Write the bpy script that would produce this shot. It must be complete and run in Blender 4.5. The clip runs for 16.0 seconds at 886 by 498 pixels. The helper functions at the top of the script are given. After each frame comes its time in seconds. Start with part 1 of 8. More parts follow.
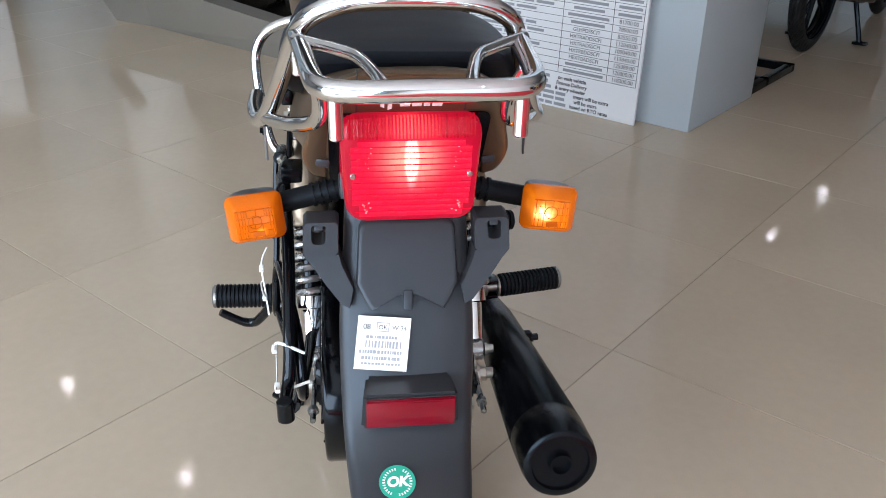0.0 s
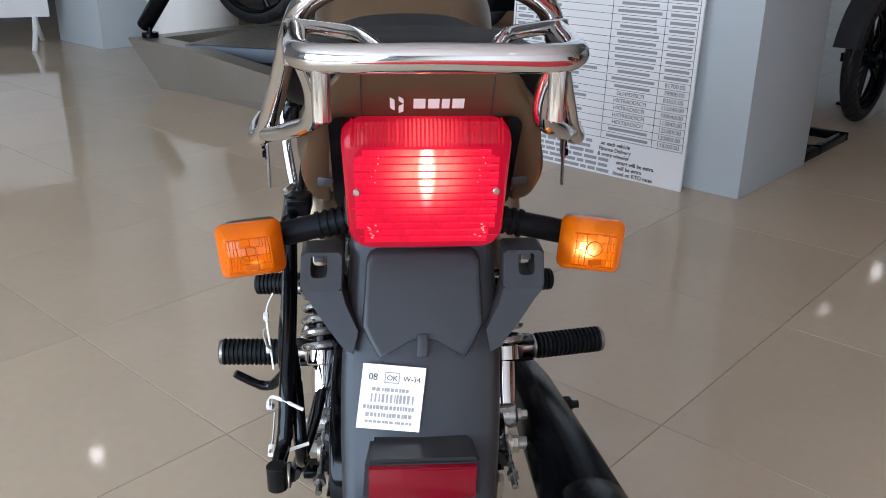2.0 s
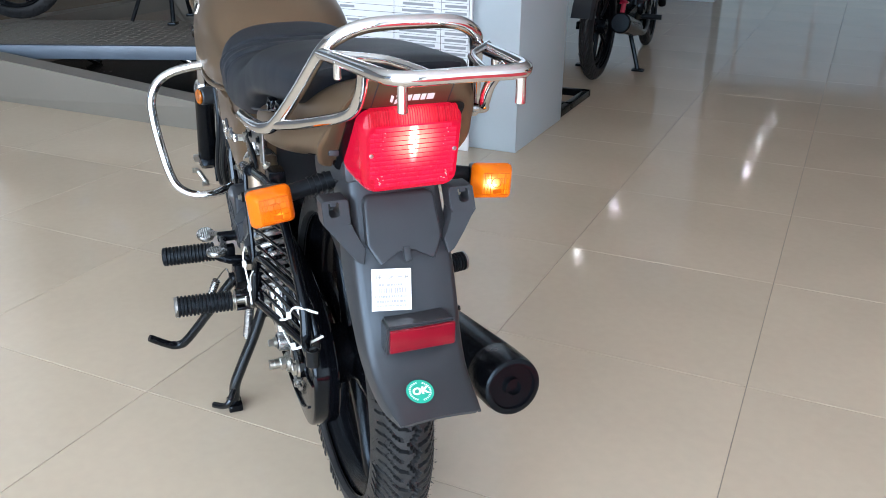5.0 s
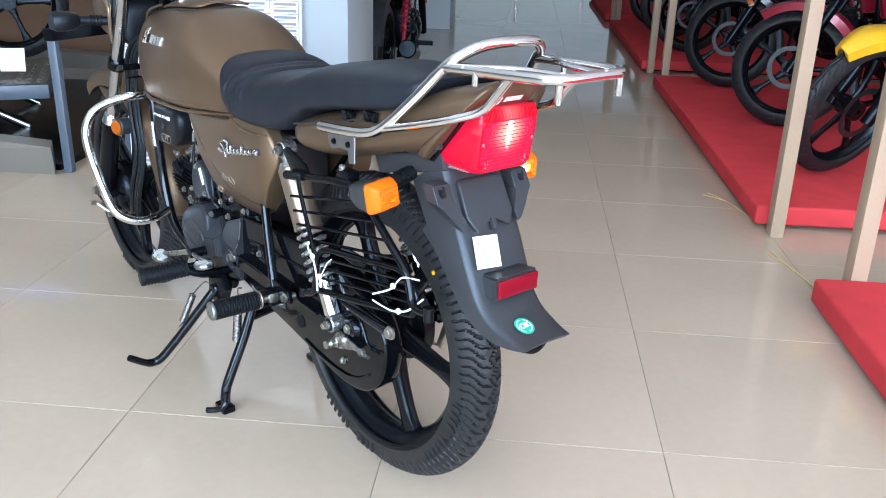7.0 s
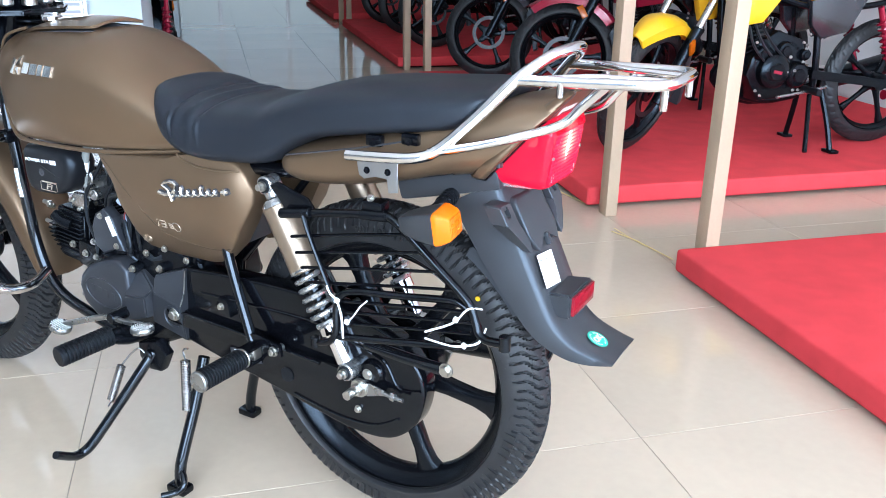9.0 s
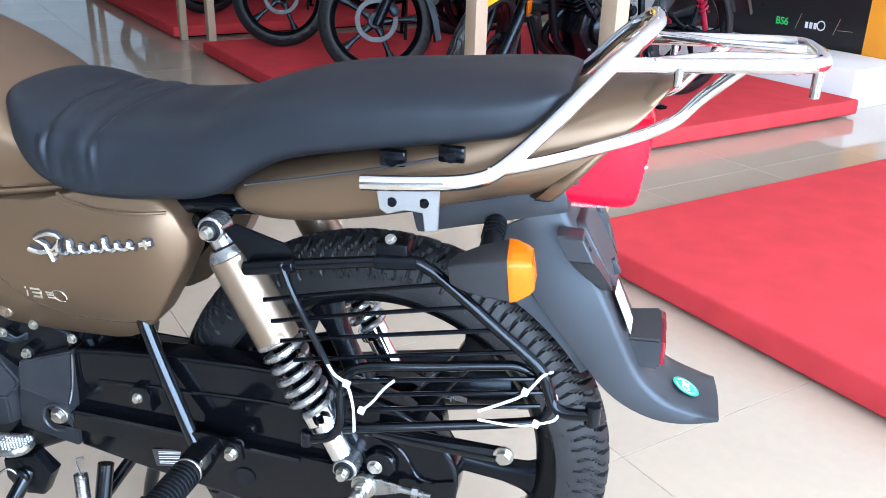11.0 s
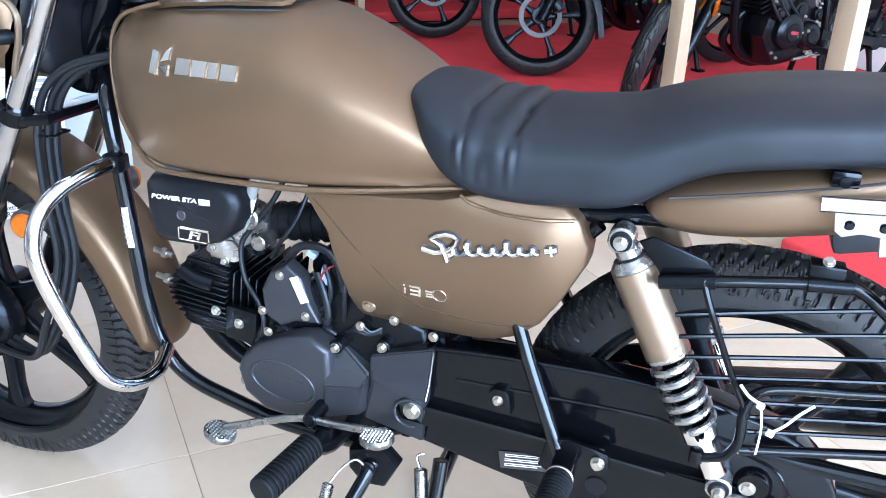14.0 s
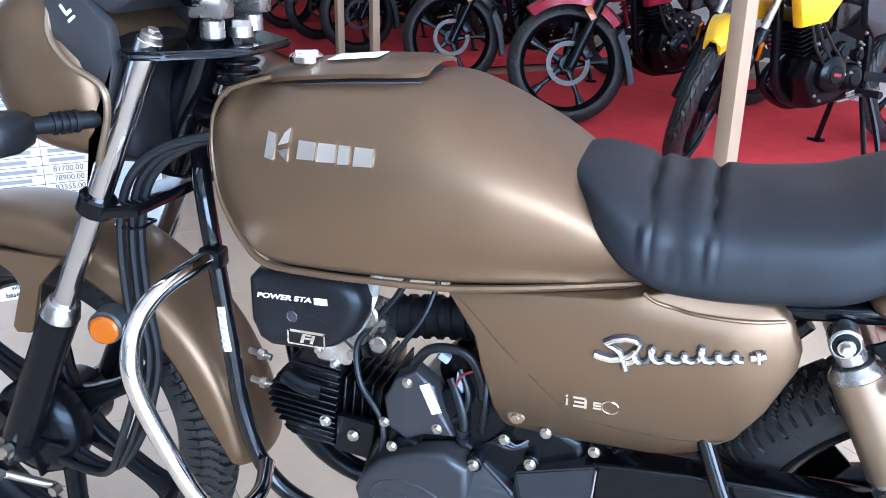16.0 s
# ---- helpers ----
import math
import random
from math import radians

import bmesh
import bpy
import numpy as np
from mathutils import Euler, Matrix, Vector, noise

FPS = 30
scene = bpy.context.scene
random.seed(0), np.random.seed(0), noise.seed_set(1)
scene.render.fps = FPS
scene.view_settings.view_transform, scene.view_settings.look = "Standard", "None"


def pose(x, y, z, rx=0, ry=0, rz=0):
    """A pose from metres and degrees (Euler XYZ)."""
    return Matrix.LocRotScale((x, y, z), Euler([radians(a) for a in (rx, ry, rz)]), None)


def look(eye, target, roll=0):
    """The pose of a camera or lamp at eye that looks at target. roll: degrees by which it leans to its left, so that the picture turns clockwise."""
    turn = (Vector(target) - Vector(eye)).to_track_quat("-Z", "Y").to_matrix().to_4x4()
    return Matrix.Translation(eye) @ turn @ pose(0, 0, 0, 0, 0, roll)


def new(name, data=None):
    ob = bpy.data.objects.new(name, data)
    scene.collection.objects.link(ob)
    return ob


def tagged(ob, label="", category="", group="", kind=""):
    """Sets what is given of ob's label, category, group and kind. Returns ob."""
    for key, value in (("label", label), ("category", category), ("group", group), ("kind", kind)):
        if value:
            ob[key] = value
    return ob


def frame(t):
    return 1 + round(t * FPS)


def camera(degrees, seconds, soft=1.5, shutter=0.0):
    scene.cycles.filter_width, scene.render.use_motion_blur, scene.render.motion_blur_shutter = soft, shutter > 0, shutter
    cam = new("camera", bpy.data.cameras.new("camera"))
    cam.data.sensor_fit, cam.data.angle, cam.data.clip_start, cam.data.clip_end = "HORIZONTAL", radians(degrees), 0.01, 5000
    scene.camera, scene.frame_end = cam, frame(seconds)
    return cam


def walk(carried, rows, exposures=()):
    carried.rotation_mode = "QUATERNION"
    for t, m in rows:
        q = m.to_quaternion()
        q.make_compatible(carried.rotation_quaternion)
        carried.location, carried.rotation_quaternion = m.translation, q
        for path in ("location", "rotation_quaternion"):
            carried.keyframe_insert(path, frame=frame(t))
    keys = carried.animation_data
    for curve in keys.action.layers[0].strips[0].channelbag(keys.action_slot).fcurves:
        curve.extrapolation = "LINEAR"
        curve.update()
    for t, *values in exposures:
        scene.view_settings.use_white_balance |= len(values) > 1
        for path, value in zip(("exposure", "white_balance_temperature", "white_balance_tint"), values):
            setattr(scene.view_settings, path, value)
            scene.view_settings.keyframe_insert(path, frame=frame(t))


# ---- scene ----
PATH = [
    (0, (-0.055, -1.001, 1.031), (0.158, 0.771, 0.129), 1.0),
    (0.5, (-0.031, -0.909, 0.956), (0.178, 0.896, 0.121), 1.0),
    (1, (-0.024, -0.841, 0.931), (0.143, 0.999, 0.165), 0.7),
    (1.5, (-0.018, -0.829, 0.924), (0.111, 1.024, 0.184), 0.6),
    (2, (-0.027, -0.903, 0.943), (0.095, 0.952, 0.205), 0.6),
    (2.5, (-0.044, -1.004, 0.969), (0.082, 0.85, 0.23), 0.6),
    (3, (-0.061, -1.093, 0.999), (0.132, 0.757, 0.263), 1.3),
    (3.5, (-0.092, -1.132, 1.017), (0.189, 0.697, 0.259), 1.0),
    (4, (-0.141, -1.135, 1.027), (0.286, 0.652, 0.238), 0.4),
    (4.2, (-0.169, -1.149, 1.038), (0.308, 0.623, 0.243), 0.2),
    (6.3, (-0.681, -1.283, 1.047), (0.338, 0.273, 0.312), 2.1),
    (6.5, (-0.756, -1.268, 1.052), (0.335, 0.241, 0.321), 2.2),
    (7, (-0.908, -1.218, 1.063), (0.308, 0.2, 0.347), 1.6),
    (7.5, (-0.984, -1.125, 1.056), (0.33, 0.208, 0.354), 1.0),
    (8, (-1.045, -1.02, 1.071), (0.395, 0.175, 0.367), 0.5),
    (8.5, (-1.125, -0.882, 1.072), (0.431, 0.159, 0.367), 1.0),
    (9, (-1.162, -0.75, 1.056), (0.472, 0.165, 0.354), 1.0),
    (9.5, (-1.122, -0.598, 1.043), (0.579, 0.185, 0.34), 0.7),
    (9.7, (-1.104, -0.537, 1.041), (0.613, 0.201, 0.327), 0.7),
    (11.8, (-0.908, -0.178, 0.995), (0.911, 0.107, 0.214), 2.1),
    (12, (-0.928, -0.148, 0.991), (0.891, 0.136, 0.21), 2.2),
    (12.5, (-0.964, -0.083, 0.995), (0.838, 0.267, 0.199), 1.4),
    (13, (-0.999, -0.024, 0.992), (0.789, 0.409, 0.207), 1.5),
    (13.5, (-1.013, 0.016, 0.998), (0.752, 0.518, 0.202), 1.8),
    (14, (-1.04, 0.084, 1.024), (0.705, 0.652, 0.229), 2.3),
    (14.5, (-1.05, 0.121, 1.033), (0.703, 0.748, 0.303), 2.7),
    (15, (-1.044, 0.162, 1.035), (0.716, 0.799, 0.33), 2.3),
    (15.5, (-0.99, 0.228, 1.024), (0.772, 0.864, 0.324), 1.2),
    (16, (-0.943, 0.315, 1.022), (0.842, 0.883, 0.32), 0.8),
]
cam = camera(54.7, 16.0, soft=0.9)
EXPOSURES = [(0.0, -0.02, 6300, 15), (0.6, -0.11, 6300, 15), (1.0, -0.25, 6320, 16), (1.5, -0.30, 6400, 17), (2.0, -0.28, 6400, 17), (2.7, -0.13, 6320, 15), (3.3, 0.03, 6250, 14), (3.9, 0.10, 6220, 13), (4.2, 0.20, 6200, 13), (6.3, 0.60, 5850, 13), (8.0, 0.78, 5780, 13), (9.7, 1.04, 5700, 13), (11.8, 1.04, 5600, 14), (13.2, 1.38, 5600, 14), (14.1, 1.30, 5550, 15), (15.0, 1.12, 5540, 16), (16.0, 1.14, 5520, 17)]
walk(cam, [(t, look(e, g, r)) for t, e, g, r in PATH], EXPOSURES)

# ---- light ----
# the showroom stands at 45 degrees to the motorcycle: U and V run along its walls and floor joints
O, U, V = Vector((-0.347, 0.521, 0)), Vector((0.698, -0.716, 0)), Vector((0.716, 0.698, 0))
TURN = math.degrees(math.atan2(U.y, U.x))


def E(u, v, z=0.0):
    """A place in the showroom."""
    return O + U * u + V * v + Vector((0, 0, z))


def room_pose(u, v, z=0.0, turn=0.0):
    """A pose whose x axis runs along U (turned by so many degrees)."""
    p = E(u, v, z)
    return pose(p.x, p.y, p.z, 0, 0, TURN + turn)


CEILING = 3.12
U0, U1, V0, V1 = -6.6, 4.85, -4.6, 18.0
world = bpy.data.worlds.new("sky")
scene.world = world
world.use_nodes = True
sky = world.node_tree.nodes.new("ShaderNodeTexSky")
sky.sky_type, sky.sun_disc, sky.sun_elevation, sky.sun_rotation = "NISHITA", False, radians(76), radians(200)
background = world.node_tree.nodes["Background"]
background.inputs["Strength"].default_value = 0.12
world.node_tree.links.new(sky.outputs[0], background.inputs[0])

sun = new("sun", bpy.data.lights.new("sun", "SUN"))
sun.data.energy, sun.data.angle, sun.data.color = 1.0, radians(12), (1.0, 0.96, 0.90)
sun.rotation_euler = (radians(14), 0, radians(160))


def area(name, u, v, z, aim, size_x, size_y, watts, colour):
    """An area lamp that stands in for daylight."""
    lamp = bpy.data.lights.new(name, "AREA")
    lamp.shape, lamp.size, lamp.size_y, lamp.energy, lamp.color = "RECTANGLE", size_x, size_y, watts, colour
    ob = new(name, lamp)
    ob.matrix_world = look(E(u, v, z), E(*aim))
    return ob


# added fill from the far end: lifts the distant floor, no known source
area("daylight_far", -0.9, V1 - 0.3, 1.5, (-0.9, 0, 0.9), 11.0, 2.4, 7, (0.85, 0.93, 0.97))
area("daylight_front", 0.6, -4.3, 1.5, (0.6, 0, 0.6), 6.9, 2.4, 428, (0.77, 0.905, 1.0))


# ---- materials ----
def material(name, base, rough=0.5, metal=0.0, var=0.12, scale=6.0, bump=0.0, grain=300.0, coat=0.0, spec=0.5, rvar=0.08, dist=0.002):
    """A surface with variation at two scales in colour and gloss, and a fine grain."""
    m = bpy.data.materials.new(name)
    m.use_nodes = True
    t, n = m.node_tree, m.node_tree.nodes
    b = n["Principled BSDF"]
    co = n.new("ShaderNodeTexCoord")
    big, small = n.new("ShaderNodeTexNoise"), n.new("ShaderNodeTexNoise")
    big.inputs["Scale"].default_value, big.inputs["Detail"].default_value = scale, 4
    small.inputs["Scale"].default_value, small.inputs["Detail"].default_value = grain, 2
    for x in (big, small):
        t.links.new(co.outputs["Object"], x.inputs["Vector"])
    blend = n.new("ShaderNodeMath")
    blend.operation = "MULTIPLY_ADD"
    t.links.new(small.outputs[0], blend.inputs[0])
    blend.inputs[1].default_value = 0.45
    t.links.new(big.outputs[0], blend.inputs[2])
    ramp = n.new("ShaderNodeMix")
    ramp.data_type = "RGBA"
    lo, hi = [c * (1 - var) for c in base], [min(1.0, c * (1 + var)) for c in base]
    ramp.inputs["A"].default_value, ramp.inputs["B"].default_value = (*lo, 1), (*hi, 1)
    span = n.new("ShaderNodeMapRange")
    span.inputs["From Min"].default_value, span.inputs["From Max"].default_value = 0.35, 1.1
    t.links.new(blend.outputs[0], span.inputs[0])
    t.links.new(span.outputs[0], ramp.inputs["Factor"])
    t.links.new(ramp.outputs["Result"], b.inputs["Base Color"])
    gloss = n.new("ShaderNodeMapRange")
    gloss.inputs["To Min"].default_value, gloss.inputs["To Max"].default_value = max(0.02, rough - rvar), min(1.0, rough + rvar)
    t.links.new(big.outputs[0], gloss.inputs[0])
    t.links.new(gloss.outputs[0], b.inputs["Roughness"])
    b.inputs["Metallic"].default_value = metal
    b.inputs["Coat Weight"].default_value = coat
    b.inputs["Coat Roughness"].default_value = 0.08
    b.inputs["Specular IOR Level"].default_value = spec
    if bump:
        k = n.new("ShaderNodeBump")
        k.inputs["Strength"].default_value, k.inputs["Distance"].default_value = bump, dist
        t.links.new(small.outputs[0], k.inputs["Height"])
        t.links.new(k.outputs[0], b.inputs["Normal"])
    return m


def glowing(m, colour, strength):
    b = m.node_tree.nodes["Principled BSDF"]
    b.inputs["Emission Color"].default_value, b.inputs["Emission Strength"].default_value = (*colour, 1), strength
    return m


def lens(name, base, clear, rough):
    m = material(name, base, rough, var=0.06, scale=30, rvar=0.03)
    b = m.node_tree.nodes["Principled BSDF"]
    b.inputs["Transmission Weight"].default_value, b.inputs["IOR"].default_value = clear, 1.45
    return m


def lamp_glow(m, colour, hot, centre, reach, strength, rest, core=(0.0, 0.0, 0.0), flare=0.0, uneven=0.0):
    """Light of a lit bulb in a lamp glass: strongest and palest before the bulb."""
    t, n = m.node_tree, m.node_tree.nodes
    b = n["Principled BSDF"]
    co, sub, mul, ln, mr = (n.new("ShaderNode" + k) for k in ("TexCoord", "VectorMath", "VectorMath", "VectorMath", "MapRange"))
    sub.operation, mul.operation, ln.operation = "SUBTRACT", "MULTIPLY", "LENGTH"
    sub.inputs[1].default_value, mul.inputs[1].default_value = centre, reach
    t.links.new(co.outputs["Object"], sub.inputs[0])
    t.links.new(sub.outputs[0], mul.inputs[0])
    t.links.new(mul.outputs[0], ln.inputs[0])
    mr.inputs["From Min"].default_value, mr.inputs["From Max"].default_value = 1.0, 0.0
    mr.interpolation_type = "SMOOTHERSTEP"
    t.links.new(ln.outputs["Value"], mr.inputs[0])
    power, tint, bulb = n.new("ShaderNodeMapRange"), n.new("ShaderNodeMix"), n.new("ShaderNodeMath")
    power.inputs["To Min"].default_value, power.inputs["To Max"].default_value = rest, strength
    bulb.operation = "POWER"
    bulb.inputs[1].default_value = 2.2
    t.links.new(mr.outputs[0], bulb.inputs[0])
    t.links.new(bulb.outputs[0], power.inputs[0])
    tint.data_type = "RGBA"
    tint.inputs["A"].default_value, tint.inputs["B"].default_value = (*colour, 1), (*hot, 1)
    t.links.new(bulb.outputs[0], tint.inputs["Factor"])
    t.links.new(tint.outputs["Result"], b.inputs["Emission Color"])
    t.links.new(power.outputs[0], b.inputs["Emission Strength"])
    if flare:
        mul2, ln2, mr2, add = (n.new("ShaderNode" + k) for k in ("VectorMath", "VectorMath", "MapRange", "Math"))
        mul2.operation, ln2.operation, add.operation = "MULTIPLY", "LENGTH", "ADD"
        mul2.inputs[1].default_value = core
        t.links.new(sub.outputs[0], mul2.inputs[0])
        t.links.new(mul2.outputs[0], ln2.inputs[0])
        mr2.inputs["From Min"].default_value, mr2.inputs["From Max"].default_value, mr2.inputs["To Max"].default_value = 1.0, 0.0, flare
        mr2.interpolation_type = "SMOOTHERSTEP"
        t.links.new(ln2.outputs["Value"], mr2.inputs[0])
        t.links.new(mr2.outputs[0], add.inputs[0])
        t.links.new(power.outputs[0], add.inputs[1])
        t.links.new(add.outputs[0], b.inputs["Emission Strength"])
    if uneven:
        geo, spread, each = n.new("ShaderNodeNewGeometry"), n.new("ShaderNodeMapRange"), n.new("ShaderNodeMath")
        spread.inputs["To Min"].default_value, spread.inputs["To Max"].default_value = 1.0 - uneven, 1.0 + uneven
        each.operation = "MULTIPLY"
        t.links.new(geo.outputs["Random Per Island"], spread.inputs[0])
        t.links.new(b.inputs["Emission Strength"].links[0].from_socket, each.inputs[0])
        t.links.new(spread.outputs[0], each.inputs[1])
        t.links.new(each.outputs[0], b.inputs["Emission Strength"])
    return m


BRONZE = material("bronze_matt_paint", (0.150, 0.0985, 0.0585), 0.37, 0.65, 0.06, 3, 0.06, 2500, rvar=0.04, dist=0.0004)
BRONZE_DARK = material("bronze_shock_paint", (0.25, 0.19, 0.135), 0.30, 0.7, 0.06, 5, 0.04, 2500, rvar=0.04, dist=0.0004)
CHROME = material("chrome", (0.74, 0.74, 0.75), 0.06, 1.0, 0.03, 12, rvar=0.03)
GREY_PIPE = material("grey_pipe_plastic", (0.22, 0.23, 0.22), 0.4, 0.0, 0.08, 40)
STEEL = material("brushed_steel", (0.52, 0.52, 0.52), 0.24, 1.0, 0.08, 40, 0.1, 900, rvar=0.06, dist=0.0003)
PALE_STEEL = material("pale_galvanised_steel", (0.40, 0.40, 0.40), 0.27, 0.9, 0.08, 50, 0.12, 900, rvar=0.08, dist=0.0003)
# pale blue of the sky mirrored in the starter motor, as a colour
SKY_GLINT = material("pale_blue_sky_glint", (0.30, 0.36, 0.48), 0.35, 0.0, 0.1, 60)
ZINC = material("zinc_bolt", (0.44, 0.43, 0.40), 0.32, 1.0, 0.15, 90, rvar=0.1)
ALU = material("cast_aluminium", (0.27, 0.268, 0.26), 0.28, 0.9, 0.12, 60, 0.2, 700, rvar=0.08, dist=0.0004)
GLOSS_BLACK = material("gloss_black_paint", (0.002, 0.0021, 0.003), 0.12, 0.0, 0.15, 20, coat=0.15, spec=0.25, rvar=0.05)
TUBE_BLACK = material("lacquered_black_tube", (0.003, 0.0032, 0.0042), 0.12, 0.0, 0.15, 20, coat=0.3, spec=0.34, rvar=0.04)
SATIN_BLACK = material("satin_black_paint", (0.003, 0.0032, 0.0042), 0.24, 0.0, 0.2, 25, 0.1, 900, spec=0.22, rvar=0.08, dist=0.0003)
ENGINE_BLACK = material("engine_black", (0.003, 0.0032, 0.0042), 0.22, 0.0, 0.2, 30, 0.25, 700, spec=0.26, rvar=0.1, dist=0.0004)
COVER_GREY = material("engine_cover_dark_grey", (0.034, 0.035, 0.040), 0.33, 0.35, 0.12, 20, 0.2, 900, rvar=0.06, dist=0.0003)
PLASTIC = material("dark_grey_plastic", (0.030, 0.0305, 0.0330), 0.36, 0.0, 0.12, 14, 0.12, 1100, spec=0.42, rvar=0.07, dist=0.0003)
COVER_BLACK = material("black_cover_plastic", (0.008, 0.008, 0.0095), 0.36, 0.0, 0.12, 14, 0.12, 1100, spec=0.28, rvar=0.05, dist=0.0003)
RUBBER = material("rubber", (0.006, 0.006, 0.007), 0.5, 0.0, 0.25, 25, 0.35, 500, spec=0.22, rvar=0.12, dist=0.0006)
TYRE = material("tyre_rubber", (0.013, 0.0133, 0.0145), 0.45, 0.0, 0.35, 22, 0.6, 520, spec=0.35, rvar=0.12, dist=0.0006)
SEAT = material("black_leatherette", (0.0075, 0.0090, 0.0130), 0.51, 0.0, 0.15, 12, 0.22, 1500, spec=0.42, rvar=0.06, dist=0.0004)
FORK = material("fork_steel", (0.58, 0.60, 0.64), 0.15, 1.0, 0.05, 30, rvar=0.04)
HOSE = material("black_hose", (0.006, 0.006, 0.007), 0.40, 0.0, 0.15, 30, rvar=0.06)
WHITE_TIE = material("white_nylon", (0.80, 0.80, 0.77), 0.4, 0.0, 0.05, 60)
PAPER = material("white_paper_sticker", (0.82, 0.82, 0.80), 0.45, 0.0, 0.03, 40)
# darkened bronze: the shade in the panel's crease, as a colour
CREASE_SHADE = material("bronze_crease_shade", (0.055, 0.038, 0.024), 0.7, 0.0, 0.1, 30, spec=0.1)
PRINT = material("black_print", (0.03, 0.03, 0.035), 0.5, 0.0, 0.1, 80)
LABEL_INK = material("faded_label_ink", (0.33, 0.335, 0.35), 0.5, 0.0, 0.15, 200)
GREEN_STICKER = material("green_sticker", (0.01, 0.36, 0.24), 0.4, 0.0, 0.08, 60)
EMBLEM_WHITE = material("emblem_white", (0.80, 0.80, 0.80), 0.3, 0.0, 0.03, 60)
EMBLEM_SILVER = material("emblem_silver", (0.80, 0.79, 0.76), 0.16, 1.0, 0.05, 60)
RED_REFLECTOR = lens("red_reflector", (0.23, 0.005, 0.016), 0.2, 0.15)
RED_LENS = lamp_glow(lens("red_lamp_glass", (0.26, 0.003, 0.016), 0.2, 0.10), (1.0, 0.010, 0.05), (1.0, 0.03, 0.07), (0.0, -0.31, 0.766), (13.0, 3.0, 11.0), 1.0, 0.34)
RED_RIB = lamp_glow(lens("ribbed_red_glass", (0.22, 0.002, 0.010), 0.15, 0.10), (1.0, 0.014, 0.055), (1.0, 0.30, 0.20), (0.0, -0.31, 0.766), (17.0, 3.0, 17.0), 1.9, 0.86, (120.0, 3.0, 26.0), 10.0, 0.16)
RED_RIM = lamp_glow(lens("fluted_red_glass", (0.24, 0.002, 0.008), 0.2, 0.08), (1.0, 0.012, 0.04), (1.0, 0.12, 0.10), (0.0, -0.30, 0.795), (20.0, 3.0, 18.0), 1.0, 0.32, uneven=0.25)
# bulb glints in the lamp's corners, given as emission
RED_GLINT = glowing(lens("red_corner_glint", (0.5, 0.05, 0.06), 0.1, 0.1), (1.0, 0.22, 0.20), 1.5)
# dimmer red for the shade between prisms, which the glow hides
RED_PRISM_SHADE = glowing(lens("red_prism_shade", (0.16, 0.001, 0.010), 0.1, 0.2), (1.0, 0.008, 0.045), 0.82)
AMBER_GROOVE = glowing(lens("amber_prism_groove", (0.42, 0.085, 0.002), 0.1, 0.2), (1.0, 0.14, 0.0), 0.16)
AMBER = lens("amber_lamp_glass", (0.55, 0.13, 0.003), 0.35, 0.12)
LEFT_BULB, RIGHT_BULB = (-0.144, -0.205, 0.652), (0.146, -0.205, 0.663)
AMBER_LEFT = lamp_glow(lens("lit_amber_glass", (0.60, 0.125, 0.002), 0.12, 0.08), (1.0, 0.17, 0.002), (1.0, 0.50, 0.04), LEFT_BULB, (85.0, 4.0, 95.0), 0.6, 0.17)
AMBER_RIGHT = lamp_glow(lens("brightly_lit_amber_glass", (0.60, 0.14, 0.003), 0.12, 0.08), (1.0, 0.19, 0.003), (1.0, 0.60, 0.12), RIGHT_BULB, (38.0, 4.0, 42.0), 1.2, 0.22)
AMBER_CELLS_LEFT = lamp_glow(lens("lit_amber_prisms", (0.60, 0.125, 0.002), 0.12, 0.06), (1.0, 0.18, 0.002), (1.0, 0.60, 0.06), LEFT_BULB, (85.0, 4.0, 95.0), 1.4, 0.20, uneven=0.6)
AMBER_CELLS_RIGHT = lamp_glow(lens("brightly_lit_amber_prisms", (0.65, 0.15, 0.003), 0.12, 0.06), (1.0, 0.22, 0.004), (1.0, 0.80, 0.35), RIGHT_BULB, (44.0, 4.0, 50.0), 3.0, 0.45, uneven=0.6)
DIM_BULB = glowing(material("amber_bulb", (0.9, 0.4, 0.05), 0.3), (1.0, 0.42, 0.05), 2.5)
REFLECTOR = material("silvered_reflector", (0.45, 0.44, 0.41), 0.18, 1.0, 0.05, 40)
BULB = glowing(material("lit_bulb", (1.0, 0.7, 0.3), 0.3), (1.0, 0.62, 0.18), 6.0)
CLEAR = lens("clear_lamp_glass", (0.9, 0.9, 0.9), 0.85, 0.04)
WALL_WHITE = material("white_wall_paint", (0.80, 0.80, 0.78), 0.6, 0.0, 0.04, 1.5, 0.1, 220)
CEILING_WHITE = material("ceiling_paint", (0.85, 0.85, 0.84), 0.8, 0.0, 0.04, 1.2, 0.1, 200)
PILLAR = material("grey_clad_panel", (0.46, 0.52, 0.56), 0.32, 0.0, 0.03, 1.2, rvar=0.0)
PODIUM = material("grey_podium_laminate", (0.215, 0.196, 0.170), 0.32, 0.1, 0.12, 2.2, 0.05, 160, rvar=0.07)
CHEQUER = material("chequer_plate", (0.24, 0.225, 0.20), 0.42, 0.5, 0.15, 5, 0.1, 160)
LIFT_BLUE = material("blue_grey_steel_paint", (0.10, 0.125, 0.16), 0.36, 0.1, 0.15, 7, 0.05, 300)
CARPET = material("red_carpet", (0.64, 0.058, 0.066), 0.95, 0.0, 0.16, 9, 0.8, 700, spec=0.1, dist=0.002)
WOOD = material("pale_timber", (0.42, 0.305, 0.205), 0.55, 0.0, 0.1, 3, 0.15, 120)
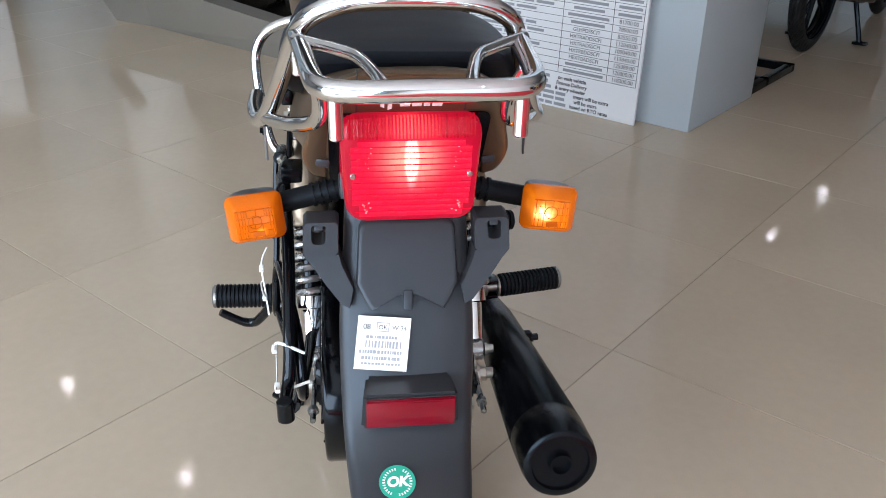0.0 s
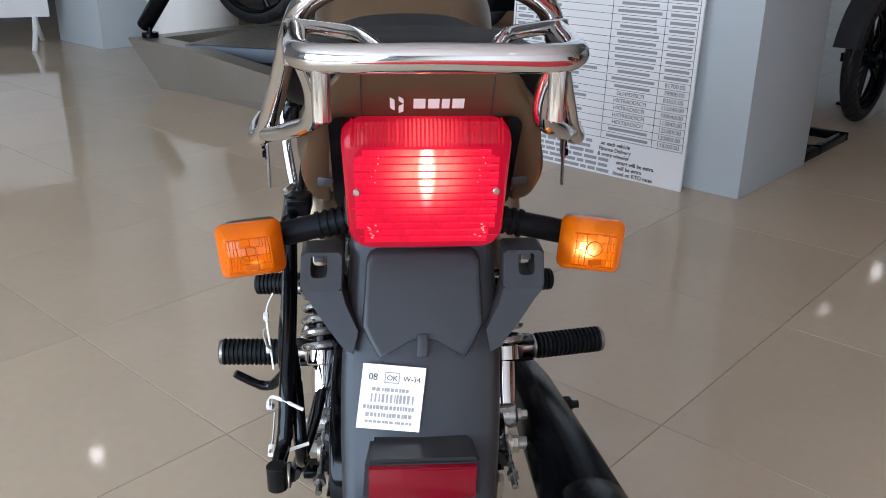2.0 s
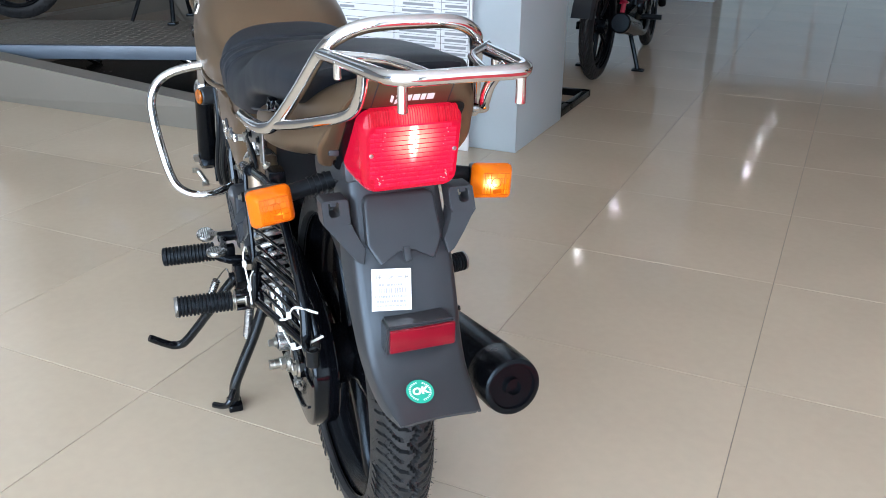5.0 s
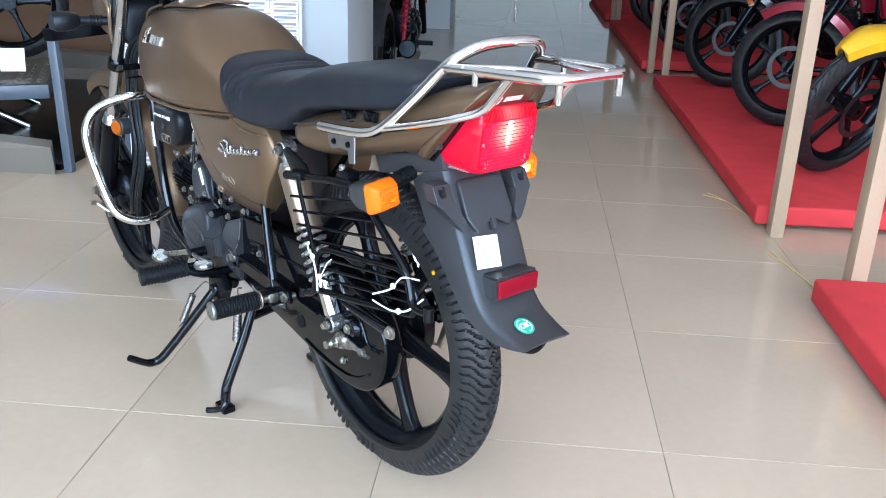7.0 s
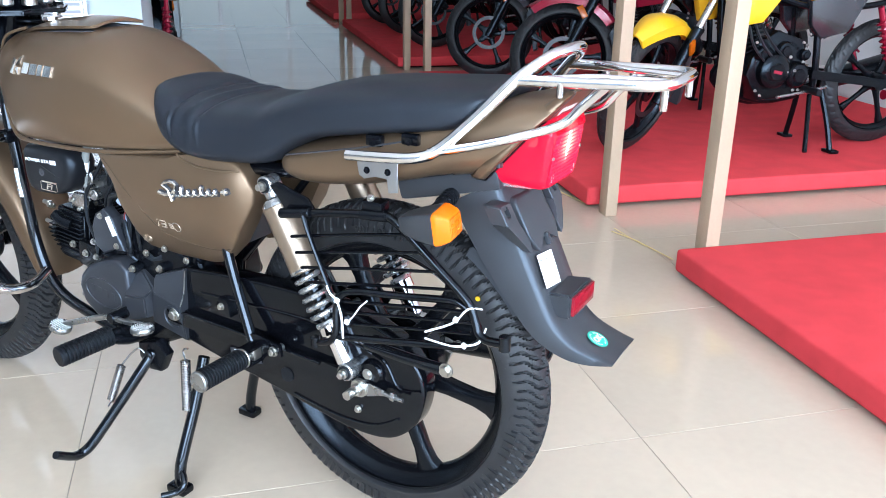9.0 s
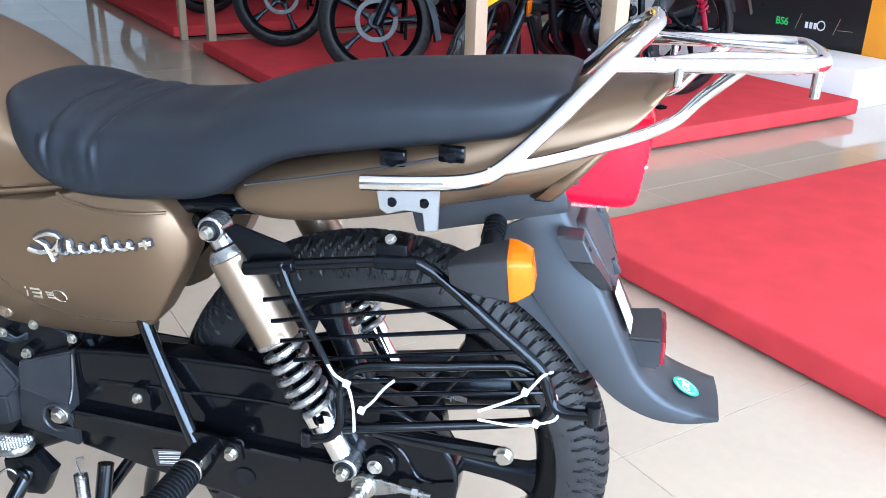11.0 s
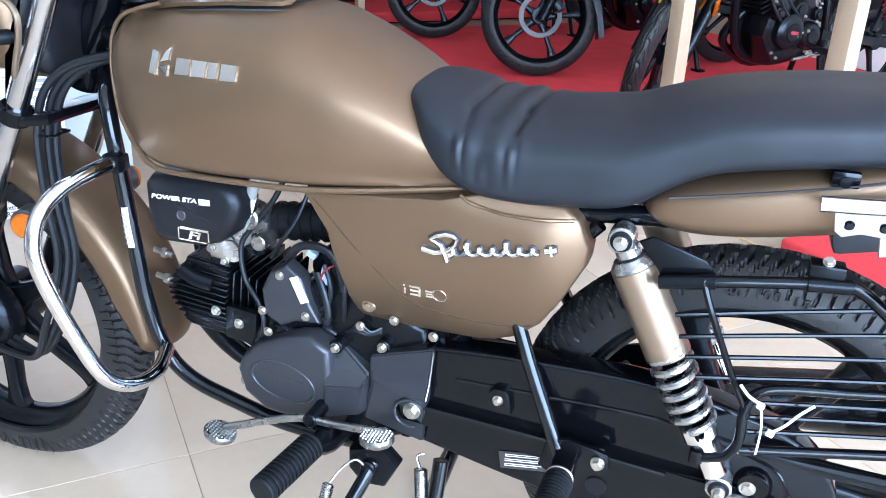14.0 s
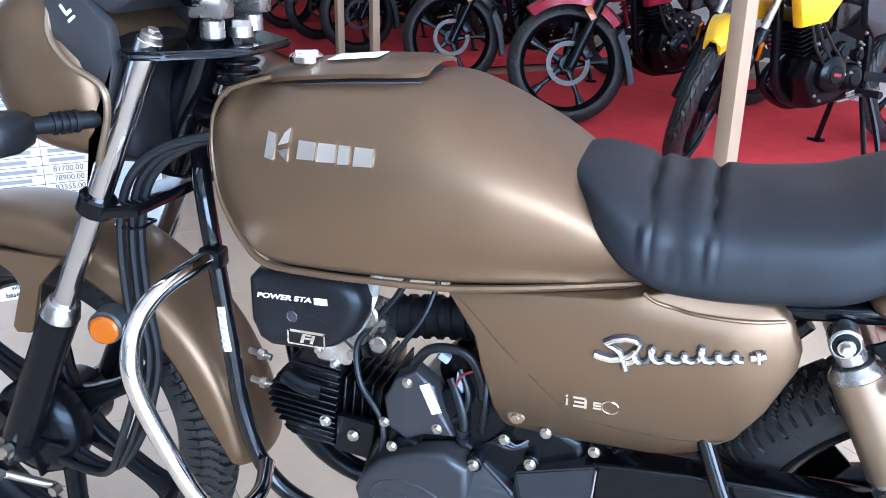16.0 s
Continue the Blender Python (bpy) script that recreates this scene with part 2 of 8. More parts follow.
WALL_GREY = material("grey_wall_paint", (0.26, 0.255, 0.25), 0.6, 0.0, 0.08, 1.5, 0.1, 220)
WALL_BROWN = material("brown_panel", (0.22, 0.13, 0.075), 0.5, 0.0, 0.2, 2.0, 0.1, 150)
BOARD = material("white_board_print", (0.80, 0.81, 0.83), 0.35, 0.0, 0.02, 4)
BOARD_GREY = material("grey_print", (0.30, 0.31, 0.34), 0.45, 0.0, 0.03, 30)
DISC = material("disc_steel", (0.06, 0.06, 0.062), 0.40, 1.0, 0.1, 50)
PAINT_RED = material("dark_red_paint", (0.28, 0.008, 0.03), 0.25, 0.2, 0.08, 6, coat=0.6)
PAINT_WIRE = material("red_wire_sleeve", (0.16, 0.01, 0.012), 0.4)
PAINT_YELLOW = material("yellow_paint", (0.80, 0.46, 0.005), 0.3, 0.0, 0.06, 6, coat=0.4)
PAINT_BLACK = material("black_paint", (0.02, 0.02, 0.025), 0.25, 0.1, 0.1, 6, coat=0.6)
PAINT_BLUE = material("blue_paint", (0.03, 0.12, 0.55), 0.3, 0.1, 0.1, 6, coat=0.5)
SILVER = material("silver_panel", (0.62, 0.62, 0.64), 0.3, 0.5, 0.05, 8)
ORANGE = material("orange_panel", (0.85, 0.33, 0.02), 0.4, 0.0, 0.05, 6)
GREEN_PRINT = material("green_print", (0.05, 0.65, 0.12), 0.4, 0.0, 0.05, 30)
BLACK_PANEL = material("black_panel", (0.015, 0.015, 0.016), 0.3, 0.0, 0.1, 4)
GLASS = lens("window_glass", (0.95, 0.97, 0.97), 1.0, 0.02)
# grey tint sets how bright the added far glazing mirrors in the floor
DIMMED_GLASS = lens("dimmed_window_glass", (0.36, 0.375, 0.345), 1.0, 0.30)
PLATE_STEEL = material("pressed_steel_plate", (0.27, 0.275, 0.28), 0.36, 1.0, 0.08, 40, 0.1, 900, rvar=0.06, dist=0.0003)
LED = glowing(material("downlight_diffuser", (0.9, 0.9, 0.88), 0.4), (1.0, 0.97, 0.93), 95.0)
STRAW = material("dry_straw", (0.62, 0.48, 0.20), 0.7, 0.0, 0.15, 60)


# lamp glasses with little surface gloss
for glass in (RED_LENS, RED_RIB, RED_RIM, AMBER_LEFT, AMBER_RIGHT):
    glass.node_tree.nodes["Principled BSDF"].inputs["Specular IOR Level"].default_value = 0.22
# cool daylight sheen put into the specular tint of black lacquer, rubber and plastic
for dark in (GLOSS_BLACK, TUBE_BLACK, SATIN_BLACK, ENGINE_BLACK, COVER_GREY, COVER_BLACK, PLASTIC, RUBBER, HOSE):
    dark.node_tree.nodes["Principled BSDF"].inputs["Specular Tint"].default_value = (0.72, 0.86, 1.0, 1.0)

# the seat's cool sheen is tinted in as well, more weakly
SEAT.node_tree.nodes["Principled BSDF"].inputs["Specular Tint"].default_value = (0.83, 0.92, 1.0, 1.0)


def tile_material():
    """Polished beige porcelain: each tile a little apart in tone, with faint cloudy veins."""
    m = material("polished_beige_tile", (0.49, 0.402, 0.305), 0.072, 0.0, 0.07, 2.2, 0.0, 40, coat=0.0, spec=0.36, rvar=0.02)
    t, n = m.node_tree, m.node_tree.nodes
    b = n["Principled BSDF"]
    info, hue = n.new("ShaderNodeObjectInfo"), n.new("ShaderNodeHueSaturation")
    span = n.new("ShaderNodeMapRange")
    span.inputs["To Min"].default_value, span.inputs["To Max"].default_value = 0.965, 1.035
    old = b.inputs["Base Color"].links[0].from_socket
    t.links.new(info.outputs["Random"], span.inputs[0])
    t.links.new(span.outputs[0], hue.inputs["Value"])
    t.links.new(old, hue.inputs["Color"])
    t.links.new(hue.outputs[0], b.inputs["Base Color"])
    return m


TILE = tile_material()
GROUT = material("grey_tile_joint", (0.22, 0.195, 0.165), 0.8, 0.0, 0.2, 20)


# ---- mesh tools ----
def spline(pts, k=6, closed=False):
    """A smooth line through the points."""
    p = [Vector(q) for q in pts]
    if k <= 1 or len(p) < 3:
        return p
    out, n = [], len(p)
    for i in range(n if closed else n - 1):
        a, b, c, d = (p[(i + j) % n] if closed else p[min(max(i + j, 0), n - 1)] for j in (-1, 0, 1, 2))
        for s in range(k):
            u = s / k
            out.append(0.5 * (2 * b + (c - a) * u + (2 * a - 5 * b + 4 * c - d) * u * u + (3 * b - a - 3 * c + d) * u ** 3))
    return out if closed else out + [p[-1]]


def loft(bm, rings, cap=True, closed=True, loop=False):
    rows = [[bm.verts.new(p) for p in ring] for ring in rings]
    n = len(rows[0])
    pairs = list(zip(rows, rows[1:])) + ([(rows[-1], rows[0])] if loop else [])
    for a, b in pairs:
        for i in range(n if closed else n - 1):
            j = (i + 1) % n
            bm.faces.new((a[i], a[j], b[j], b[i]))
    if cap and not loop:
        bm.faces.new(rows[0][::-1])
        bm.faces.new(rows[-1])
    return rows


def tube(bm, pts, r, n=10, k=6, closed=False, cap=True, squash=1.0):
    """A round bar along a smooth line; r may be a list, one a point."""
    line = spline(pts, k, closed)
    radii = [r] * len(line) if not isinstance(r, (list, tuple)) else [r[min(int(i / max(1, k)), len(r) - 1)] for i in range(len(line))]
    rings, side = [], None
    m = len(line)
    for i, p in enumerate(line):
        d = (line[(i + 1) % m if closed else min(i + 1, m - 1)] - line[(i - 1) % m if closed else max(i - 1, 0)]).normalized()
        if side is None:
            side = d.orthogonal().normalized()
        side = (side - d * side.dot(d)).normalized()
        up = d.cross(side)
        rings.append([p + (side * math.cos(2 * math.pi * j / n) + up * math.sin(2 * math.pi * j / n) * squash) * radii[i] for j in range(n)])
    loft(bm, rings, cap, True, closed)


def cyl(bm, a, b, r, r2=None, n=20, bev=0.0):
    """A round bar from a to b with chamfered ends."""
    a, b = Vector(a), Vector(b)
    r2 = r if r2 is None else r2
    d = (b - a).normalized()
    s = d.orthogonal().normalized()
    w = d.cross(s)
    ring = lambda p, q: [p + (s * math.cos(2 * math.pi * j / n) + w * math.sin(2 * math.pi * j / n)) * q for j in range(n)]
    rows = [ring(a, r), ring(b, r2)] if not bev else [ring(a, r - bev), ring(a + d * bev, r), ring(b - d * bev, r2), ring(b, r2 - bev)]
    loft(bm, rows)


def bolt(bm, p, d, r=0.007, h=0.006):
    """A flanged hexagon bolt head at p, facing d."""
    p, d = Vector(p), Vector(d).normalized()
    cyl(bm, p, p + d * h * 0.3, r * 1.35, n=14)
    cyl(bm, p + d * h * 0.3, p + d * h, r, n=6, bev=r * 0.12)


def box(bm, c, s, turn=(0, 0, 0), bev=0.003, seg=2):
    m = pose(*c, *turn) @ Matrix.Diagonal((*s, 1))
    made = bmesh.ops.create_cube(bm, size=1, matrix=m)
    if bev:
        edges = {e for v in made["verts"] for e in v.link_edges}
        bmesh.ops.bevel(bm, geom=list(edges), offset=bev, segments=seg, affect="EDGES", profile=0.6)


def prism(bm, outline, x0, x1, bev=0.004, seg=2, taper=1.0):
    """An outline in y and z, drawn out from x0 to x1."""
    cy, cz = sum(p[0] for p in outline) / len(outline), sum(p[1] for p in outline) / len(outline)
    a = [bm.verts.new((x0, y, z)) for y, z in outline]
    b = [bm.verts.new((x1, cy + (y - cy) * taper, cz + (z - cz) * taper)) for y, z in outline]
    n = len(a)
    faces = [bm.faces.new(a[::-1]), bm.faces.new(b)] + [bm.faces.new((a[i], a[(i + 1) % n], b[(i + 1) % n], b[i])) for i in range(n)]
    bmesh.ops.recalc_face_normals(bm, faces=faces)
    if bev:
        edges = [e for f in faces[:2] for e in f.edges]
        bmesh.ops.bevel(bm, geom=list(set(edges)), offset=bev, segments=seg, affect="EDGES", profile=0.55)


def lathe(bm, profile, centre, axis=0, n=64, cap=False):
    """Rings of (radius, along) about an axis through centre."""
    rings = []
    for r, h in profile:
        ring = []
        for j in range(n):
            a = 2 * math.pi * j / n
            q = [0, 0, 0]
            q[axis], q[(axis + 1) % 3], q[(axis + 2) % 3] = h, r * math.cos(a), r * math.sin(a)
            ring.append(Vector(centre) + Vector(q))
        rings.append(ring)
    loft(bm, rings, cap)


def oval(cx, cz, w, top, bottom, y, e=2.6, n=28, flat=1.0):
    """A ring in x and z: half width w, with rounded corners of sharpness e."""
    out = []
    for j in range(n):
        a = 2 * math.pi * j / n
        c, s = math.cos(a), math.sin(a)
        x = w * math.copysign(abs(c) ** (2 / e), c)
        z = (top if s > 0 else bottom) * math.copysign(abs(s) ** (2 / e), s)
        out.append(Vector((cx + x, y, cz + z)))
    return out


def part(name, bm, mat, parent=None, label="", smooth=40, subdiv=0):
    """Links a bmesh as one mesh object under a thing or a part."""
    bmesh.ops.recalc_face_normals(bm, faces=bm.faces)
    data = bpy.data.meshes.new(name)
    bm.to_mesh(data)
    bm.free()
    data.materials.append(mat)
    if smooth:
        data.polygons.foreach_set("use_smooth", [True] * len(data.polygons))
        data.set_sharp_from_angle(angle=radians(smooth))
    ob = new(name, data)
    ob.parent = parent
    if subdiv:
        mod = ob.modifiers.new("smooth", "SUBSURF")
        mod.levels = mod.render_levels = subdiv
    return tagged(ob, label) if label else ob


def thing(name, label, category, m=None, group="", kind=""):
    """An empty at the base of a thing that carries its parts."""
    ob = new(name)
    ob.empty_display_size = 0.05
    if m is not None:
        ob.matrix_world = m
    return tagged(ob, label, category, group, kind)


def B():
    return bmesh.new()


def settle(ob, move=(0, 0, 0), narrow=1.0, lean=0.0, top=0.0, depth=1.0):
    """Moves a part and all its pieces: shifted, its left side drawn in, or leaning over below a height."""
    for o in [ob] + list(ob.children_recursive):
        for v in o.data.vertices:
            k = min(1.0, max(0.0, (top - v.co.z) / depth))
            x = v.co.x * narrow if v.co.x < 0 else v.co.x
            v.co = (x + move[0] + lean * k, v.co.y + move[1], v.co.z + move[2])


def writing(name, text, size, m, mat, parent, depth=0.0003, align="CENTER", shear=0.0, stretch=1.0, bold=0.0):
    """Letters in the built-in font, as a mesh."""
    curve = bpy.data.curves.new(name, "FONT")
    curve.body, curve.size, curve.extrude, curve.align_x, curve.align_y, curve.shear = text, size, depth, align, "CENTER", shear
    curve.offset = bold
    holder = new(name, curve)
    data = bpy.data.meshes.new_from_object(holder.evaluated_get(bpy.context.evaluated_depsgraph_get()))
    bpy.data.objects.remove(holder)
    data.transform(m @ Matrix.Diagonal((stretch, 1, 1, 1)))
    data.materials.clear()
    data.materials.append(mat)
    ob = new(name, data)
    ob.parent = parent
    return ob

# ---- the showroom ----


def slab(name, u0, u1, v0, v1, z0, z1, mat, label="", bev=0.0, kind="structure"):
    """A plain piece of the building, in room coordinates."""
    bm = B()
    box(bm, (0, 0, 0), (u1 - u0, v1 - v0, z1 - z0), bev=bev)
    ob = part(name, bm, mat)
    ob.matrix_world = room_pose((u0 + u1) / 2, (v0 + v1) / 2, (z0 + z1) / 2)
    return tagged(ob, label, "wall", kind=kind)


slab("wall_east", U1, U1 + 0.15, V0, V1, 0, CEILING, WALL_WHITE, "white painted showroom wall")
ceiling = slab("ceiling", U0, U1, V0, V1, CEILING, CEILING + 0.1, CEILING_WHITE, "white painted ceiling")
slab("baseboard", U1 - 0.012, U1 - 0.002, V0, V1, 0, 0.1, TILE, "beige tile skirting along the wall")


def glazed_front(name, along, n, glass):
    """A shop front: sill, mullions, transom and panes between floor and ceiling."""
    bm = B()
    box(bm, (0, 0, 0.15), (along, 0.14, 0.30), bev=0)
    box(bm, (0, 0, CEILING - 0.12), (along, 0.14, 0.24), bev=0)
    front = part(name, bm, WALL_WHITE)
    step = along / n
    for i in range(n + 1):
        m = B()
        box(m, (-along / 2 + i * step, 0, 0.30 + (CEILING - 0.54) / 2), (0.07, 0.1, CEILING - 0.54), bev=0.004)
        part("mullion", m, SILVER, front)
    for i in range(n):
        m = B()
        box(m, (-along / 2 + (i + 0.5) * step, 0, 0.30 + (CEILING - 0.54) / 2), (step - 0.07, 0.008, CEILING - 0.54), bev=0)
        p = part("pane", m, glass, front)
        p.visible_shadow = False
    return front


g = glazed_front("window_1", U1 - U0, 8, GLASS)
g.matrix_world = room_pose((U0 + U1) / 2, V0)
tagged(g, "aluminium shop front with tall glass panes", "window", kind="structure")
# assumed glazing, added only to brighten the far hall and its floor
g = glazed_front("window_2", U1 - U0, 8, DIMMED_GLASS)
g.matrix_world = room_pose((U0 + U1) / 2, V1 + 0.07)
tagged(g, "added far glazing with grey panes, there to light the hall's end", "window", kind="structure")
slab("wall_west", U0 - 0.15, U0, V0, V1, 0, CEILING, WALL_GREY, "grey painted side wall")

bm = B()
bmesh.ops.create_grid(bm, x_segments=8, y_segments=8, size=150, matrix=pose(0, 0, -0.06))
tagged(part("ground", bm, material("outdoor_ground", (0.28, 0.26, 0.23), 0.9, 0, 0.2, 0.5)), "pale dusty ground outside the glass", "ground", kind="structure")


def downlight(u, v):
    t = thing("downlight", "round white recessed ceiling downlight, lit", "lamp", room_pose(u, v, CEILING), "ceiling downlights")
    bm = B()
    lathe(bm, [(0.040, 0.0), (0.052, -0.004), (0.055, -0.012), (0.048, -0.016), (0.038, -0.012), (0.036, -0.006)], (0, 0, 0), 2, 28)
    part("rim", bm, WALL_WHITE, t)
    bm = B()
    cyl(bm, (0, 0, -0.009), (0, 0, -0.006), 0.026, n=28)
    part("diffuser", bm, LED, t, "glowing white diffuser")


# the last seven are assumed, added out of view for light from above
for u, v in ((-4.59, 1.65), (-2.97, 1.63), (-1.36, 1.64), (0.26, 1.64), (-1.27, 8.19), (-1.26, 9.90), (-1.25, 11.50), (-0.90, 15.4), (0.19, 12.5), (0.18, 14.3), (0.25, 16.1), (-2.6, -2.2), (0.3, -2.2), (1.75, -2.2), (3.0, -1.2), (3.0, 0.4), (2.7, 1.9), (3.9, 1.9)):
    downlight(u, v)


# ---- pillars, price board ----
def pillar(name, u0, u1, v0, v1, label):
    bm = B()
    box(bm, (0, 0, CEILING / 2), (u1 - u0, v1 - v0, CEILING), bev=0.004)
    ob = part(name, bm, PILLAR)
    ob.matrix_world = room_pose((u0 + u1) / 2, (v0 + v1) / 2)
    return tagged(ob, label, "pillar", kind="structure")


pillar("pillar_1", -0.55, 0.092, 2.065, 2.68, "square pillar clad in smooth blue-grey panels")
pillar("pillar_2", -0.60, 0.04, 7.57, 8.18, "distant square pillar clad in blue-grey panels")
pillar("pillar_3", -5.28, -4.63, 2.17, 2.8, "square pale grey pillar beside the shop front")

board = thing("price_board", "large white printed price list leaning against the pillar", "board", room_pose(-0.498, 2.008, 0.0) @ pose(0, 0, 0, -2.0, 0, 0))
bm = B()
box(bm, (0, 0, 0.62), (0.80, 0.012, 1.24), bev=0.002)
sheet = part("sheet", bm, BOARD, board)
ROW, TOP = 0.0268, 1.16
CODES = {2: "GLMPDSSCFI", 3: "HXTRADDSCFI", 4: "HXTRADSSCFI", 5: "HXTRBDDSCFI", 6: "HEXTBADSCFI"}
PRICES = "81700.00 78900.00 83555.00 112040.00 109040.00 113840.00 125389.00 120800.00 118300.00".split()
rows = 38
bm = B()
for i in range(rows + 1):
    box(bm, (0, -0.0068, TOP - i * ROW), (0.776, 0.0012, 0.0013), bev=0)
for x in (-0.388, 0.05, 0.265, 0.388):
    box(bm, (x, -0.0068, TOP - rows * ROW / 2), (0.0013, 0.0012, rows * ROW), bev=0)
part("table_grid", bm, PRINT, board)["kind"] = "stuff"
bm, rng = B(), random.Random(4)
for i in range(rows):
    z = TOP - (i + 0.5) * ROW
    x = -0.375
    for w in range(rng.choice((2, 3, 3, 4))):
        l = rng.uniform(0.03, 0.10)
        if x + l < 0.03:
            box(bm, (x + l / 2, -0.0068, z), (l, 0.0012, 0.0105), bev=0)
        x += l + 0.012
    l = rng.uniform(0.13, 0.18)
    if i - rows + 9 not in CODES:
        box(bm, (0.16, -0.0068, z), (l, 0.0012, 0.0105), bev=0)
    if i < rows - 9:
        box(bm, (0.33, -0.0068, z), (0.095, 0.0012, 0.0105), bev=0)
NOTES = (("on each vehicle", 0.190), ("Finance Delivery", 0.195), ("& every wheeler", 0.185), ("smart will be extra", 0.300), ("will be extra", 0.250), ("based on RTO rates", 0.290))
for i, (words, end) in enumerate(NOTES):
    z, x, stop = TOP - rows * ROW - 0.020 - i * 0.0212, -0.375, end - 0.0098 * len(words) - 0.014
    while x < stop - 0.02:
        l = min(rng.uniform(0.025, 0.070), stop - x)
        box(bm, (x + l / 2, -0.0068, z), (l, 0.0012, 0.0120), bev=0)
        x += l + 0.008
part("small_print", bm, BOARD_GREY, board, "rows of small grey print")["kind"] = "stuff"
for i, price in enumerate(PRICES):
    if i in CODES:
        writing("code", CODES[i], 0.0205, pose(0.157, -0.0068, TOP - (rows - 9 + i + 0.5) * ROW, 90), PRINT, board)
    writing("price", price, 0.0215, pose(0.33, -0.0068, TOP - (rows - 9 + i + 0.5) * ROW, 90), PRINT, board)

for i, (words, end) in enumerate(NOTES):
    writing("note", words, 0.0205, pose(end - 0.0049 * len(words), -0.0068, TOP - rows * ROW - 0.020 - i * 0.0212, 90), PRINT, board, bold=0.0004)

foot = thing("stand_foot", "black welded steel stand foot on the floor", "stand", room_pose(0.066, 2.675))
for a, b in (((0, 0), (0.0, 0.52)), ((0.0, 0.52), (-0.28, 0.52)), ((0, 0), (-0.28, 0.0)), ((0.0, 0.2), (-0.28, 0.2))):
    bm = B()
    a, b = Vector((*a, 0.02)), Vector((*b, 0.02))
    mid, d = (a + b) / 2, b - a
    box(bm, mid, (abs(d.x) + 0.035, abs(d.y) + 0.035, 0.035), bev=0.002)
    part("bar", bm, SATIN_BLACK, foot)


# ---- the grey podium with the lift ----
podium = thing("podium", "grey laminate display podium with flared sides", "podium", room_pose(0, 0))
# the front board is lower towards the end by the pillar, and its corner is mitred
FOOT = [(-3.11, 1.715), (-2.84, 1.76), (-1.13, 1.76), (-1.13, 3.75), (-3.00, 3.75)]
LIP = [(-3.32, 1.665, 0.26), (-2.84, 1.70, 0.255), (-1.10, 1.70, 0.135), (-1.10, 3.95, 0.135), (-3.40, 3.95, 0.26)]
INNER = [(-3.20, 1.82, 0.26), (-2.84, 1.82, 0.255), (-1.16, 1.82, 0.135), (-1.16, 3.82, 0.135), (-3.26, 3.82, 0.26)]
for k in (0, 1, 3, 4):
    bm = B()
    n = (k + 1) % 5
    loft(bm, [[Vector((*FOOT[q], 0.0)), Vector(LIP[q]), Vector(INNER[q]), Vector((INNER[q][0], INNER[q][1], 0.02))] for q in (k, n)])
    part("side_board", bm, PODIUM, podium, smooth=0)
# black colour stands in for the shade inside the podium
bm = B()
box(bm, (-2.10, 2.8, 0.014), (1.92, 1.95, 0.028), bev=0)
part("deck", bm, SATIN_BLACK, podium, "sunken podium floor, blackened for the shade inside", smooth=0)

lift = thing("display_lift", "blue-grey steel ramp with a chequered plate top", "ramp", room_pose(-2.36, 2.46, 0.03, 24.7))
bm = B()
box(bm, (0, 0, 0.195), (1.55, 0.85, 0.07), bev=0.006)
part("deck", bm, LIFT_BLUE, lift)
bm, k = B(), 0
for i in range(29):
    for j in range(17):
        x, y = -0.74 + i * 0.0525, -0.4 + j * 0.05
        box(bm, (x, y, 0.2335), (0.034, 0.008, 0.003), (0, 0, 45 if (i + j) % 2 else -45), bev=0)
bmesh.ops.create_grid(bm, x_segments=1, y_segments=1, size=0.5, matrix=pose(0, 0, 0.2332) @ Matrix.Diagonal((1.53, 0.83, 1, 1)))
part("chequer_plate", bm, CHEQUER, lift, "worn chequered steel plate", smooth=0)
for x, y in ((-0.6, -0.3), (-0.6, 0.3), (0.35, -0.3), (0.35, 0.3)):
    bm = B()
    cyl(bm, (x + 0.3, y, 0.0), (x, y, 0.17), 0.022, n=12)
    part("leg", bm, STEEL, lift)
rack = thing("wheel_clamp", "blue-grey steel clamp frame beside the ramp", "stand", room_pose(-1.09, 1.81, 0.0))
for x, y in ((0, 0), (0.12, 0.35)):
    bm = B()
    box(bm, (x, y, 0.30), (0.036, 0.036, 0.60), bev=0.003)
    part("post", bm, LIFT_BLUE, rack)
bm = B()
box(bm, (0.06, 0.175, 0.585), (0.05, 0.42, 0.05), (0, 0, -19), bev=0.003)
part("crossbar", bm, SATIN_BLACK, rack)
card = thing("price_card", "small white price card leaning on the ramp", "card", room_pose(-1.72, 2.52, 0.297))
bm = B()
box(bm, (0, 0, 0.055), (0.12, 0.006, 0.115), (-12, 0, 15), bev=0.001)
part("card_sheet", bm, PAPER, card)
spot = thing("spotlight", "black cylindrical spotlight on the podium corner", "lamp", room_pose(-3.24, 1.76, 0.26))
bm = B()
cyl(bm, (0, 0, 0), (0, 0, 0.03), 0.045, n=20, bev=0.004)
cyl(bm, (0, 0, 0.03), (0, 0, 0.07), 0.012, n=12)
part("base", bm, SATIN_BLACK, spot)
bm = B()
cyl(bm, (-0.05, 0, 0.06), (0.14, 0.02, 0.24), 0.045, n=24, bev=0.006)
part("head", bm, SATIN_BLACK, spot)
bm = B()
cyl(bm, (-4.15, 2.62, 0.0), (-4.15, 2.62, CEILING), 0.30, n=48)
col = part("column", bm, WALL_WHITE)
col.matrix_world = room_pose(0, 0)
tagged(col, "round white painted column behind the podium", "column", kind="structure")
slab("partition", -3.55, -0.9, 4.3, 4.36, 0, 2.2, WALL_BROWN, "brown laminate partition behind the podium")
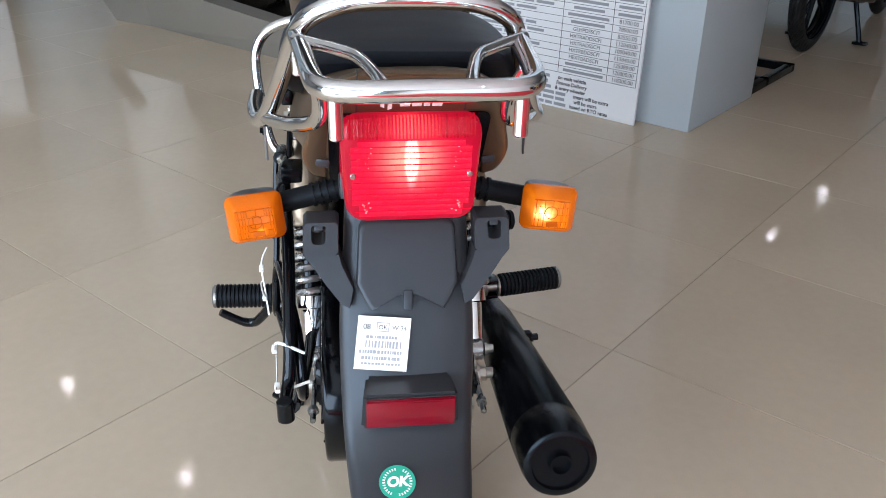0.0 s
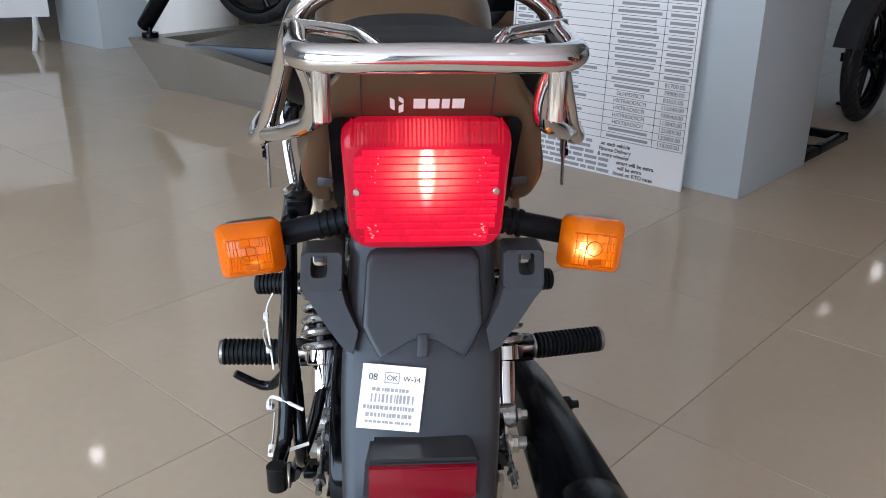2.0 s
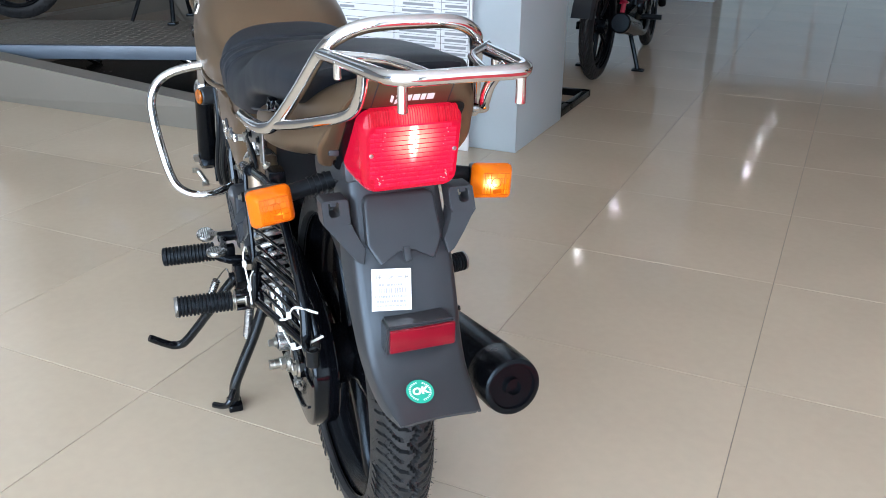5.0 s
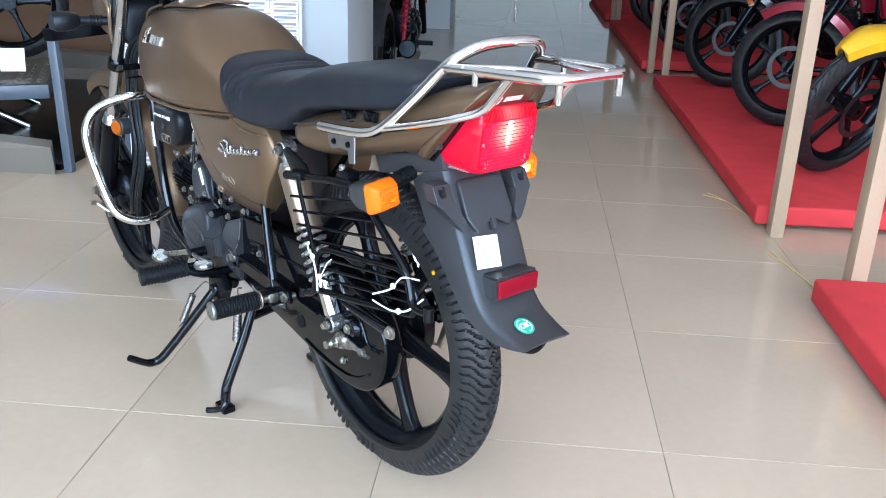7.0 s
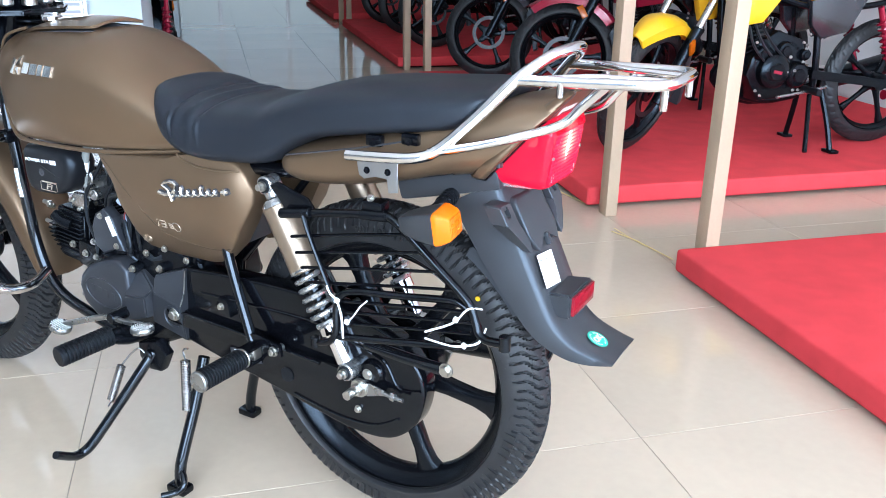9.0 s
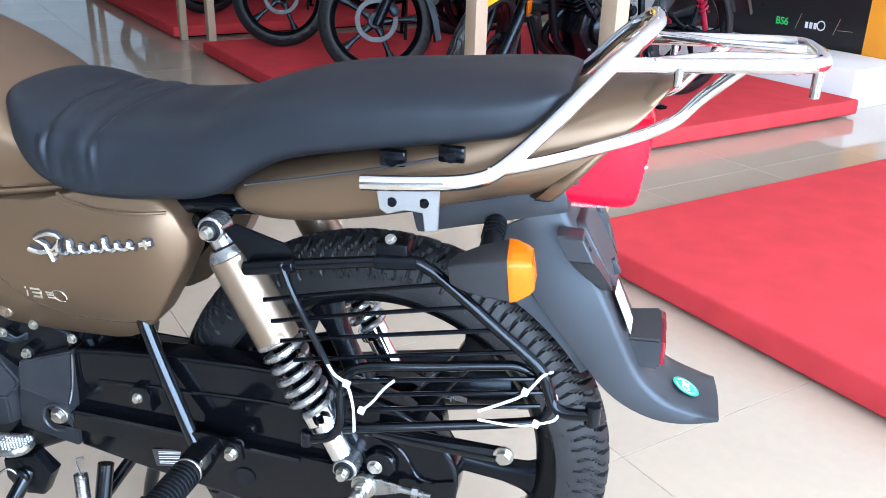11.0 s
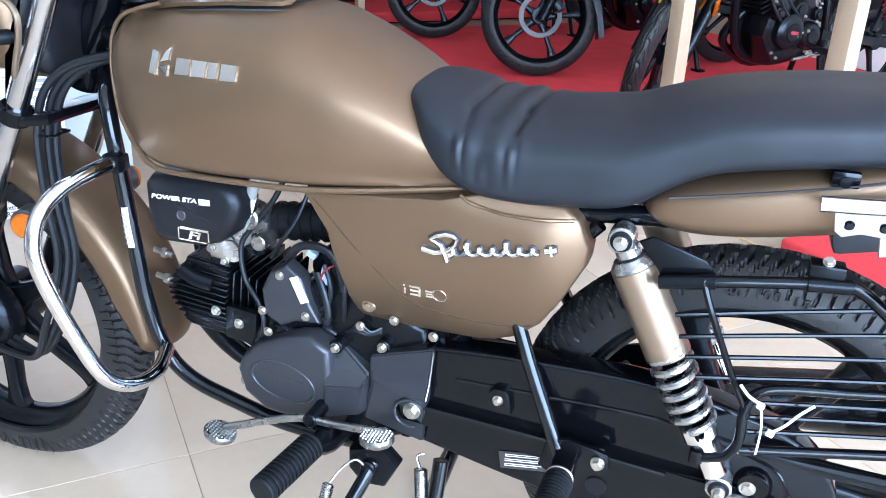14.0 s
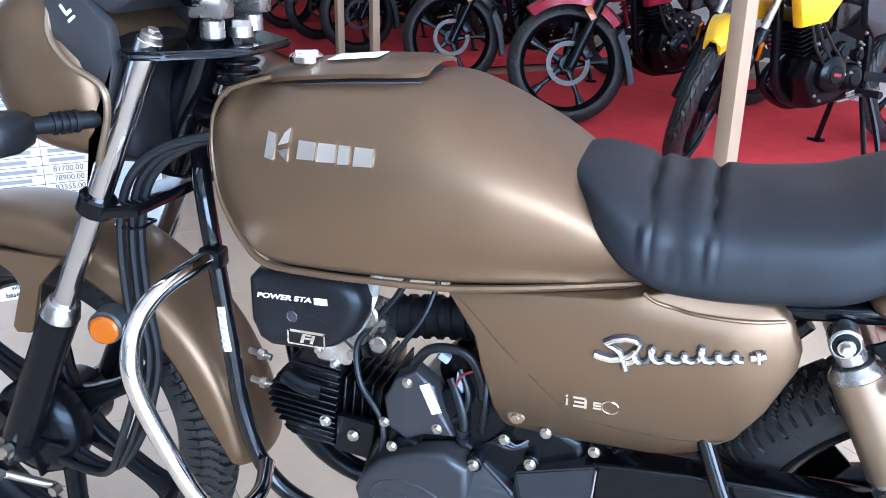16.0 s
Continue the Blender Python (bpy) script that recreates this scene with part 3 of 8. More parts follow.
stand = thing("banner_stand", "white banner panel on a white splayed foot stand", "banner", room_pose(-5.35, 1.55, 0, 60))
bm = B()
box(bm, (0, 0, 0.62), (1.1, 0.02, 0.84), bev=0.003)
part("panel", bm, BOARD, stand)
for s in (-0.45, 0.45):
    bm = B()
    tube(bm, [(s, -0.28, 0.0), (s, -0.1, 0.1), (s, 0.0, 0.2), (s, 0.1, 0.1), (s, 0.28, 0.0)], 0.018, 8, 3)
    part("leg", bm, EMBLEM_WHITE, stand)


# ---- red platforms and posts ----
def red_platform(v0, v1):
    t = thing("red_platform", "low display platform covered in red carpet", "platform", room_pose(0, 0), "red display platforms")
    bm = B()
    box(bm, (2.985, (v0 + v1) / 2, 0.0525), (2.46, v1 - v0, 0.075), bev=0.012, seg=3)
    part("carpet_top", bm, CARPET, t)
    bm = B()
    box(bm, (3.02, (v0 + v1) / 2, 0.0085), (2.30, v1 - v0 - 0.12, 0.016), bev=0)
    part("base", bm, SATIN_BLACK, t)
    return t


for v in (-2.14, 1.57, 5.28, 9.0):
    red_platform(v, v + 3.0)


def wooden_post(u, v, turn=0.0):
    t = thing("wooden_post", "pale planed timber post standing on the floor", "post", room_pose(u, v, 0, turn), "timber posts beside the platforms")
    bm = B()
    box(bm, (0, 0, 1.2), (0.048, 0.066, 2.4), bev=0.003)
    part("shaft", bm, WOOD, t)
    bm = B()
    box(bm, (0.0245, 0.004, 1.2), (0.012, 0.03, 2.36), bev=0.002)
    part("batten", bm, WOOD, t)


for u, v in ((1.814, 1.498), (1.886, 0.894), (1.82, 5.255), (1.84, 4.655), (1.84, 8.35), (1.84, 8.95)):
    wooden_post(u, v)

# poster and plinth on the wall at the end of the platforms
poster = thing("wall_poster", "black and orange poster on the wall", "poster", room_pose(U1 - 0.012, 2.2, 0) @ pose(0, 0, 0, 0, 0, -90))
bm = B()
box(bm, (0.295, 0, 0.78), (0.21, 0.014, 1.36), bev=0)
part("border", bm, ORANGE, poster, "orange poster border")
bm = B()
box(bm, (-0.61, 0, 0.83), (1.60, 0.014, 1.26), bev=0)
part("panel", bm, BLACK_PANEL, poster)
writing("words", "BS6", 0.062, pose(-0.385, -0.0078, 0.318, 90), GREEN_PRINT, poster, bold=0.001)
bm = B()
lathe(bm, [(0.022, -0.0078), (0.030, -0.0085), (0.030, -0.0075)], (-0.105, 0, 0.325), 1, 24)
for i in range(3):
    box(bm, (-0.205 + 0.03 * i, -0.008, 0.318), (0.02, 0.001, 0.036), bev=0)
part("badge", bm, EMBLEM_WHITE, poster)["kind"] = "stuff"
bm = B()
for x in (-0.268, 0.0):
    box(bm, (x, -0.0078, 0.33), (0.003, 0.001, 0.10), (0, 18, 0), bev=0)
box(bm, (0.06, -0.0078, 0.315), (0.10, 0.001, 0.003), (0, -3, 0), bev=0)
part("rule", bm, WOOD, poster)["kind"] = "stuff"
plinth = thing("plinth", "low white plinth at the wall behind the platform", "plinth", room_pose(4.54, 2.68, 0))
bm = B()
box(bm, (0, 0, 0.105), (0.46, 2.0, 0.21), bev=0.006)
part("body", bm, WALL_WHITE, plinth)
bm = B()
cyl(bm, (-0.23, 0.25, 0.14), (-0.234, 0.25, 0.14), 0.03, n=20)
part("badge", bm, PAINT_RED, plinth)

# long straws that lie by the platform corners
for k, line in enumerate((((2.205, 0.72), (2.19, 0.60), (2.12, 0.47), (2.04, 0.36)), ((1.79, 0.18), (1.735, 0.08), (1.69, 0.0), (1.61, -0.10)))):
    bm = B()
    tube(bm, [(x - line[1][0], y - line[1][1], 0.003 + 0.004 * (i % 2)) for i, (x, y) in enumerate(line)], 0.0021, 5, 6)
    tube(bm, [(x - line[1][0] + 0.03 - 0.014 * i, y - line[1][1] + 0.01 * i, 0.003 + 0.003 * ((i + 1) % 2)) for i, (x, y) in enumerate(line[:3])], 0.0015, 5, 6)
    ob = part("straw", bm, STRAW)
    ob.location = (line[1][0], line[1][1], 0)
    tagged(ob, "a few dry straws lying on the floor", "straw")


# ---- the motorcycle on its centre stand ----
bike = thing("motorcycle", "matt bronze motorcycle with black seat, standing on its centre stand", "motorcycle", pose(0, 0, 0))
AX, AF = Vector((0, 0, 0.320)), Vector((0, 1.236, 0.305))


def tyre(bm, c, R=0.305, hw=0.046, sec=0.066, pitches=108, n=1296, deep=0.0075):
    """A tyre with slanted tread blocks and a zigzag centre groove."""
    m, rows = 44, []
    for i in range(n):
        th = 2 * math.pi * i / n
        ring = []
        for j in range(m + 1):
            phi = radians(-103 + 206 * j / m)
            deg = abs(math.degrees(phi))
            r, x = R - sec + sec * math.cos(phi), hw * math.sin(phi)
            side = 1 if phi > 0 else -1
            if deg > 88:
                f = min(1.0, (deg - 88) / 14)
                r, x = R - sec * 0.965 - 0.0055 * f, side * (hw - 0.012 * f * f)
            turn = i / n * pitches + (0.5 if side > 0 else 0) + deg / 36.0 + 0.16 * math.sin(deg * 0.17)
            s = turn % 1.0
            cut = 0.0
            if (5 if int(turn) % 2 else 20) < deg < (70 if int(turn) % 2 else 61) and s < 0.25 + 0.06 * math.sin(deg * 0.1):
                cut = deep
            zig = 7 * (1 - 4 * abs((i / n * pitches / 2) % 1.0 - 0.5))
            if abs(math.degrees(phi) - zig) < 4:
                cut = deep
            if 72 < deg < 74.5 or 86 < deg < 88.5:
                cut = -0.0014
            ring.append(c + Vector((x * (1 - cut * 4), -(r - cut) * math.sin(th), (r - cut) * math.cos(th))))
        rows.append(ring)
    loft(bm, rows, cap=False, closed=False, loop=True)


def cast_wheel(parent, name, c, spokes=6, phase=0.0, paint=SATIN_BLACK, hub=0.05, label="black cast alloy wheel"):
    """Rim ring and spokes; the hub and tyre are parts of it."""
    bm = B()
    lathe(bm, [(0.233, -0.037), (0.2415, -0.0385), (0.2430, -0.036), (0.240, -0.031), (0.228, -0.027), (0.219, -0.018), (0.212, -0.012), (0.209, 0.0),
               (0.212, 0.012), (0.219, 0.018), (0.228, 0.027), (0.240, 0.031), (0.2430, 0.036), (0.2415, 0.0385), (0.233, 0.037), (0.230, 0.0)], c, 0, 96)
    wheel = part(name, bm, paint, parent, label)
    for k in range(spokes):
        bm = B()
        a = 2 * math.pi * k / spokes + phase
        d, s = Vector((0, -math.sin(a), math.cos(a))), Vector((0, math.cos(a), math.sin(a)))
        rings = []
        for q, w, h in ((0.035, 0.030, 0.020), (0.07, 0.019, 0.018), (0.12, 0.014, 0.015), (0.17, 0.014, 0.014), (0.198, 0.019, 0.014), (0.214, 0.030, 0.013)):
            p = c + d * q
            ring = []
            for j in range(12):
                t = 2 * math.pi * j / 12
                ring.append(p + s * (w * math.copysign(abs(math.cos(t)) ** 0.6, math.cos(t))) + Vector((h * math.copysign(abs(math.sin(t)) ** 0.6, math.sin(t)), 0, 0)))
            rings.append(ring)
        loft(bm, rings)
        part("spoke", bm, paint, wheel)
    bm = B()
    lathe(bm, [(0.012, -0.055), (hub * 0.9, -0.055), (hub, -0.05), (hub, 0.05), (hub * 0.9, 0.055), (0.012, 0.055)], c, 0, 40)
    part("hub", bm, paint, wheel)
    return wheel


rear_wheel = cast_wheel(bike, "rear_wheel", AX, 6, radians(38))
bm = B()
tyre(bm, AX)
part("tyre", bm, TYRE, rear_wheel, "black tyre with slanted tread blocks", smooth=28)
front_wheel = cast_wheel(bike, "front_wheel", AF, 6, radians(2))
bm = B()
tyre(bm, AF)
part("tyre", bm, TYRE, front_wheel, "black tyre with slanted tread blocks", smooth=28)


def sidewall_marks(wheel, c, r, a0, words):
    """Raised lettering bands on a sidewall, as plain bars."""
    bm = B()
    for k, w in enumerate(words):
        for i in range(w):
            a = radians(a0 - k * 26 - i * 3.4)
            d = Vector((0, -math.sin(a), math.cos(a)))
            box(bm, c + d * r + Vector((-0.0452, 0, 0)), (0.0022, 0.008, 0.020), (math.degrees(math.atan2(d.z, d.y)) - 90, 0, 0), bev=0)
    part("raised_lettering", bm, TYRE, wheel)["kind"] = "stuff"


def vent_hairs(wheel, c, seed):
    """Fine moulding hairs left on the shoulders of a new tyre."""
    rng, bm = random.Random(seed), B()
    for i in range(420):
        th, side = rng.uniform(0, 2 * math.pi), rng.choice((-1, 1))
        phi = radians(side * rng.uniform(38, 84))
        r, x = 0.239 + 0.066 * math.cos(phi), 0.046 * math.sin(phi)
        p = c + Vector((x, -r * math.sin(th), r * math.cos(th)))
        d = Vector((math.sin(phi), -math.cos(phi) * math.sin(th), math.cos(phi) * math.cos(th)))
        tip = p + d * rng.uniform(0.003, 0.007) + Vector((0, rng.uniform(-0.002, 0.002), rng.uniform(-0.002, 0.002)))
        e = d.orthogonal().normalized() * 0.0004
        f = d.cross(e).normalized() * 0.0004
        loft(bm, [[p + e, p + f, p - e - f], [tip + e * 0.4, tip + f * 0.4, tip - (e + f) * 0.4]], cap=False)
    part("vent_hairs", bm, TYRE, wheel, smooth=0)["kind"] = "stuff"


vent_hairs(rear_wheel, AX, 1)
vent_hairs(front_wheel, AF, 2)
for i, letter in enumerate("80/100-18"):
    a = math.atan2(-0.042, 0.254) + i * 0.042
    at = AX + Vector((-0.0462, -0.262 * math.sin(a), 0.262 * math.cos(a)))
    turn = Matrix(((0, 0, -1, 0), (-1, 0, 0, 0), (0, 1, 0, 0), (0, 0, 0, 1)))
    writing("size_figure", letter, 0.017, Matrix.Translation(at) @ turn @ pose(0, 0, 0, 0, 0, -math.degrees(a)), TYRE, rear_wheel, 0.0009, bold=0.0004)
sidewall_marks(rear_wheel, AX, 0.262, 215, (6, 4, 0, 6, 4))
sidewall_marks(front_wheel, AF, 0.262, 200, (6, 4, 0, 0, 6, 4))
bm = B()
cyl(bm, AX + Vector((-0.0455, -0.19, 0.185)), AX + Vector((-0.047, -0.19, 0.185)), 0.0042, n=12)
part("yellow_dot", bm, PAINT_YELLOW, rear_wheel, "yellow balance dot")

# rear brake panel on the far side, sprocket hub, axle
bm = B()
lathe(bm, [(0.01, 0.062), (0.07, 0.062), (0.078, 0.055), (0.078, 0.03), (0.06, 0.03)], AX, 0, 40)
part("brake_drum", bm, ENGINE_BLACK, bike)
bm = B()
cyl(bm, AX + Vector((-0.145, 0, 0)), AX + Vector((0.14, 0, 0)), 0.008, n=14)
part("rear_axle", bm, ZINC, bike)

# ---- tank ----
TANK = ((0.882, 0.775, 0.812, 0.050), (0.874, 0.742, 0.834, 0.085), (0.856, 0.713, 0.851, 0.108), (0.826, 0.678, 0.853, 0.126), (0.790, 0.655, 0.861, 0.138),
        (0.72, 0.655, 0.868, 0.149), (0.65, 0.657, 0.871, 0.152), (0.605, 0.658, 0.870, 0.151), (0.57, 0.659, 0.861, 0.148), (0.52, 0.663, 0.838, 0.142), (0.46, 0.668, 0.804, 0.129), (0.40, 0.674, 0.758, 0.114), (0.34, 0.680, 0.720, 0.098))


def widest(y):
    """How high up the flank the tank is widest: higher towards the seat."""
    f = min(1.0, max(0.0, (0.70 - y) / 0.22))
    return 0.36 + 0.18 * f * f * (3 - 2 * f)


def tank_ring(y, zb, zt, w, n=16):
    """From the seam up over the shoulder: full in the flank, flatter on top."""
    half = []
    zw = zb + (zt - zb) * widest(y)
    half.append((w * 0.90, zb))
    half.append((w * 0.955, zb + 0.006))
    for j in range(n + 1):
        a = -0.5 + (math.pi / 2 + 0.5) * j / n
        c, s = math.cos(a), math.sin(a)
        x = w * abs(c) ** (2 / 2.5)
        z = zw + ((zt - zw) if s > 0 else (zw - zb) * 1.6) * math.copysign(abs(s) ** (2 / 2.35), s)
        if z > zb + 0.008:
            half.append((x, z))
    return half


def tank_mesh():
    bm = B()
    ys = [t[0] for t in TANK]
    rings = []
    steps = 5
    pts = [Vector((t[1], t[2], t[3])) for t in TANK]
    fine = spline(pts, steps)
    fy = spline([Vector((y, 0, 0)) for y in ys], steps)
    for q, yy in zip(fine, fy):
        h = tank_ring(yy.x, q.x, q.y, q.z)
        n = 20
        # even out to a fixed count along the outline
        line = [Vector((x, 0, z)) for x, z in h]
        d = [0.0]
        for a, b in zip(line, line[1:]):
            d.append(d[-1] + (b - a).length)
        even = []
        for i in range(n + 1):
            s = d[-1] * i / n
            k = max(j for j in range(len(d)) if d[j] <= s + 1e-9)
            k = min(k, len(line) - 2)
            f = (s - d[k]) / max(1e-9, d[k + 1] - d[k])
            even.append(line[k].lerp(line[k + 1], f))
        left = [Vector((-p.x, yy.x, p.z)) for p in even]
        right = [Vector((p.x, yy.x, p.z)) for p in reversed(even[:-1])]
        rings.append(left + right)
    loft(bm, rings)
    return bm


tank = part("fuel_tank", tank_mesh(), BRONZE, bike, "matt bronze fuel tank", smooth=50, subdiv=1)
for s in (-1, 1):
    bm = B()
    edge = [(s * w * 0.92, y, zb + 0.001) for y, zb, zt, w in TANK]
    tube(bm, edge, 0.0042, 8, 4)
    part("tank_seam", bm, BRONZE, tank)
    bm = B()
    tube(bm, [(s * 0.113, 0.836, 0.690), (s * 0.101, 0.858, 0.715), (s * 0.090, 0.871, 0.745), (s * 0.083, 0.8765, 0.782), (s * 0.081, 0.872, 0.815), (s * 0.080, 0.857, 0.840), (s * 0.077, 0.832, 0.852), (s * 0.070, 0.800, 0.861)], 0.0030, 8, 5)
    part("tank_rim", bm, BRONZE, tank)
# filler lid with its cap and hinge gap
bm = B()
LID = ((0.836, 0.030, 0.845), (0.818, 0.058, 0.858), (0.77, 0.071, 0.871), (0.70, 0.074, 0.879), (0.650, 0.072, 0.881), (0.626, 0.066, 0.880), (0.618, 0.055, 0.878))
rings = []
for y, w, z in LID:
    ring = []
    for j in range(9):
        x = -w + 2 * w * j / 8
        ring.append(Vector((x, y, z + 0.006 - 0.014 * (x / 0.074) ** 2)))
    ring += [Vector((p.x * 0.97, p.y, p.z - 0.005)) for p in reversed(ring)]
    rings.append(ring)
loft(bm, rings)
lid = part("tank_lid", bm, BRONZE, tank, "raised bronze filler lid panel", smooth=50)
bm = B()
rings = []
for y, w, z in LID:
    rings.append([Vector((x, y - 0.002, z - 0.006 - 0.012 * (x / 0.074) ** 2 + d)) for x, d in ((-w * 0.95, 0), (0, 0), (w * 0.95, 0), (w * 0.93, -0.012), (0, -0.01), (-w * 0.93, -0.012))])
loft(bm, rings)
part("lid_gap", bm, PRINT, lid)
bm = B()
cyl(bm, (-0.03, 0.775, 0.872), (-0.03, 0.775, 0.884), 0.020, n=28, bev=0.003)
box(bm, (-0.03, 0.775, 0.886), (0.008, 0.026, 0.004), (0, 0, 30), bev=0.001)
part("filler_cap", bm, CHROME, lid)
bm = B()
box(bm, (-0.022, 0.713, 0.8838), (0.036, 0.062, 0.001), (-6, -3, 0), bev=0)
part("paper_label", bm, PAPER, lid, "white paper label on the lid")


def on_flank(y, z):
    """How far out the tank's left flank lies."""
    for (y1, b1, t1, w1), (y0, b0, t0, w0) in zip(TANK, TANK[1:]):
        if y0 <= y <= y1:
            f = (y - y0) / (y1 - y0)
            zb, zt, w = b0 + (b1 - b0) * f, t0 + (t1 - t0) * f, w0 + (w1 - w0) * f
            zw = zb + (zt - zb) * widest(y)
            if z <= zw:
                return -w * 0.995
            s = min(1.0, ((z - zw) / (zt - zw)) ** (2.35 / 2))
            return -w * math.cos(math.asin(s)) ** (2 / 2.5)
    return -0.12


def flank_shape(bm, outline, lift=0.0025):
    """A raised emblem piece that follows the flank."""
    front = [bm.verts.new((on_flank(y, z) - lift, y, z)) for y, z in outline]
    back = [bm.verts.new((on_flank(y, z) + 0.002, y, z)) for y, z in outline]
    n = len(front)
    bm.faces.new(front)
    for i in range(n):
        bm.faces.new((front[i], front[(i + 1) % n], back[(i + 1) % n], back[i]))


for shard in ([(0.779, 0.785), (0.768, 0.783), (0.768, 0.810), (0.779, 0.812)], [(0.763, 0.799), (0.750, 0.803), (0.750, 0.818), (0.757, 0.812)], [(0.763, 0.794), (0.750, 0.797), (0.750, 0.784)]):
    bm = B()
    flank_shape(bm, shard)
    part("emblem_shard", bm, EMBLEM_SILVER, tank, "raised silver emblem piece", smooth=0)
for y, w in ((0.726, 0.022), (0.7015, 0.021), (0.681, 0.013), (0.658, 0.022)):
    bm = B()
    flank_shape(bm, [(y + w / 2, 0.788), (y - w / 2, 0.789), (y - w / 2, 0.807), (y + w / 2, 0.807)])
    part("emblem_bar", bm, EMBLEM_SILVER, tank, "raised silver emblem bar", smooth=0)

# ---- seat ----
SEATS = ((0.464, 0.774, 0.784, 0.028), (0.459, 0.764, 0.79, 0.056), (0.446, 0.756, 0.7945, 0.082), (0.43, 0.744, 0.7945, 0.103), (0.412, 0.722, 0.7915, 0.121), (0.39, 0.698, 0.787, 0.132), (0.365, 0.683, 0.78, 0.136), (0.335, 0.675, 0.776, 0.1365), (0.285, 0.673, 0.776, 0.136), (0.235, 0.677, 0.781, 0.135),
         (0.19, 0.682, 0.786, 0.134), (0.155, 0.694, 0.798, 0.132), (0.12, 0.718, 0.81, 0.13), (0.08, 0.738, 0.821, 0.129), (0.02, 0.751, 0.83, 0.128), (-0.06, 0.764, 0.837, 0.125), (-0.13, 0.775, 0.842, 0.12), (-0.175, 0.785, 0.845, 0.115), (-0.205, 0.809, 0.845, 0.107), (-0.222, 0.828, 0.839, 0.092))


def ramp(v, a, b):
    """0 below a, 1 above b, smooth between."""
    f = min(1.0, max(0.0, (v - a) / (b - a)))
    return f * f * (3 - 2 * f)


def seat_folds(x, y, z):
    """Depth of the creases where the cover bends towards the tank: two that cross it, two short ones low on each flank."""
    wave = 0.004 * noise.noise(Vector((x * 14, 3.1, z * 22)))
    d = y - (0.303 + wave + 0.10 * max(0.0, 0.745 - z))
    fold = ramp(z, 0.695, 0.765) * (-0.0105 * math.exp(-(d / 0.0048) ** 2) + 0.0048 * math.exp(-((d - 0.017) / 0.012) ** 2) + 0.0012 * math.exp(-((d + 0.012) / 0.008) ** 2))
    d = y - (0.368 - 1.5 * wave - 0.25 * max(0.0, 0.735 - z))
    fold += ramp(z, 0.695, 0.760) * (-0.0075 * math.exp(-(d / 0.0052) ** 2) + 0.0030 * math.exp(-((d + 0.014) / 0.010) ** 2))
    d = y - (0.350 + 1.05 * (z - 0.700) + wave)
    fold += ramp(z, 0.694, 0.712) * (1 - ramp(z, 0.735, 0.755)) * (-0.0026 * math.exp(-(d / 0.006) ** 2) + 0.0012 * math.exp(-((d - 0.010) / 0.006) ** 2))
    d = y - (0.322 + 0.95 * (z - 0.705) - wave)
    fold += ramp(z, 0.692, 0.708) * (1 - ramp(z, 0.718, 0.738)) * -0.0018 * math.exp(-(d / 0.006) ** 2)
    return fold


def seat_mesh():
    bm = B()
    steps = 16
    fine = spline([Vector(s[1:]) for s in SEATS], steps)
    fy = spline([Vector((s[0], 0, 0)) for s in SEATS], steps)
    rings = []
    for q, yy in zip(fine, fy):
        zb, zt, w, y = q.x, q.y, q.z, yy.x
        ring = []
        for j in range(72):
            a = 2 * math.pi * j / 72
            c, s = math.cos(a), math.sin(a)
            e = 2.9 if s > 0 else 5.0
            x = w * math.copysign(abs(c) ** (2 / e), c)
            zm = zb + (zt - zb) * 0.42
            z = zm + (zt - zm if s > 0 else zm - zb) * math.copysign(abs(s) ** (2 / e), s)
            fold = seat_folds(x, y, z) if y < 0.44 else 0.0
            fold += 0.0016 * noise.noise(Vector((x * 9, y * 14, z * 9)))
            flank = (abs(x) / w) ** 3
            ring.append(Vector((x + math.copysign(fold * flank * 0.8, x), y, z + fold * (1 - 0.6 * flank) * max(0.0, s) ** 0.35)))
        rings.append(ring)
    loft(bm, rings)
    return bm


seat = part("seat", seat_mesh(), SEAT, bike, "black leatherette seat with folds by the tank", smooth=60)
# rubber blocks between seat and tail
for y in (-0.045, -0.108):
    bm = B()
    box(bm, (-0.1165, y, 0.757 + (-0.045 - y) * 0.15), (0.012, 0.028, 0.017), bev=0.003)
    part("seat_buffer", bm, GLOSS_BLACK, seat)
    bm = B()
    cyl(bm, (-0.122, y, 0.755 + (-0.045 - y) * 0.15), (-0.125, y, 0.755 + (-0.045 - y) * 0.15), 0.006, n=12)
    part("buffer_screw", bm, SATIN_BLACK, seat)

# ---- tail cowl ----
TAIL = ((0.150, 0.684, 0.700, 0.100, 0), (0.138, 0.670, 0.715, 0.112, 0), (0.110, 0.661, 0.728, 0.118, 0), (0.06, 0.662, 0.742, 0.121, 0), (0.0, 0.671, 0.757, 0.121, 0), (-0.07, 0.686, 0.777, 0.118, 0.05), (-0.12, 0.699, 0.800, 0.112, 0.18),
        (-0.160, 0.707, 0.822, 0.106, 0.45), (-0.190, 0.712, 0.838, 0.101, 0.70), (-0.208, 0.714, 0.844, 0.097, 0.84), (-0.213, 0.716, 0.845, 0.0955, 0.88), (-0.2155, 0.718, 0.845, 0.0945, 0.89))
bm = B()
fine = spline([Vector(s[1:4]) for s in TAIL], 4)
fy = spline([Vector((s[0], s[4], 0)) for s in TAIL], 4)
rings = []
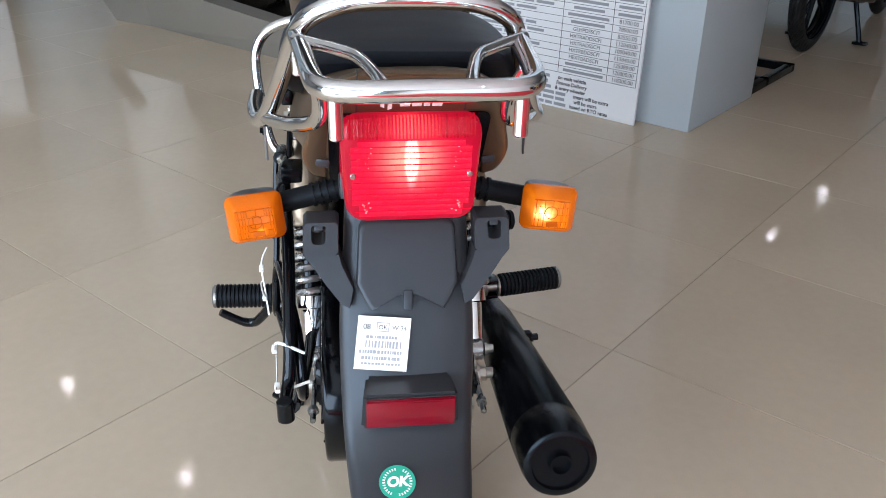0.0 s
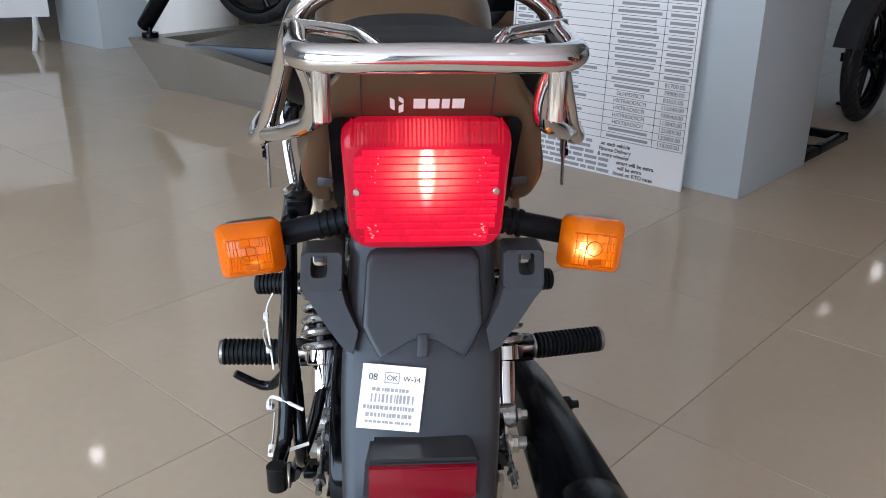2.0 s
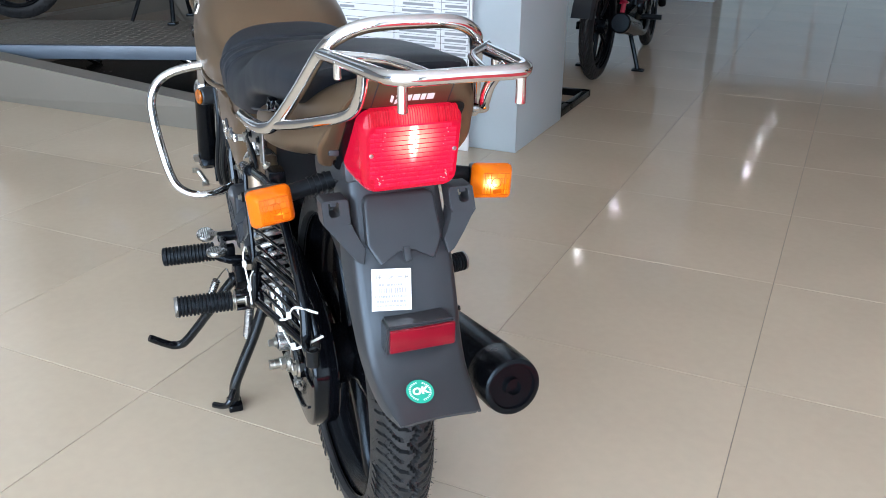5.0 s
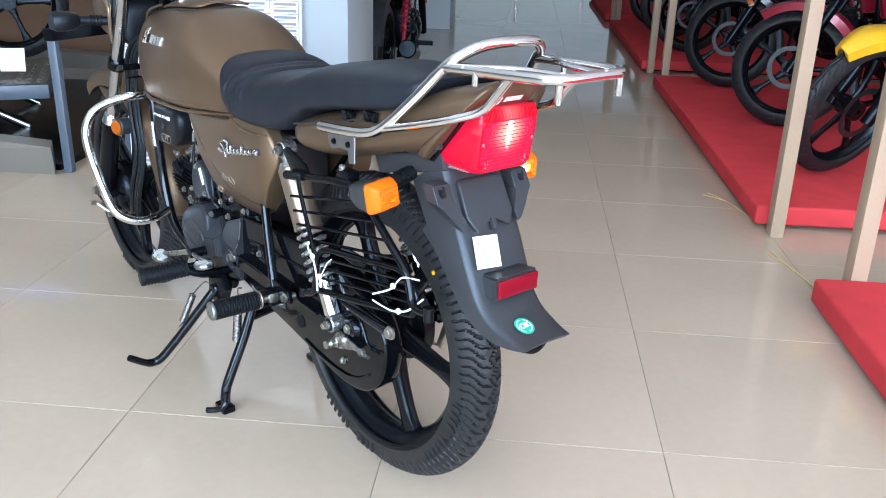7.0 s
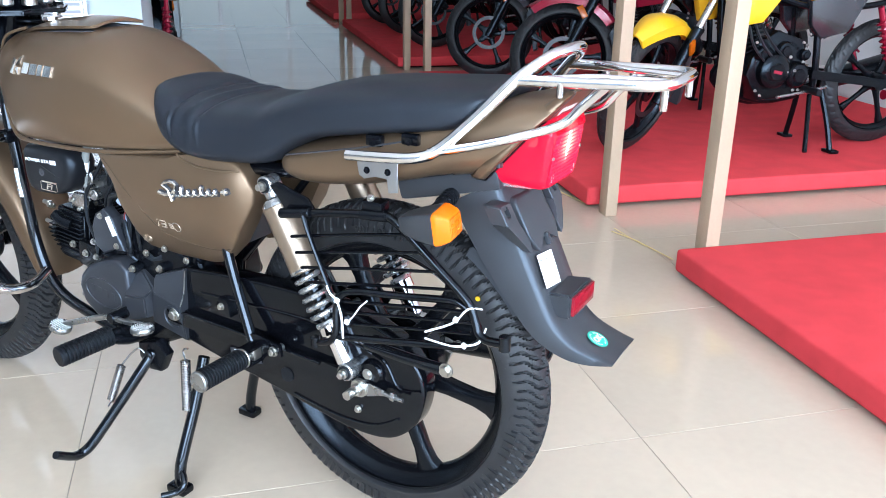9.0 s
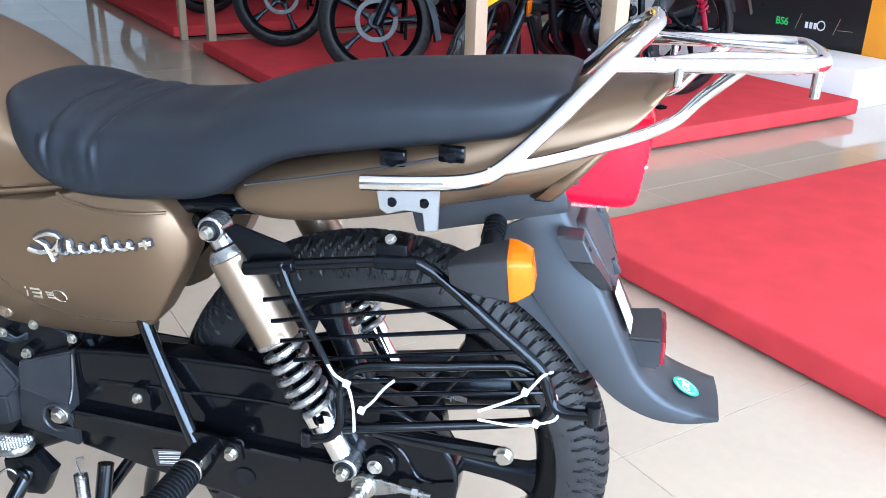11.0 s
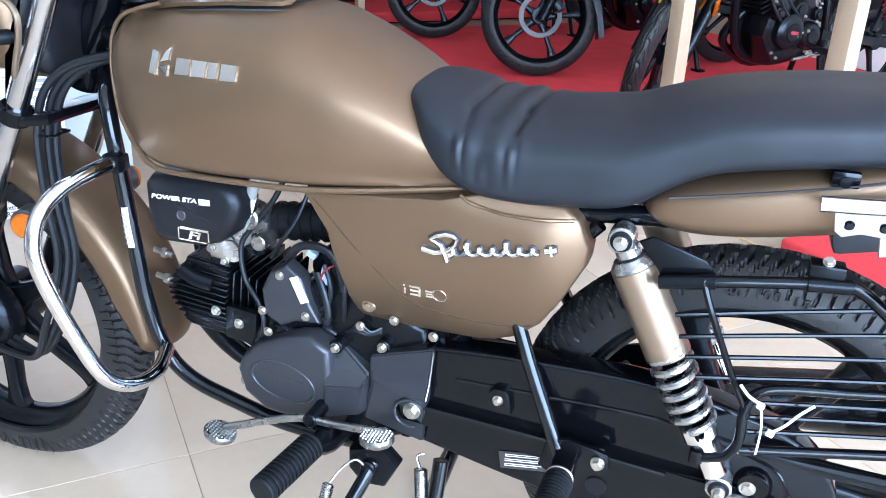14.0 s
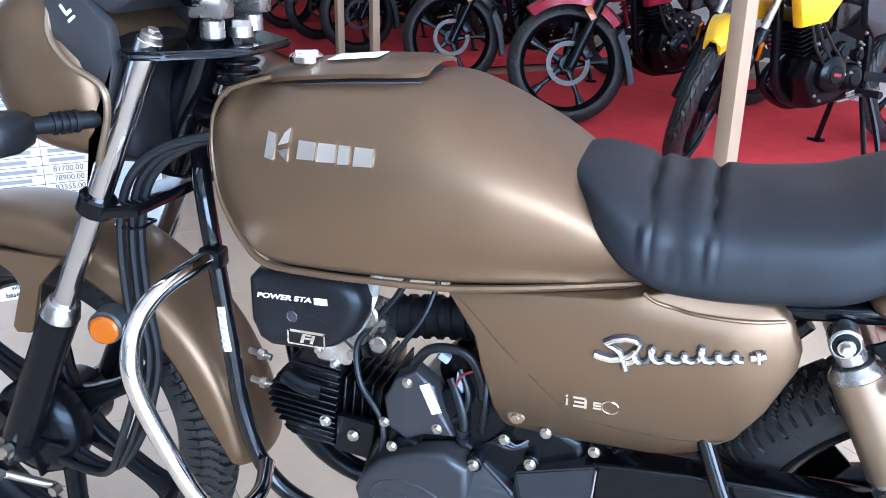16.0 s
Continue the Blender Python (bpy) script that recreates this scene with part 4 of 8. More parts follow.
for q, yy in zip(fine, fy):
    ring = []
    for j in range(44):
        a = 2 * math.pi * j / 44
        c, s = math.cos(a), math.sin(a)
        mid = (q.x + q.y) / 2
        x, z = q.z * math.copysign(abs(c) ** 0.5, c), mid + (q.y - mid) * math.copysign(abs(s) ** 0.6, s)
        up = (z - q.x) / (q.y - q.x)
        ring.append(Vector((x * (1 - yy.y * 0.33 * up * up), yy.x - yy.y * (z - q.x), z)))
    rings.append(ring)
loft(bm, rings)
tail = part("tail_cowl", bm, BRONZE, bike, "matt bronze tail cowl", smooth=50)


def rear(x, z, deep=0.0):
    """A place on the sloping rear face of the cowl, or so deep in it."""
    return Vector((x, -0.2195 - 0.89 * (z - 0.722) + deep, z))


# the arched rear face round the lamp: one smooth moulding
half_out = [(-0.080, 0.7125), (-0.0925, 0.7185), (-0.0980, 0.7475), (-0.0870, 0.787), (-0.0735, 0.821), (-0.0600, 0.840), (-0.0430, 0.8475), (-0.020, 0.8485)]
half_in = [(-0.0755, 0.7135), (-0.0750, 0.722), (-0.0735, 0.745), (-0.0712, 0.775), (-0.0695, 0.793), (-0.0630, 0.8025), (-0.0430, 0.8035), (-0.020, 0.8035)]
outer = spline([(x, 0, z) for x, z in half_out] + [(-x, 0, z) for x, z in reversed(half_out)], 5)
inner = spline([(x, 0, z) for x, z in half_in] + [(-x, 0, z) for x, z in reversed(half_in)], 5)
bm = B()
rings = []
for o, i in zip(outer, inner):
    d = i - o
    e = min(0.0055, d.length * 0.3)
    d = d.normalized()
    at = lambda p, deep: rear(p.x, p.z, deep)
    rings.append([at(o + d * 0.003, 0.020), at(o, 0.008), at(o + d * e * 0.3, 0.0022), at(o + d * e, 0.0), at(i - d * 0.003, 0.0), at(i - d * 0.0008, 0.0008), at(i, 0.003), at(i, 0.026)])
loft(bm, rings)
face = part("cowl_face", bm, BRONZE, tail, smooth=60)
# joints of the cowl
bm = B()
for s in (-1, 1):
    tube(bm, [(s * 0.1215, 0.125, 0.712), (s * 0.1238, 0.05, 0.728), (s * 0.1225, -0.04, 0.748), (s * 0.117, -0.12, 0.768)], 0.0016, 5, 5)
    tube(bm, [rear(s * 0.0455, 0.8495, 0.012), rear(s * 0.0455, 0.8465, 0.0004), rear(s * 0.0462, 0.825, -0.0002), rear(s * 0.0468, 0.8045, 0.0)], 0.0007, 5, 4)
part("cowl_seam", bm, PRINT, tail)["kind"] = "stuff"
for s in (-1, 1):
    bm = B()
    box(bm, rear(s * 0.0790, 0.7375, -0.001), (0.013, 0.007, 0.008), (0, -s * 8, 0), bev=0.002)
    part("cowl_tab", bm, PLASTIC, tail)
bm = B()
for x0, x1, z0, z1, lean in ((-0.0262, -0.0228, 0.8092, 0.8205, 0.0022), (-0.0200, -0.0165, 0.8150, 0.8215, 0.0026), (-0.0200, -0.0165, 0.8085, 0.8128, -0.0020)):
    loft(bm, [[rear(x0, z0 + lean, d), rear(x1, z0, d), rear(x1, z1 - lean, d), rear(x0, z1, d)] for d in (-0.0009, 0.0005)])
for i, w in enumerate((0.0085, 0.0080, 0.0055, 0.0085)):
    x = (-0.0095, 0.0008, 0.0106, 0.0180)[i]
    loft(bm, [[rear(x, 0.8108, d), rear(x + w, 0.8108, d), rear(x + w, 0.8192, d), rear(x, 0.8192, d)] for d in (-0.0009, 0.0005)])
part("tail_emblem", bm, EMBLEM_WHITE, face, "small white emblem bars", smooth=0)["kind"] = "stuff"

# ---- tail lamp ----
def lamp_ring(y, w, z0, z1, r=0.017, n=6, top=1.0, lean=0.0):
    out = []
    for sx, sz, a0 in ((1, 1, 0), (-1, 1, 90), (-1, -1, 180), (1, -1, 270)):
        cx, cz = sx * (w * (top if sz > 0 else 1.0) - r), (z1 - r if sz > 0 else z0 + r)
        for j in range(n + 1):
            a = radians(a0 + 90 * j / n)
            z = cz + r * math.sin(a)
            out.append(Vector((cx + r * math.cos(a), y - lean * (z - z0), z)))
    return out


# dark tray that the lamp sits in
bm = B()
loft(bm, [lamp_ring(-0.190, 0.0735, 0.706, 0.803, 0.010, lean=0.87), lamp_ring(-0.2072, 0.0735, 0.706, 0.803, 0.010, lean=0.89, top=0.97)])
part("lamp_tray", bm, SATIN_BLACK, bike)
bm = B()
loft(bm, [lamp_ring(-0.200, 0.0640, 0.704, 0.803, 0.016, lean=0.70, top=0.99), lamp_ring(-0.262, 0.0600, 0.7005, 0.804, 0.017, lean=0.36, top=1.035), lamp_ring(-0.283, 0.0590, 0.7000, 0.8025, 0.017, lean=0.21, top=1.045),
          lamp_ring(-0.2905, 0.0580, 0.7015, 0.797, 0.017, lean=0.17, top=1.04), lamp_ring(-0.2965, 0.0560, 0.7040, 0.790, 0.016, lean=0.15, top=1.03), lamp_ring(-0.2985, 0.0520, 0.7080, 0.785, 0.014, lean=0.14, top=1.03)])
tail_lamp = part("tail_lamp", bm, RED_LENS, bike, "lit red tail lamp glass with fine ribs", smooth=40)


def lens_face(x, z, out=0.0):
    """A place on the flat rear of the lamp glass."""
    return Vector((x, -0.2983 - 0.14 * (z - 0.708) - out, z))


# level bands of prisms over the glass, cut into uneven lengths
bm, rng = B(), random.Random(11)
BAND = 0.0058
for i in range(13):
    z0 = 0.7085 + i * BAND
    reach = 0.0525 if 1 < i < 12 else 0.0465
    x0 = -reach
    while x0 < reach - 0.001:
        x1 = min(reach, x0 + rng.uniform(0.003, 0.011) * (0.6 if abs(x0) > 0.036 else 1.0))
        ring = [lens_face(x0, z0 + 0.0001), lens_face(x1, z0 + 0.0001), lens_face(x1, z0 + BAND - 0.0002), lens_face(x0, z0 + BAND - 0.0002)]
        lip = 0.0010 + 0.0005 * rng.random()
        top = [lens_face(x0 + 0.0002, z0 + 0.0012, lip), lens_face(x1 - 0.0002, z0 + 0.0012, lip), lens_face(x1 - 0.0002, z0 + 0.0034, lip * 0.8), lens_face(x0 + 0.0002, z0 + 0.0034, lip * 0.8)]
        loft(bm, [ring, top])
        x0 = x1
part("prism_face", bm, RED_RIB, tail_lamp, smooth=0)["kind"] = "stuff"
# dim bars paint the shading of the prism relief
bm = B()
for i in range(1, 13):
    wide = (0.098, 0.104, 0.088, 0.101)[i % 4]
    box(bm, lens_face((0.0, 0.002, -0.003)[i % 3], 0.7085 + i * BAND, 0.0007), (wide, 0.0014, 0.0009 if i % 3 == 0 else 0.0005), bev=0)
for x, z0, z1 in ((-0.041, 0.716, 0.735), (-0.0385, 0.757, 0.778), (0.0385, 0.722, 0.741), (0.043, 0.760, 0.779), (0.034, 0.728, 0.747), (0.0465, 0.716, 0.742)):
    loft(bm, [[lens_face(x + e, z, out) for e, out in ((-0.0003, -0.001), (0.0003, -0.001), (0.0003, 0.0012), (-0.0003, 0.0012))] for z in (z0, z1)])
part("prism_groove", bm, RED_PRISM_SHADE, tail_lamp, "darker bars painted as shade between the glass prisms", smooth=0)["kind"] = "stuff"
# corner facets whose bulb glints are painted as a glow of their own
bm = B()
for s in (-1, 1):
    for k in range(7):
        x, z = s * (0.0400 + rng.uniform(-0.0035, 0.0045)), 0.7130 + k * 0.0017
        loft(bm, [[lens_face(x + a * 0.0011, z + b * 0.0008, 0.0002) for a, b in ((-1, -1), (1, -1), (1, 1), (-1, 1))], [lens_face(x + a * 0.0003, z + b * 0.0002, 0.0019) for a, b in ((-1, -1), (1, -1), (1, 1), (-1, 1))]])
    for k in range(5):
        x, z = s * (0.0365 + rng.uniform(-0.003, 0.006)), 0.758 + k * 0.0048
        loft(bm, [[lens_face(x + a * 0.0008, z + b * 0.0006, 0.0002) for a, b in ((-1, -1), (1, -1), (1, 1), (-1, 1))], [lens_face(x + a * 0.0002, z + b * 0.0002, 0.0017) for a, b in ((-1, -1), (1, -1), (1, 1), (-1, 1))]])
part("corner_prism", bm, RED_GLINT, tail_lamp, "corner facets with a painted sparkle", smooth=0)["kind"] = "stuff"
bm = B()
for i in range(37):
    x = -0.054 + i * 0.003
    tube(bm, [(x, -0.298, 0.8032), (x, -0.3050, 0.8020), (x, -0.3073, 0.797), (x, -0.3098, 0.790), (x, -0.3100, 0.7858)], 0.0010, 4, 2)
part("ribbed_rim", bm, RED_RIM, tail_lamp, smooth=0)["kind"] = "stuff"
for s in (-1, 1):
    bm = B()
    p = lens_face(s * 0.0512, 0.7505)
    cyl(bm, p + Vector((0, 0.004, 0)), p + Vector((0, -0.0028, 0)), 0.0027, n=16, bev=0.0008)
    part("lens_screw", bm, ZINC, tail_lamp)
bm = B()
cyl(bm, (0, -0.245, 0.765), (0, -0.265, 0.765), 0.009, n=16, bev=0.003)
part("bulb", bm, BULB, tail_lamp)
bm = B()
loft(bm, [lamp_ring(-0.215, 0.056, 0.6985, 0.7045, 0.0025), lamp_ring(-0.272, 0.050, 0.7000, 0.7030, 0.0012)])
part("lamp_base", bm, CLEAR, tail_lamp)

# ---- rear mudguard ----
MUD = ((-0.222, 0.705, 0.060, 0.085), (-0.249, 0.655, 0.062, 0.080), (-0.279, 0.600, 0.066, 0.070), (-0.303, 0.552, 0.066, 0.058), (-0.325, 0.510, 0.064, 0.046), (-0.352, 0.483, 0.061, 0.034), (-0.386, 0.468, 0.057, 0.022), (-0.422, 0.457, 0.051, 0.004))
bm = B()
line = spline([Vector((0, y, z)) for y, z, w, s in MUD], 4)
size = spline([Vector((w, s, 0)) for y, z, w, s in MUD], 4)
rings = []
for i, (p, q) in enumerate(zip(line, size)):
    d = (line[min(i + 1, len(line) - 1)] - line[max(i - 1, 0)]).normalized()
    inn = Vector((0, -d.z, d.y))
    if inn.y < 0:
        inn = -inn
    w, s, th = q.x, q.y, 0.004
    k = min(1.0, s / 0.030)
    out = [(-w, s), (-w, 0.010 * k), (-w + 0.003, 0.004 * k), (-w + 0.011, 0.0), (-w * 0.4, -0.002), (0, -0.003), (w * 0.4, -0.002), (w - 0.011, 0.0), (w - 0.003, 0.004 * k), (w, 0.010 * k), (w, s)]
    ins = [(x * (1 - th / w), t + (th if abs(x) < w * 0.97 else 0.0)) for x, t in reversed(out)]
    rings.append([p + Vector((x, 0, 0)) + inn * t for x, t in out + ins])
loft(bm, rings)
mudguard = part("rear_mudguard", bm, PLASTIC, bike, "dark grey plastic rear mudguard", smooth=45)
# raised plate panel with its two lower tabs and the clip between them
def back(x, z, out=0.0):
    """A place on the sloping back of the plate panel."""
    return Vector((x, -0.2462 - 0.57 * (0.671 - z) - out, z))


edge = [(-0.0498, 0.626), (-0.0482, 0.650), (-0.0471, 0.672), (-0.0440, 0.6775), (-0.0378, 0.6800), (0.0378, 0.6800), (0.0440, 0.6775), (0.0471, 0.672), (0.0482, 0.650), (0.0498, 0.626), (0.0430, 0.6135), (0.0358, 0.6030), (0.0240, 0.6085), (0.0120, 0.6145), (0.0, 0.6168), (-0.0120, 0.6145), (-0.0240, 0.6085), (-0.0358, 0.6030), (-0.0430, 0.6135)]
bm = B()
loft(bm, [[back(x * k, 0.645 + (z - 0.645) * k, out) for x, z in edge] for k, out in ((1.0, -0.012), (1.0, 0.0005), (0.985, 0.0035), (0.955, 0.0048), (0.90, 0.0048), (0.5, 0.0052))])
part("plate_panel", bm, PLASTIC, mudguard, smooth=50)
bm = B()
box(bm, back(-0.0003, 0.6125, 0.005), (0.0085, 0.008, 0.0185), (-30, 0, 0), bev=0.001)
part("plate_clip", bm, PLASTIC, mudguard)
for s in (-1, 1):
    # a square socket above, a tapering cheek below that runs into the guard
    bm = B()
    rows = []
    for out, k in ((-0.020, 0.0), (0.0055, 0.0), (0.0070, 0.03)):
        pts = [(0.1005, 0.6535), (0.0660, 0.6535), (0.0630, 0.6440), (0.0520, 0.6230), (0.0560, 0.6060), (0.0640, 0.6100), (0.0790, 0.6280), (0.0930, 0.6460)]
        rows.append([back(s * (x + (0.074 - x) * k), z + (0.634 - z) * k, out * (0.35 + 0.65 * min(1.0, max(0.0, (z - 0.606) / 0.03)))) for x, z in pts])
    loft(bm, rows)
    wing = part("side_wing", bm, PLASTIC, mudguard, smooth=30)
    bm = B()
    n = 32
    outer, inner = [], []
    for i in range(n):
        a = 2 * math.pi * (i + 0.5) / n
        c, q = math.cos(a), math.sin(a)
        k = 1.0 / max(abs(c), abs(q))
        outer.append((0.08325 + 0.01725 * c * k, 0.6665 + 0.0145 * q * k))
        r = 1.0 / max(abs(c), abs(q)) if q > 0 else (abs(c) ** 4 + abs(q) ** 4) ** -0.25
        inner.append((0.0855 + 0.0068 * c * r, 0.6700 + 0.0078 * q * r))
    loft(bm, [[back(s * x, z, out) for x, z in line] for line, out in ((outer, -0.020), (outer, 0.0055), ([(0.08325 + (x - 0.08325) * 0.95, 0.6665 + (z - 0.6665) * 0.95) for x, z in outer], 0.0070), (inner, 0.0070), (inner, -0.020))], cap=False, loop=True)
    part("wing_socket", bm, PLASTIC, wing, "square socket with an open slot", smooth=30)
    bm = B()
    box(bm, back(s * 0.0855, 0.6752, 0.0035), (0.0085, 0.003, 0.0058), (-30, 0, 0), bev=0.0008)
    part("wing_clip", bm, PLASTIC, wing)
# reflector in its holder
bm = B()
loft(bm, [[Vector((x, -0.347, z)) for x, z in ((-0.047, 0.508), (0.047, 0.508), (0.045, 0.5460), (-0.045, 0.5460))],
          [Vector((x, -0.296 - (0.575 - z) * 0.2, z)) for x, z in ((-0.044, 0.508), (0.044, 0.508), (0.0405, 0.5420), (-0.0405, 0.5420))]])
bmesh.ops.bevel(bm, geom=list(bm.edges), offset=0.003, segments=2, affect="EDGES")
holder = part("reflector_holder", bm, PLASTIC, mudguard, smooth=40)
bm = B()
box(bm, (0, -0.349, 0.5275), (0.084, 0.006, 0.029), bev=0.0012)
for i in range(14):
    box(bm, (-0.002 + i * 0.003, -0.3522, 0.5395), (0.0018, 0.0012, 0.002), bev=0)
part("reflector", bm, RED_REFLECTOR, holder, "red plastic reflector")
tilt = math.degrees(math.atan2(0.306 - 0.285, 0.595 - 0.551))
sticker = pose(-0.025, -0.2992, 0.5735, 90 - tilt, 0, 0) @ pose(0, 0, 0, 0, 0, -6)
bm = B()
bmesh.ops.create_grid(bm, x_segments=4, y_segments=1, size=0.5, matrix=sticker @ pose(0, 0, 0.0012) @ Matrix.Diagonal((0.0515, 0.052, 1, 1)))
lab = part("paper_label", bm, PAPER, mudguard, "white printed paper label", smooth=0)
up = sticker @ pose(0, 0, 0.0016)
writing("print_number", "08", 0.0075, up @ pose(-0.0165, 0.0155, 0), PRINT, lab, 0)
writing("print_ok", "OK", 0.0060, up @ pose(-0.001, 0.0155, 0), PRINT, lab, 0)
writing("print_code", "W-34", 0.0060, up @ pose(0.0150, 0.0155, 0), PRINT, lab, 0)
bm, rng = B(), random.Random(2)
for y, w, h in ((0.006, 0.030, 0.0028), (-0.0085, 0.042, 0.0032), (-0.0145, 0.036, 0.0032), (-0.020, 0.036, 0.002)):
    x = -w / 2
    while x < w / 2:
        l = rng.uniform(0.0012, 0.003)
        bmesh.ops.create_grid(bm, x_segments=1, y_segments=1, size=0.5, matrix=up @ pose(x, y, 0) @ Matrix.Diagonal((l, h, 1, 1)))
        x += l + 0.0008
x = -0.016
while x < 0.019:
    l = rng.uniform(0.0005, 0.0022)
    bmesh.ops.create_grid(bm, x_segments=1, y_segments=1, size=0.5, matrix=up @ pose(x, -0.001, 0) @ Matrix.Diagonal((l, 0.0068, 1, 1)))
    x += l + rng.uniform(0.0007, 0.002)
for x, y, w, h in ((-0.001, 0.0200, 0.0120, 0.0007), (-0.001, 0.0118, 0.0120, 0.0007), (-0.0067, 0.0159, 0.0007, 0.0088), (0.0047, 0.0159, 0.0007, 0.0088)):
    bmesh.ops.create_grid(bm, x_segments=1, y_segments=1, size=0.5, matrix=up @ pose(x, y, 0) @ Matrix.Diagonal((w, h, 1, 1)))
part("small_print", bm, LABEL_INK, lab, smooth=0)
spot_pose = pose(-0.014, -0.3835, 0.4735, 90 - 66.5, 0, 0)
bm = B()
bmesh.ops.create_circle(bm, cap_ends=True, segments=40, radius=0.0172, matrix=spot_pose)
okay = part("ok_sticker", bm, GREEN_STICKER, mudguard, "round green quality sticker", smooth=0)
writing("letters", "OK", 0.0135, spot_pose @ pose(0, 0, 0.0006), EMBLEM_WHITE, okay, 0, shear=0.15, bold=0.0007)
bm = B()
for i in range(30):
    a = 2 * math.pi * i / 30
    if i % 15 not in (6, 7):
        bmesh.ops.create_grid(bm, x_segments=1, y_segments=1, size=0.5, matrix=spot_pose @ pose(0.0128 * math.cos(a), 0.0128 * math.sin(a), 0.0005, 0, 0, math.degrees(a)) @ Matrix.Diagonal((0.0026, 0.0014, 1, 1)))
part("rim_print", bm, EMBLEM_WHITE, okay, smooth=0)
# the guard hangs a little to one side
settle(mudguard, lean=-0.006, top=0.68, depth=0.2)
# inner guard over the wheel
bm = B()
rings = []
for i in range(8):
    a = radians(56 - i * 3.2)
    y, z = AX.y - 0.335 * math.sin(a), AX.z + 0.335 * math.cos(a)
    rings.append([Vector((x, y * k, AX.z + (z - AX.z) * k)) for x, k in ((-0.058, 0.93), (-0.055, 0.985), (-0.03, 1.0), (0.03, 1.0), (0.055, 0.985), (0.058, 0.93), (0.055, 0.925), (0.05, 0.975), (0.028, 0.99), (-0.028, 0.99), (-0.05, 0.975), (-0.055, 0.925))])
loft(bm, rings)
part("inner_guard", bm, PLASTIC, bike, smooth=45)
bm = B()
box(bm, (0, -0.14, 0.69), (0.13, 0.18, 0.035), (-14, 0, 0), bev=0.008)
part("tail_underside", bm, PLASTIC, bike)


# ---- turn signals ----
def signal(s, face, stem_from, glass_kind, cells, name="rear_indicator", length=0.074):
    """A square amber lamp in a black shell on a ribbed rubber stem."""
    fx, fy, fz = face
    bm = B()
    ring = lambda y, w, h: lamp_ring(y, w, -h, h, min(w, h) * 0.3, 4)
    m = Matrix.Translation(face) @ pose(0, 0, 0, -6, s * 5, -s * 6)
    rows = [ring(length, 0.009, 0.010), ring(length * 0.88, 0.015, 0.0145), ring(length * 0.55, 0.024, 0.0200), ring(0.0115, 0.0285, 0.0243)]
    loft(bm, [[m @ p for p in r] for r in rows])
    shell = part(name, bm, PLASTIC, bike, "amber turn signal in a black shell", smooth=35)
    bm = B()
    rows = [ring(0.0117, 0.0290, 0.0247), ring(0.0105, 0.0292, 0.0249), ring(0.004, 0.0284, 0.0240), ring(-0.0095, 0.0222, 0.0190), ring(-0.0125, 0.0195, 0.0165), ring(-0.0135, 0.010, 0.008)]
    loft(bm, [[m @ p for p in r] for r in rows])
    glass = part("lens", bm, glass_kind, shell, "amber glass with square prisms", smooth=25)
    bm = B()
    rng = random.Random(5 + s)
    face_y = lambda x, z: -0.0148 + abs(x) * 0.062 + abs(z) * 0.062
    for k in range(4):
        z0, x0 = -0.0152 + k * 0.0076, -0.0185
        while x0 < 0.0175:
            x1 = min(0.0185, x0 + rng.uniform(0.0022, 0.0032) * (1.0 if abs(x0 + 0.001) > 0.0085 else 3.2))
            loft(bm, [[m @ Vector((x, face_y(x, z) + deep, z)) for x, z in ((x0 + e, z0 + e), (x1 - e, z0 + e), (x1 - e, z0 + 0.0075 - e), (x0 + e, z0 + 0.0075 - e))] for deep, e in ((0.0012, 0.0), (-0.0004, 0.0005))])
            x0 = x1
    part("prism_face", bm, cells, glass, smooth=0)["kind"] = "stuff"
    bm = B()
    for x in (-0.0165, -0.0120, -0.0072, 0.0072, 0.0120, 0.0165):
        tube(bm, [m @ Vector((x, face_y(x, z), z)) for z in (-0.0145, -0.006, 0.006, 0.0145)], 0.00055, 4, 1)
    for z in (-0.0145, 0.0145):
        tube(bm, [m @ Vector((x, face_y(x, z), z)) for x in (-0.0185, -0.008, 0.008, 0.0185)], 0.0008, 4, 1)
    for k in range(12):
        a, b = math.pi * k / 6, math.pi * (k + 1) / 6
        tube(bm, [m @ Vector((0.0068 * math.cos(t), -0.0150, 0.0068 * math.sin(t) + 0.002)) for t in (a, b)], 0.0005, 4, 1)
    box(bm, m @ Vector((0.002, -0.0146, -0.0105)), (0.012, 0.0012, 0.0055), bev=0.0004)
    part("prism_groove", bm, AMBER_GROOVE, glass, "darker joints in the amber glass", smooth=0)["kind"] = "stuff"
    bm = B()
    loft(bm, [[m @ p for p in r] for r in (ring(0.0118, 0.0262, 0.0222), ring(0.008, 0.0255, 0.0215), ring(0.0105, 0.012, 0.012), ring(0.0112, 0.008, 0.008))])
    part("bowl", bm, REFLECTOR, shell, "silvered reflector bowl")
    bm = B()
    o = m @ Vector((s * -0.004, 0.004, 0.001))
    loft(bm, [oval(o.x, o.z, r, r, r, o.y + d, 2.0, 14) for d, r in ((0.006, 0.004), (0.002, 0.0062), (-0.003, 0.0062), (-0.006, 0.0045), (-0.0075, 0.0015))])
    part("bulb", bm, DIM_BULB if s < 0 else BULB, shell)
    bm = B()
    a, b = Vector(stem_from), m @ Vector((-s * 0.020, length * 0.5, 0.002))
    tube(bm, [a, b], 0.0115, 14, 1)
    for i in range(4):
        p = a.lerp(b, 0.10 + 0.1 * i)
        d = (b - a).normalized()
        cyl(bm, p, p + d * 0.0035, 0.0132, n=16)
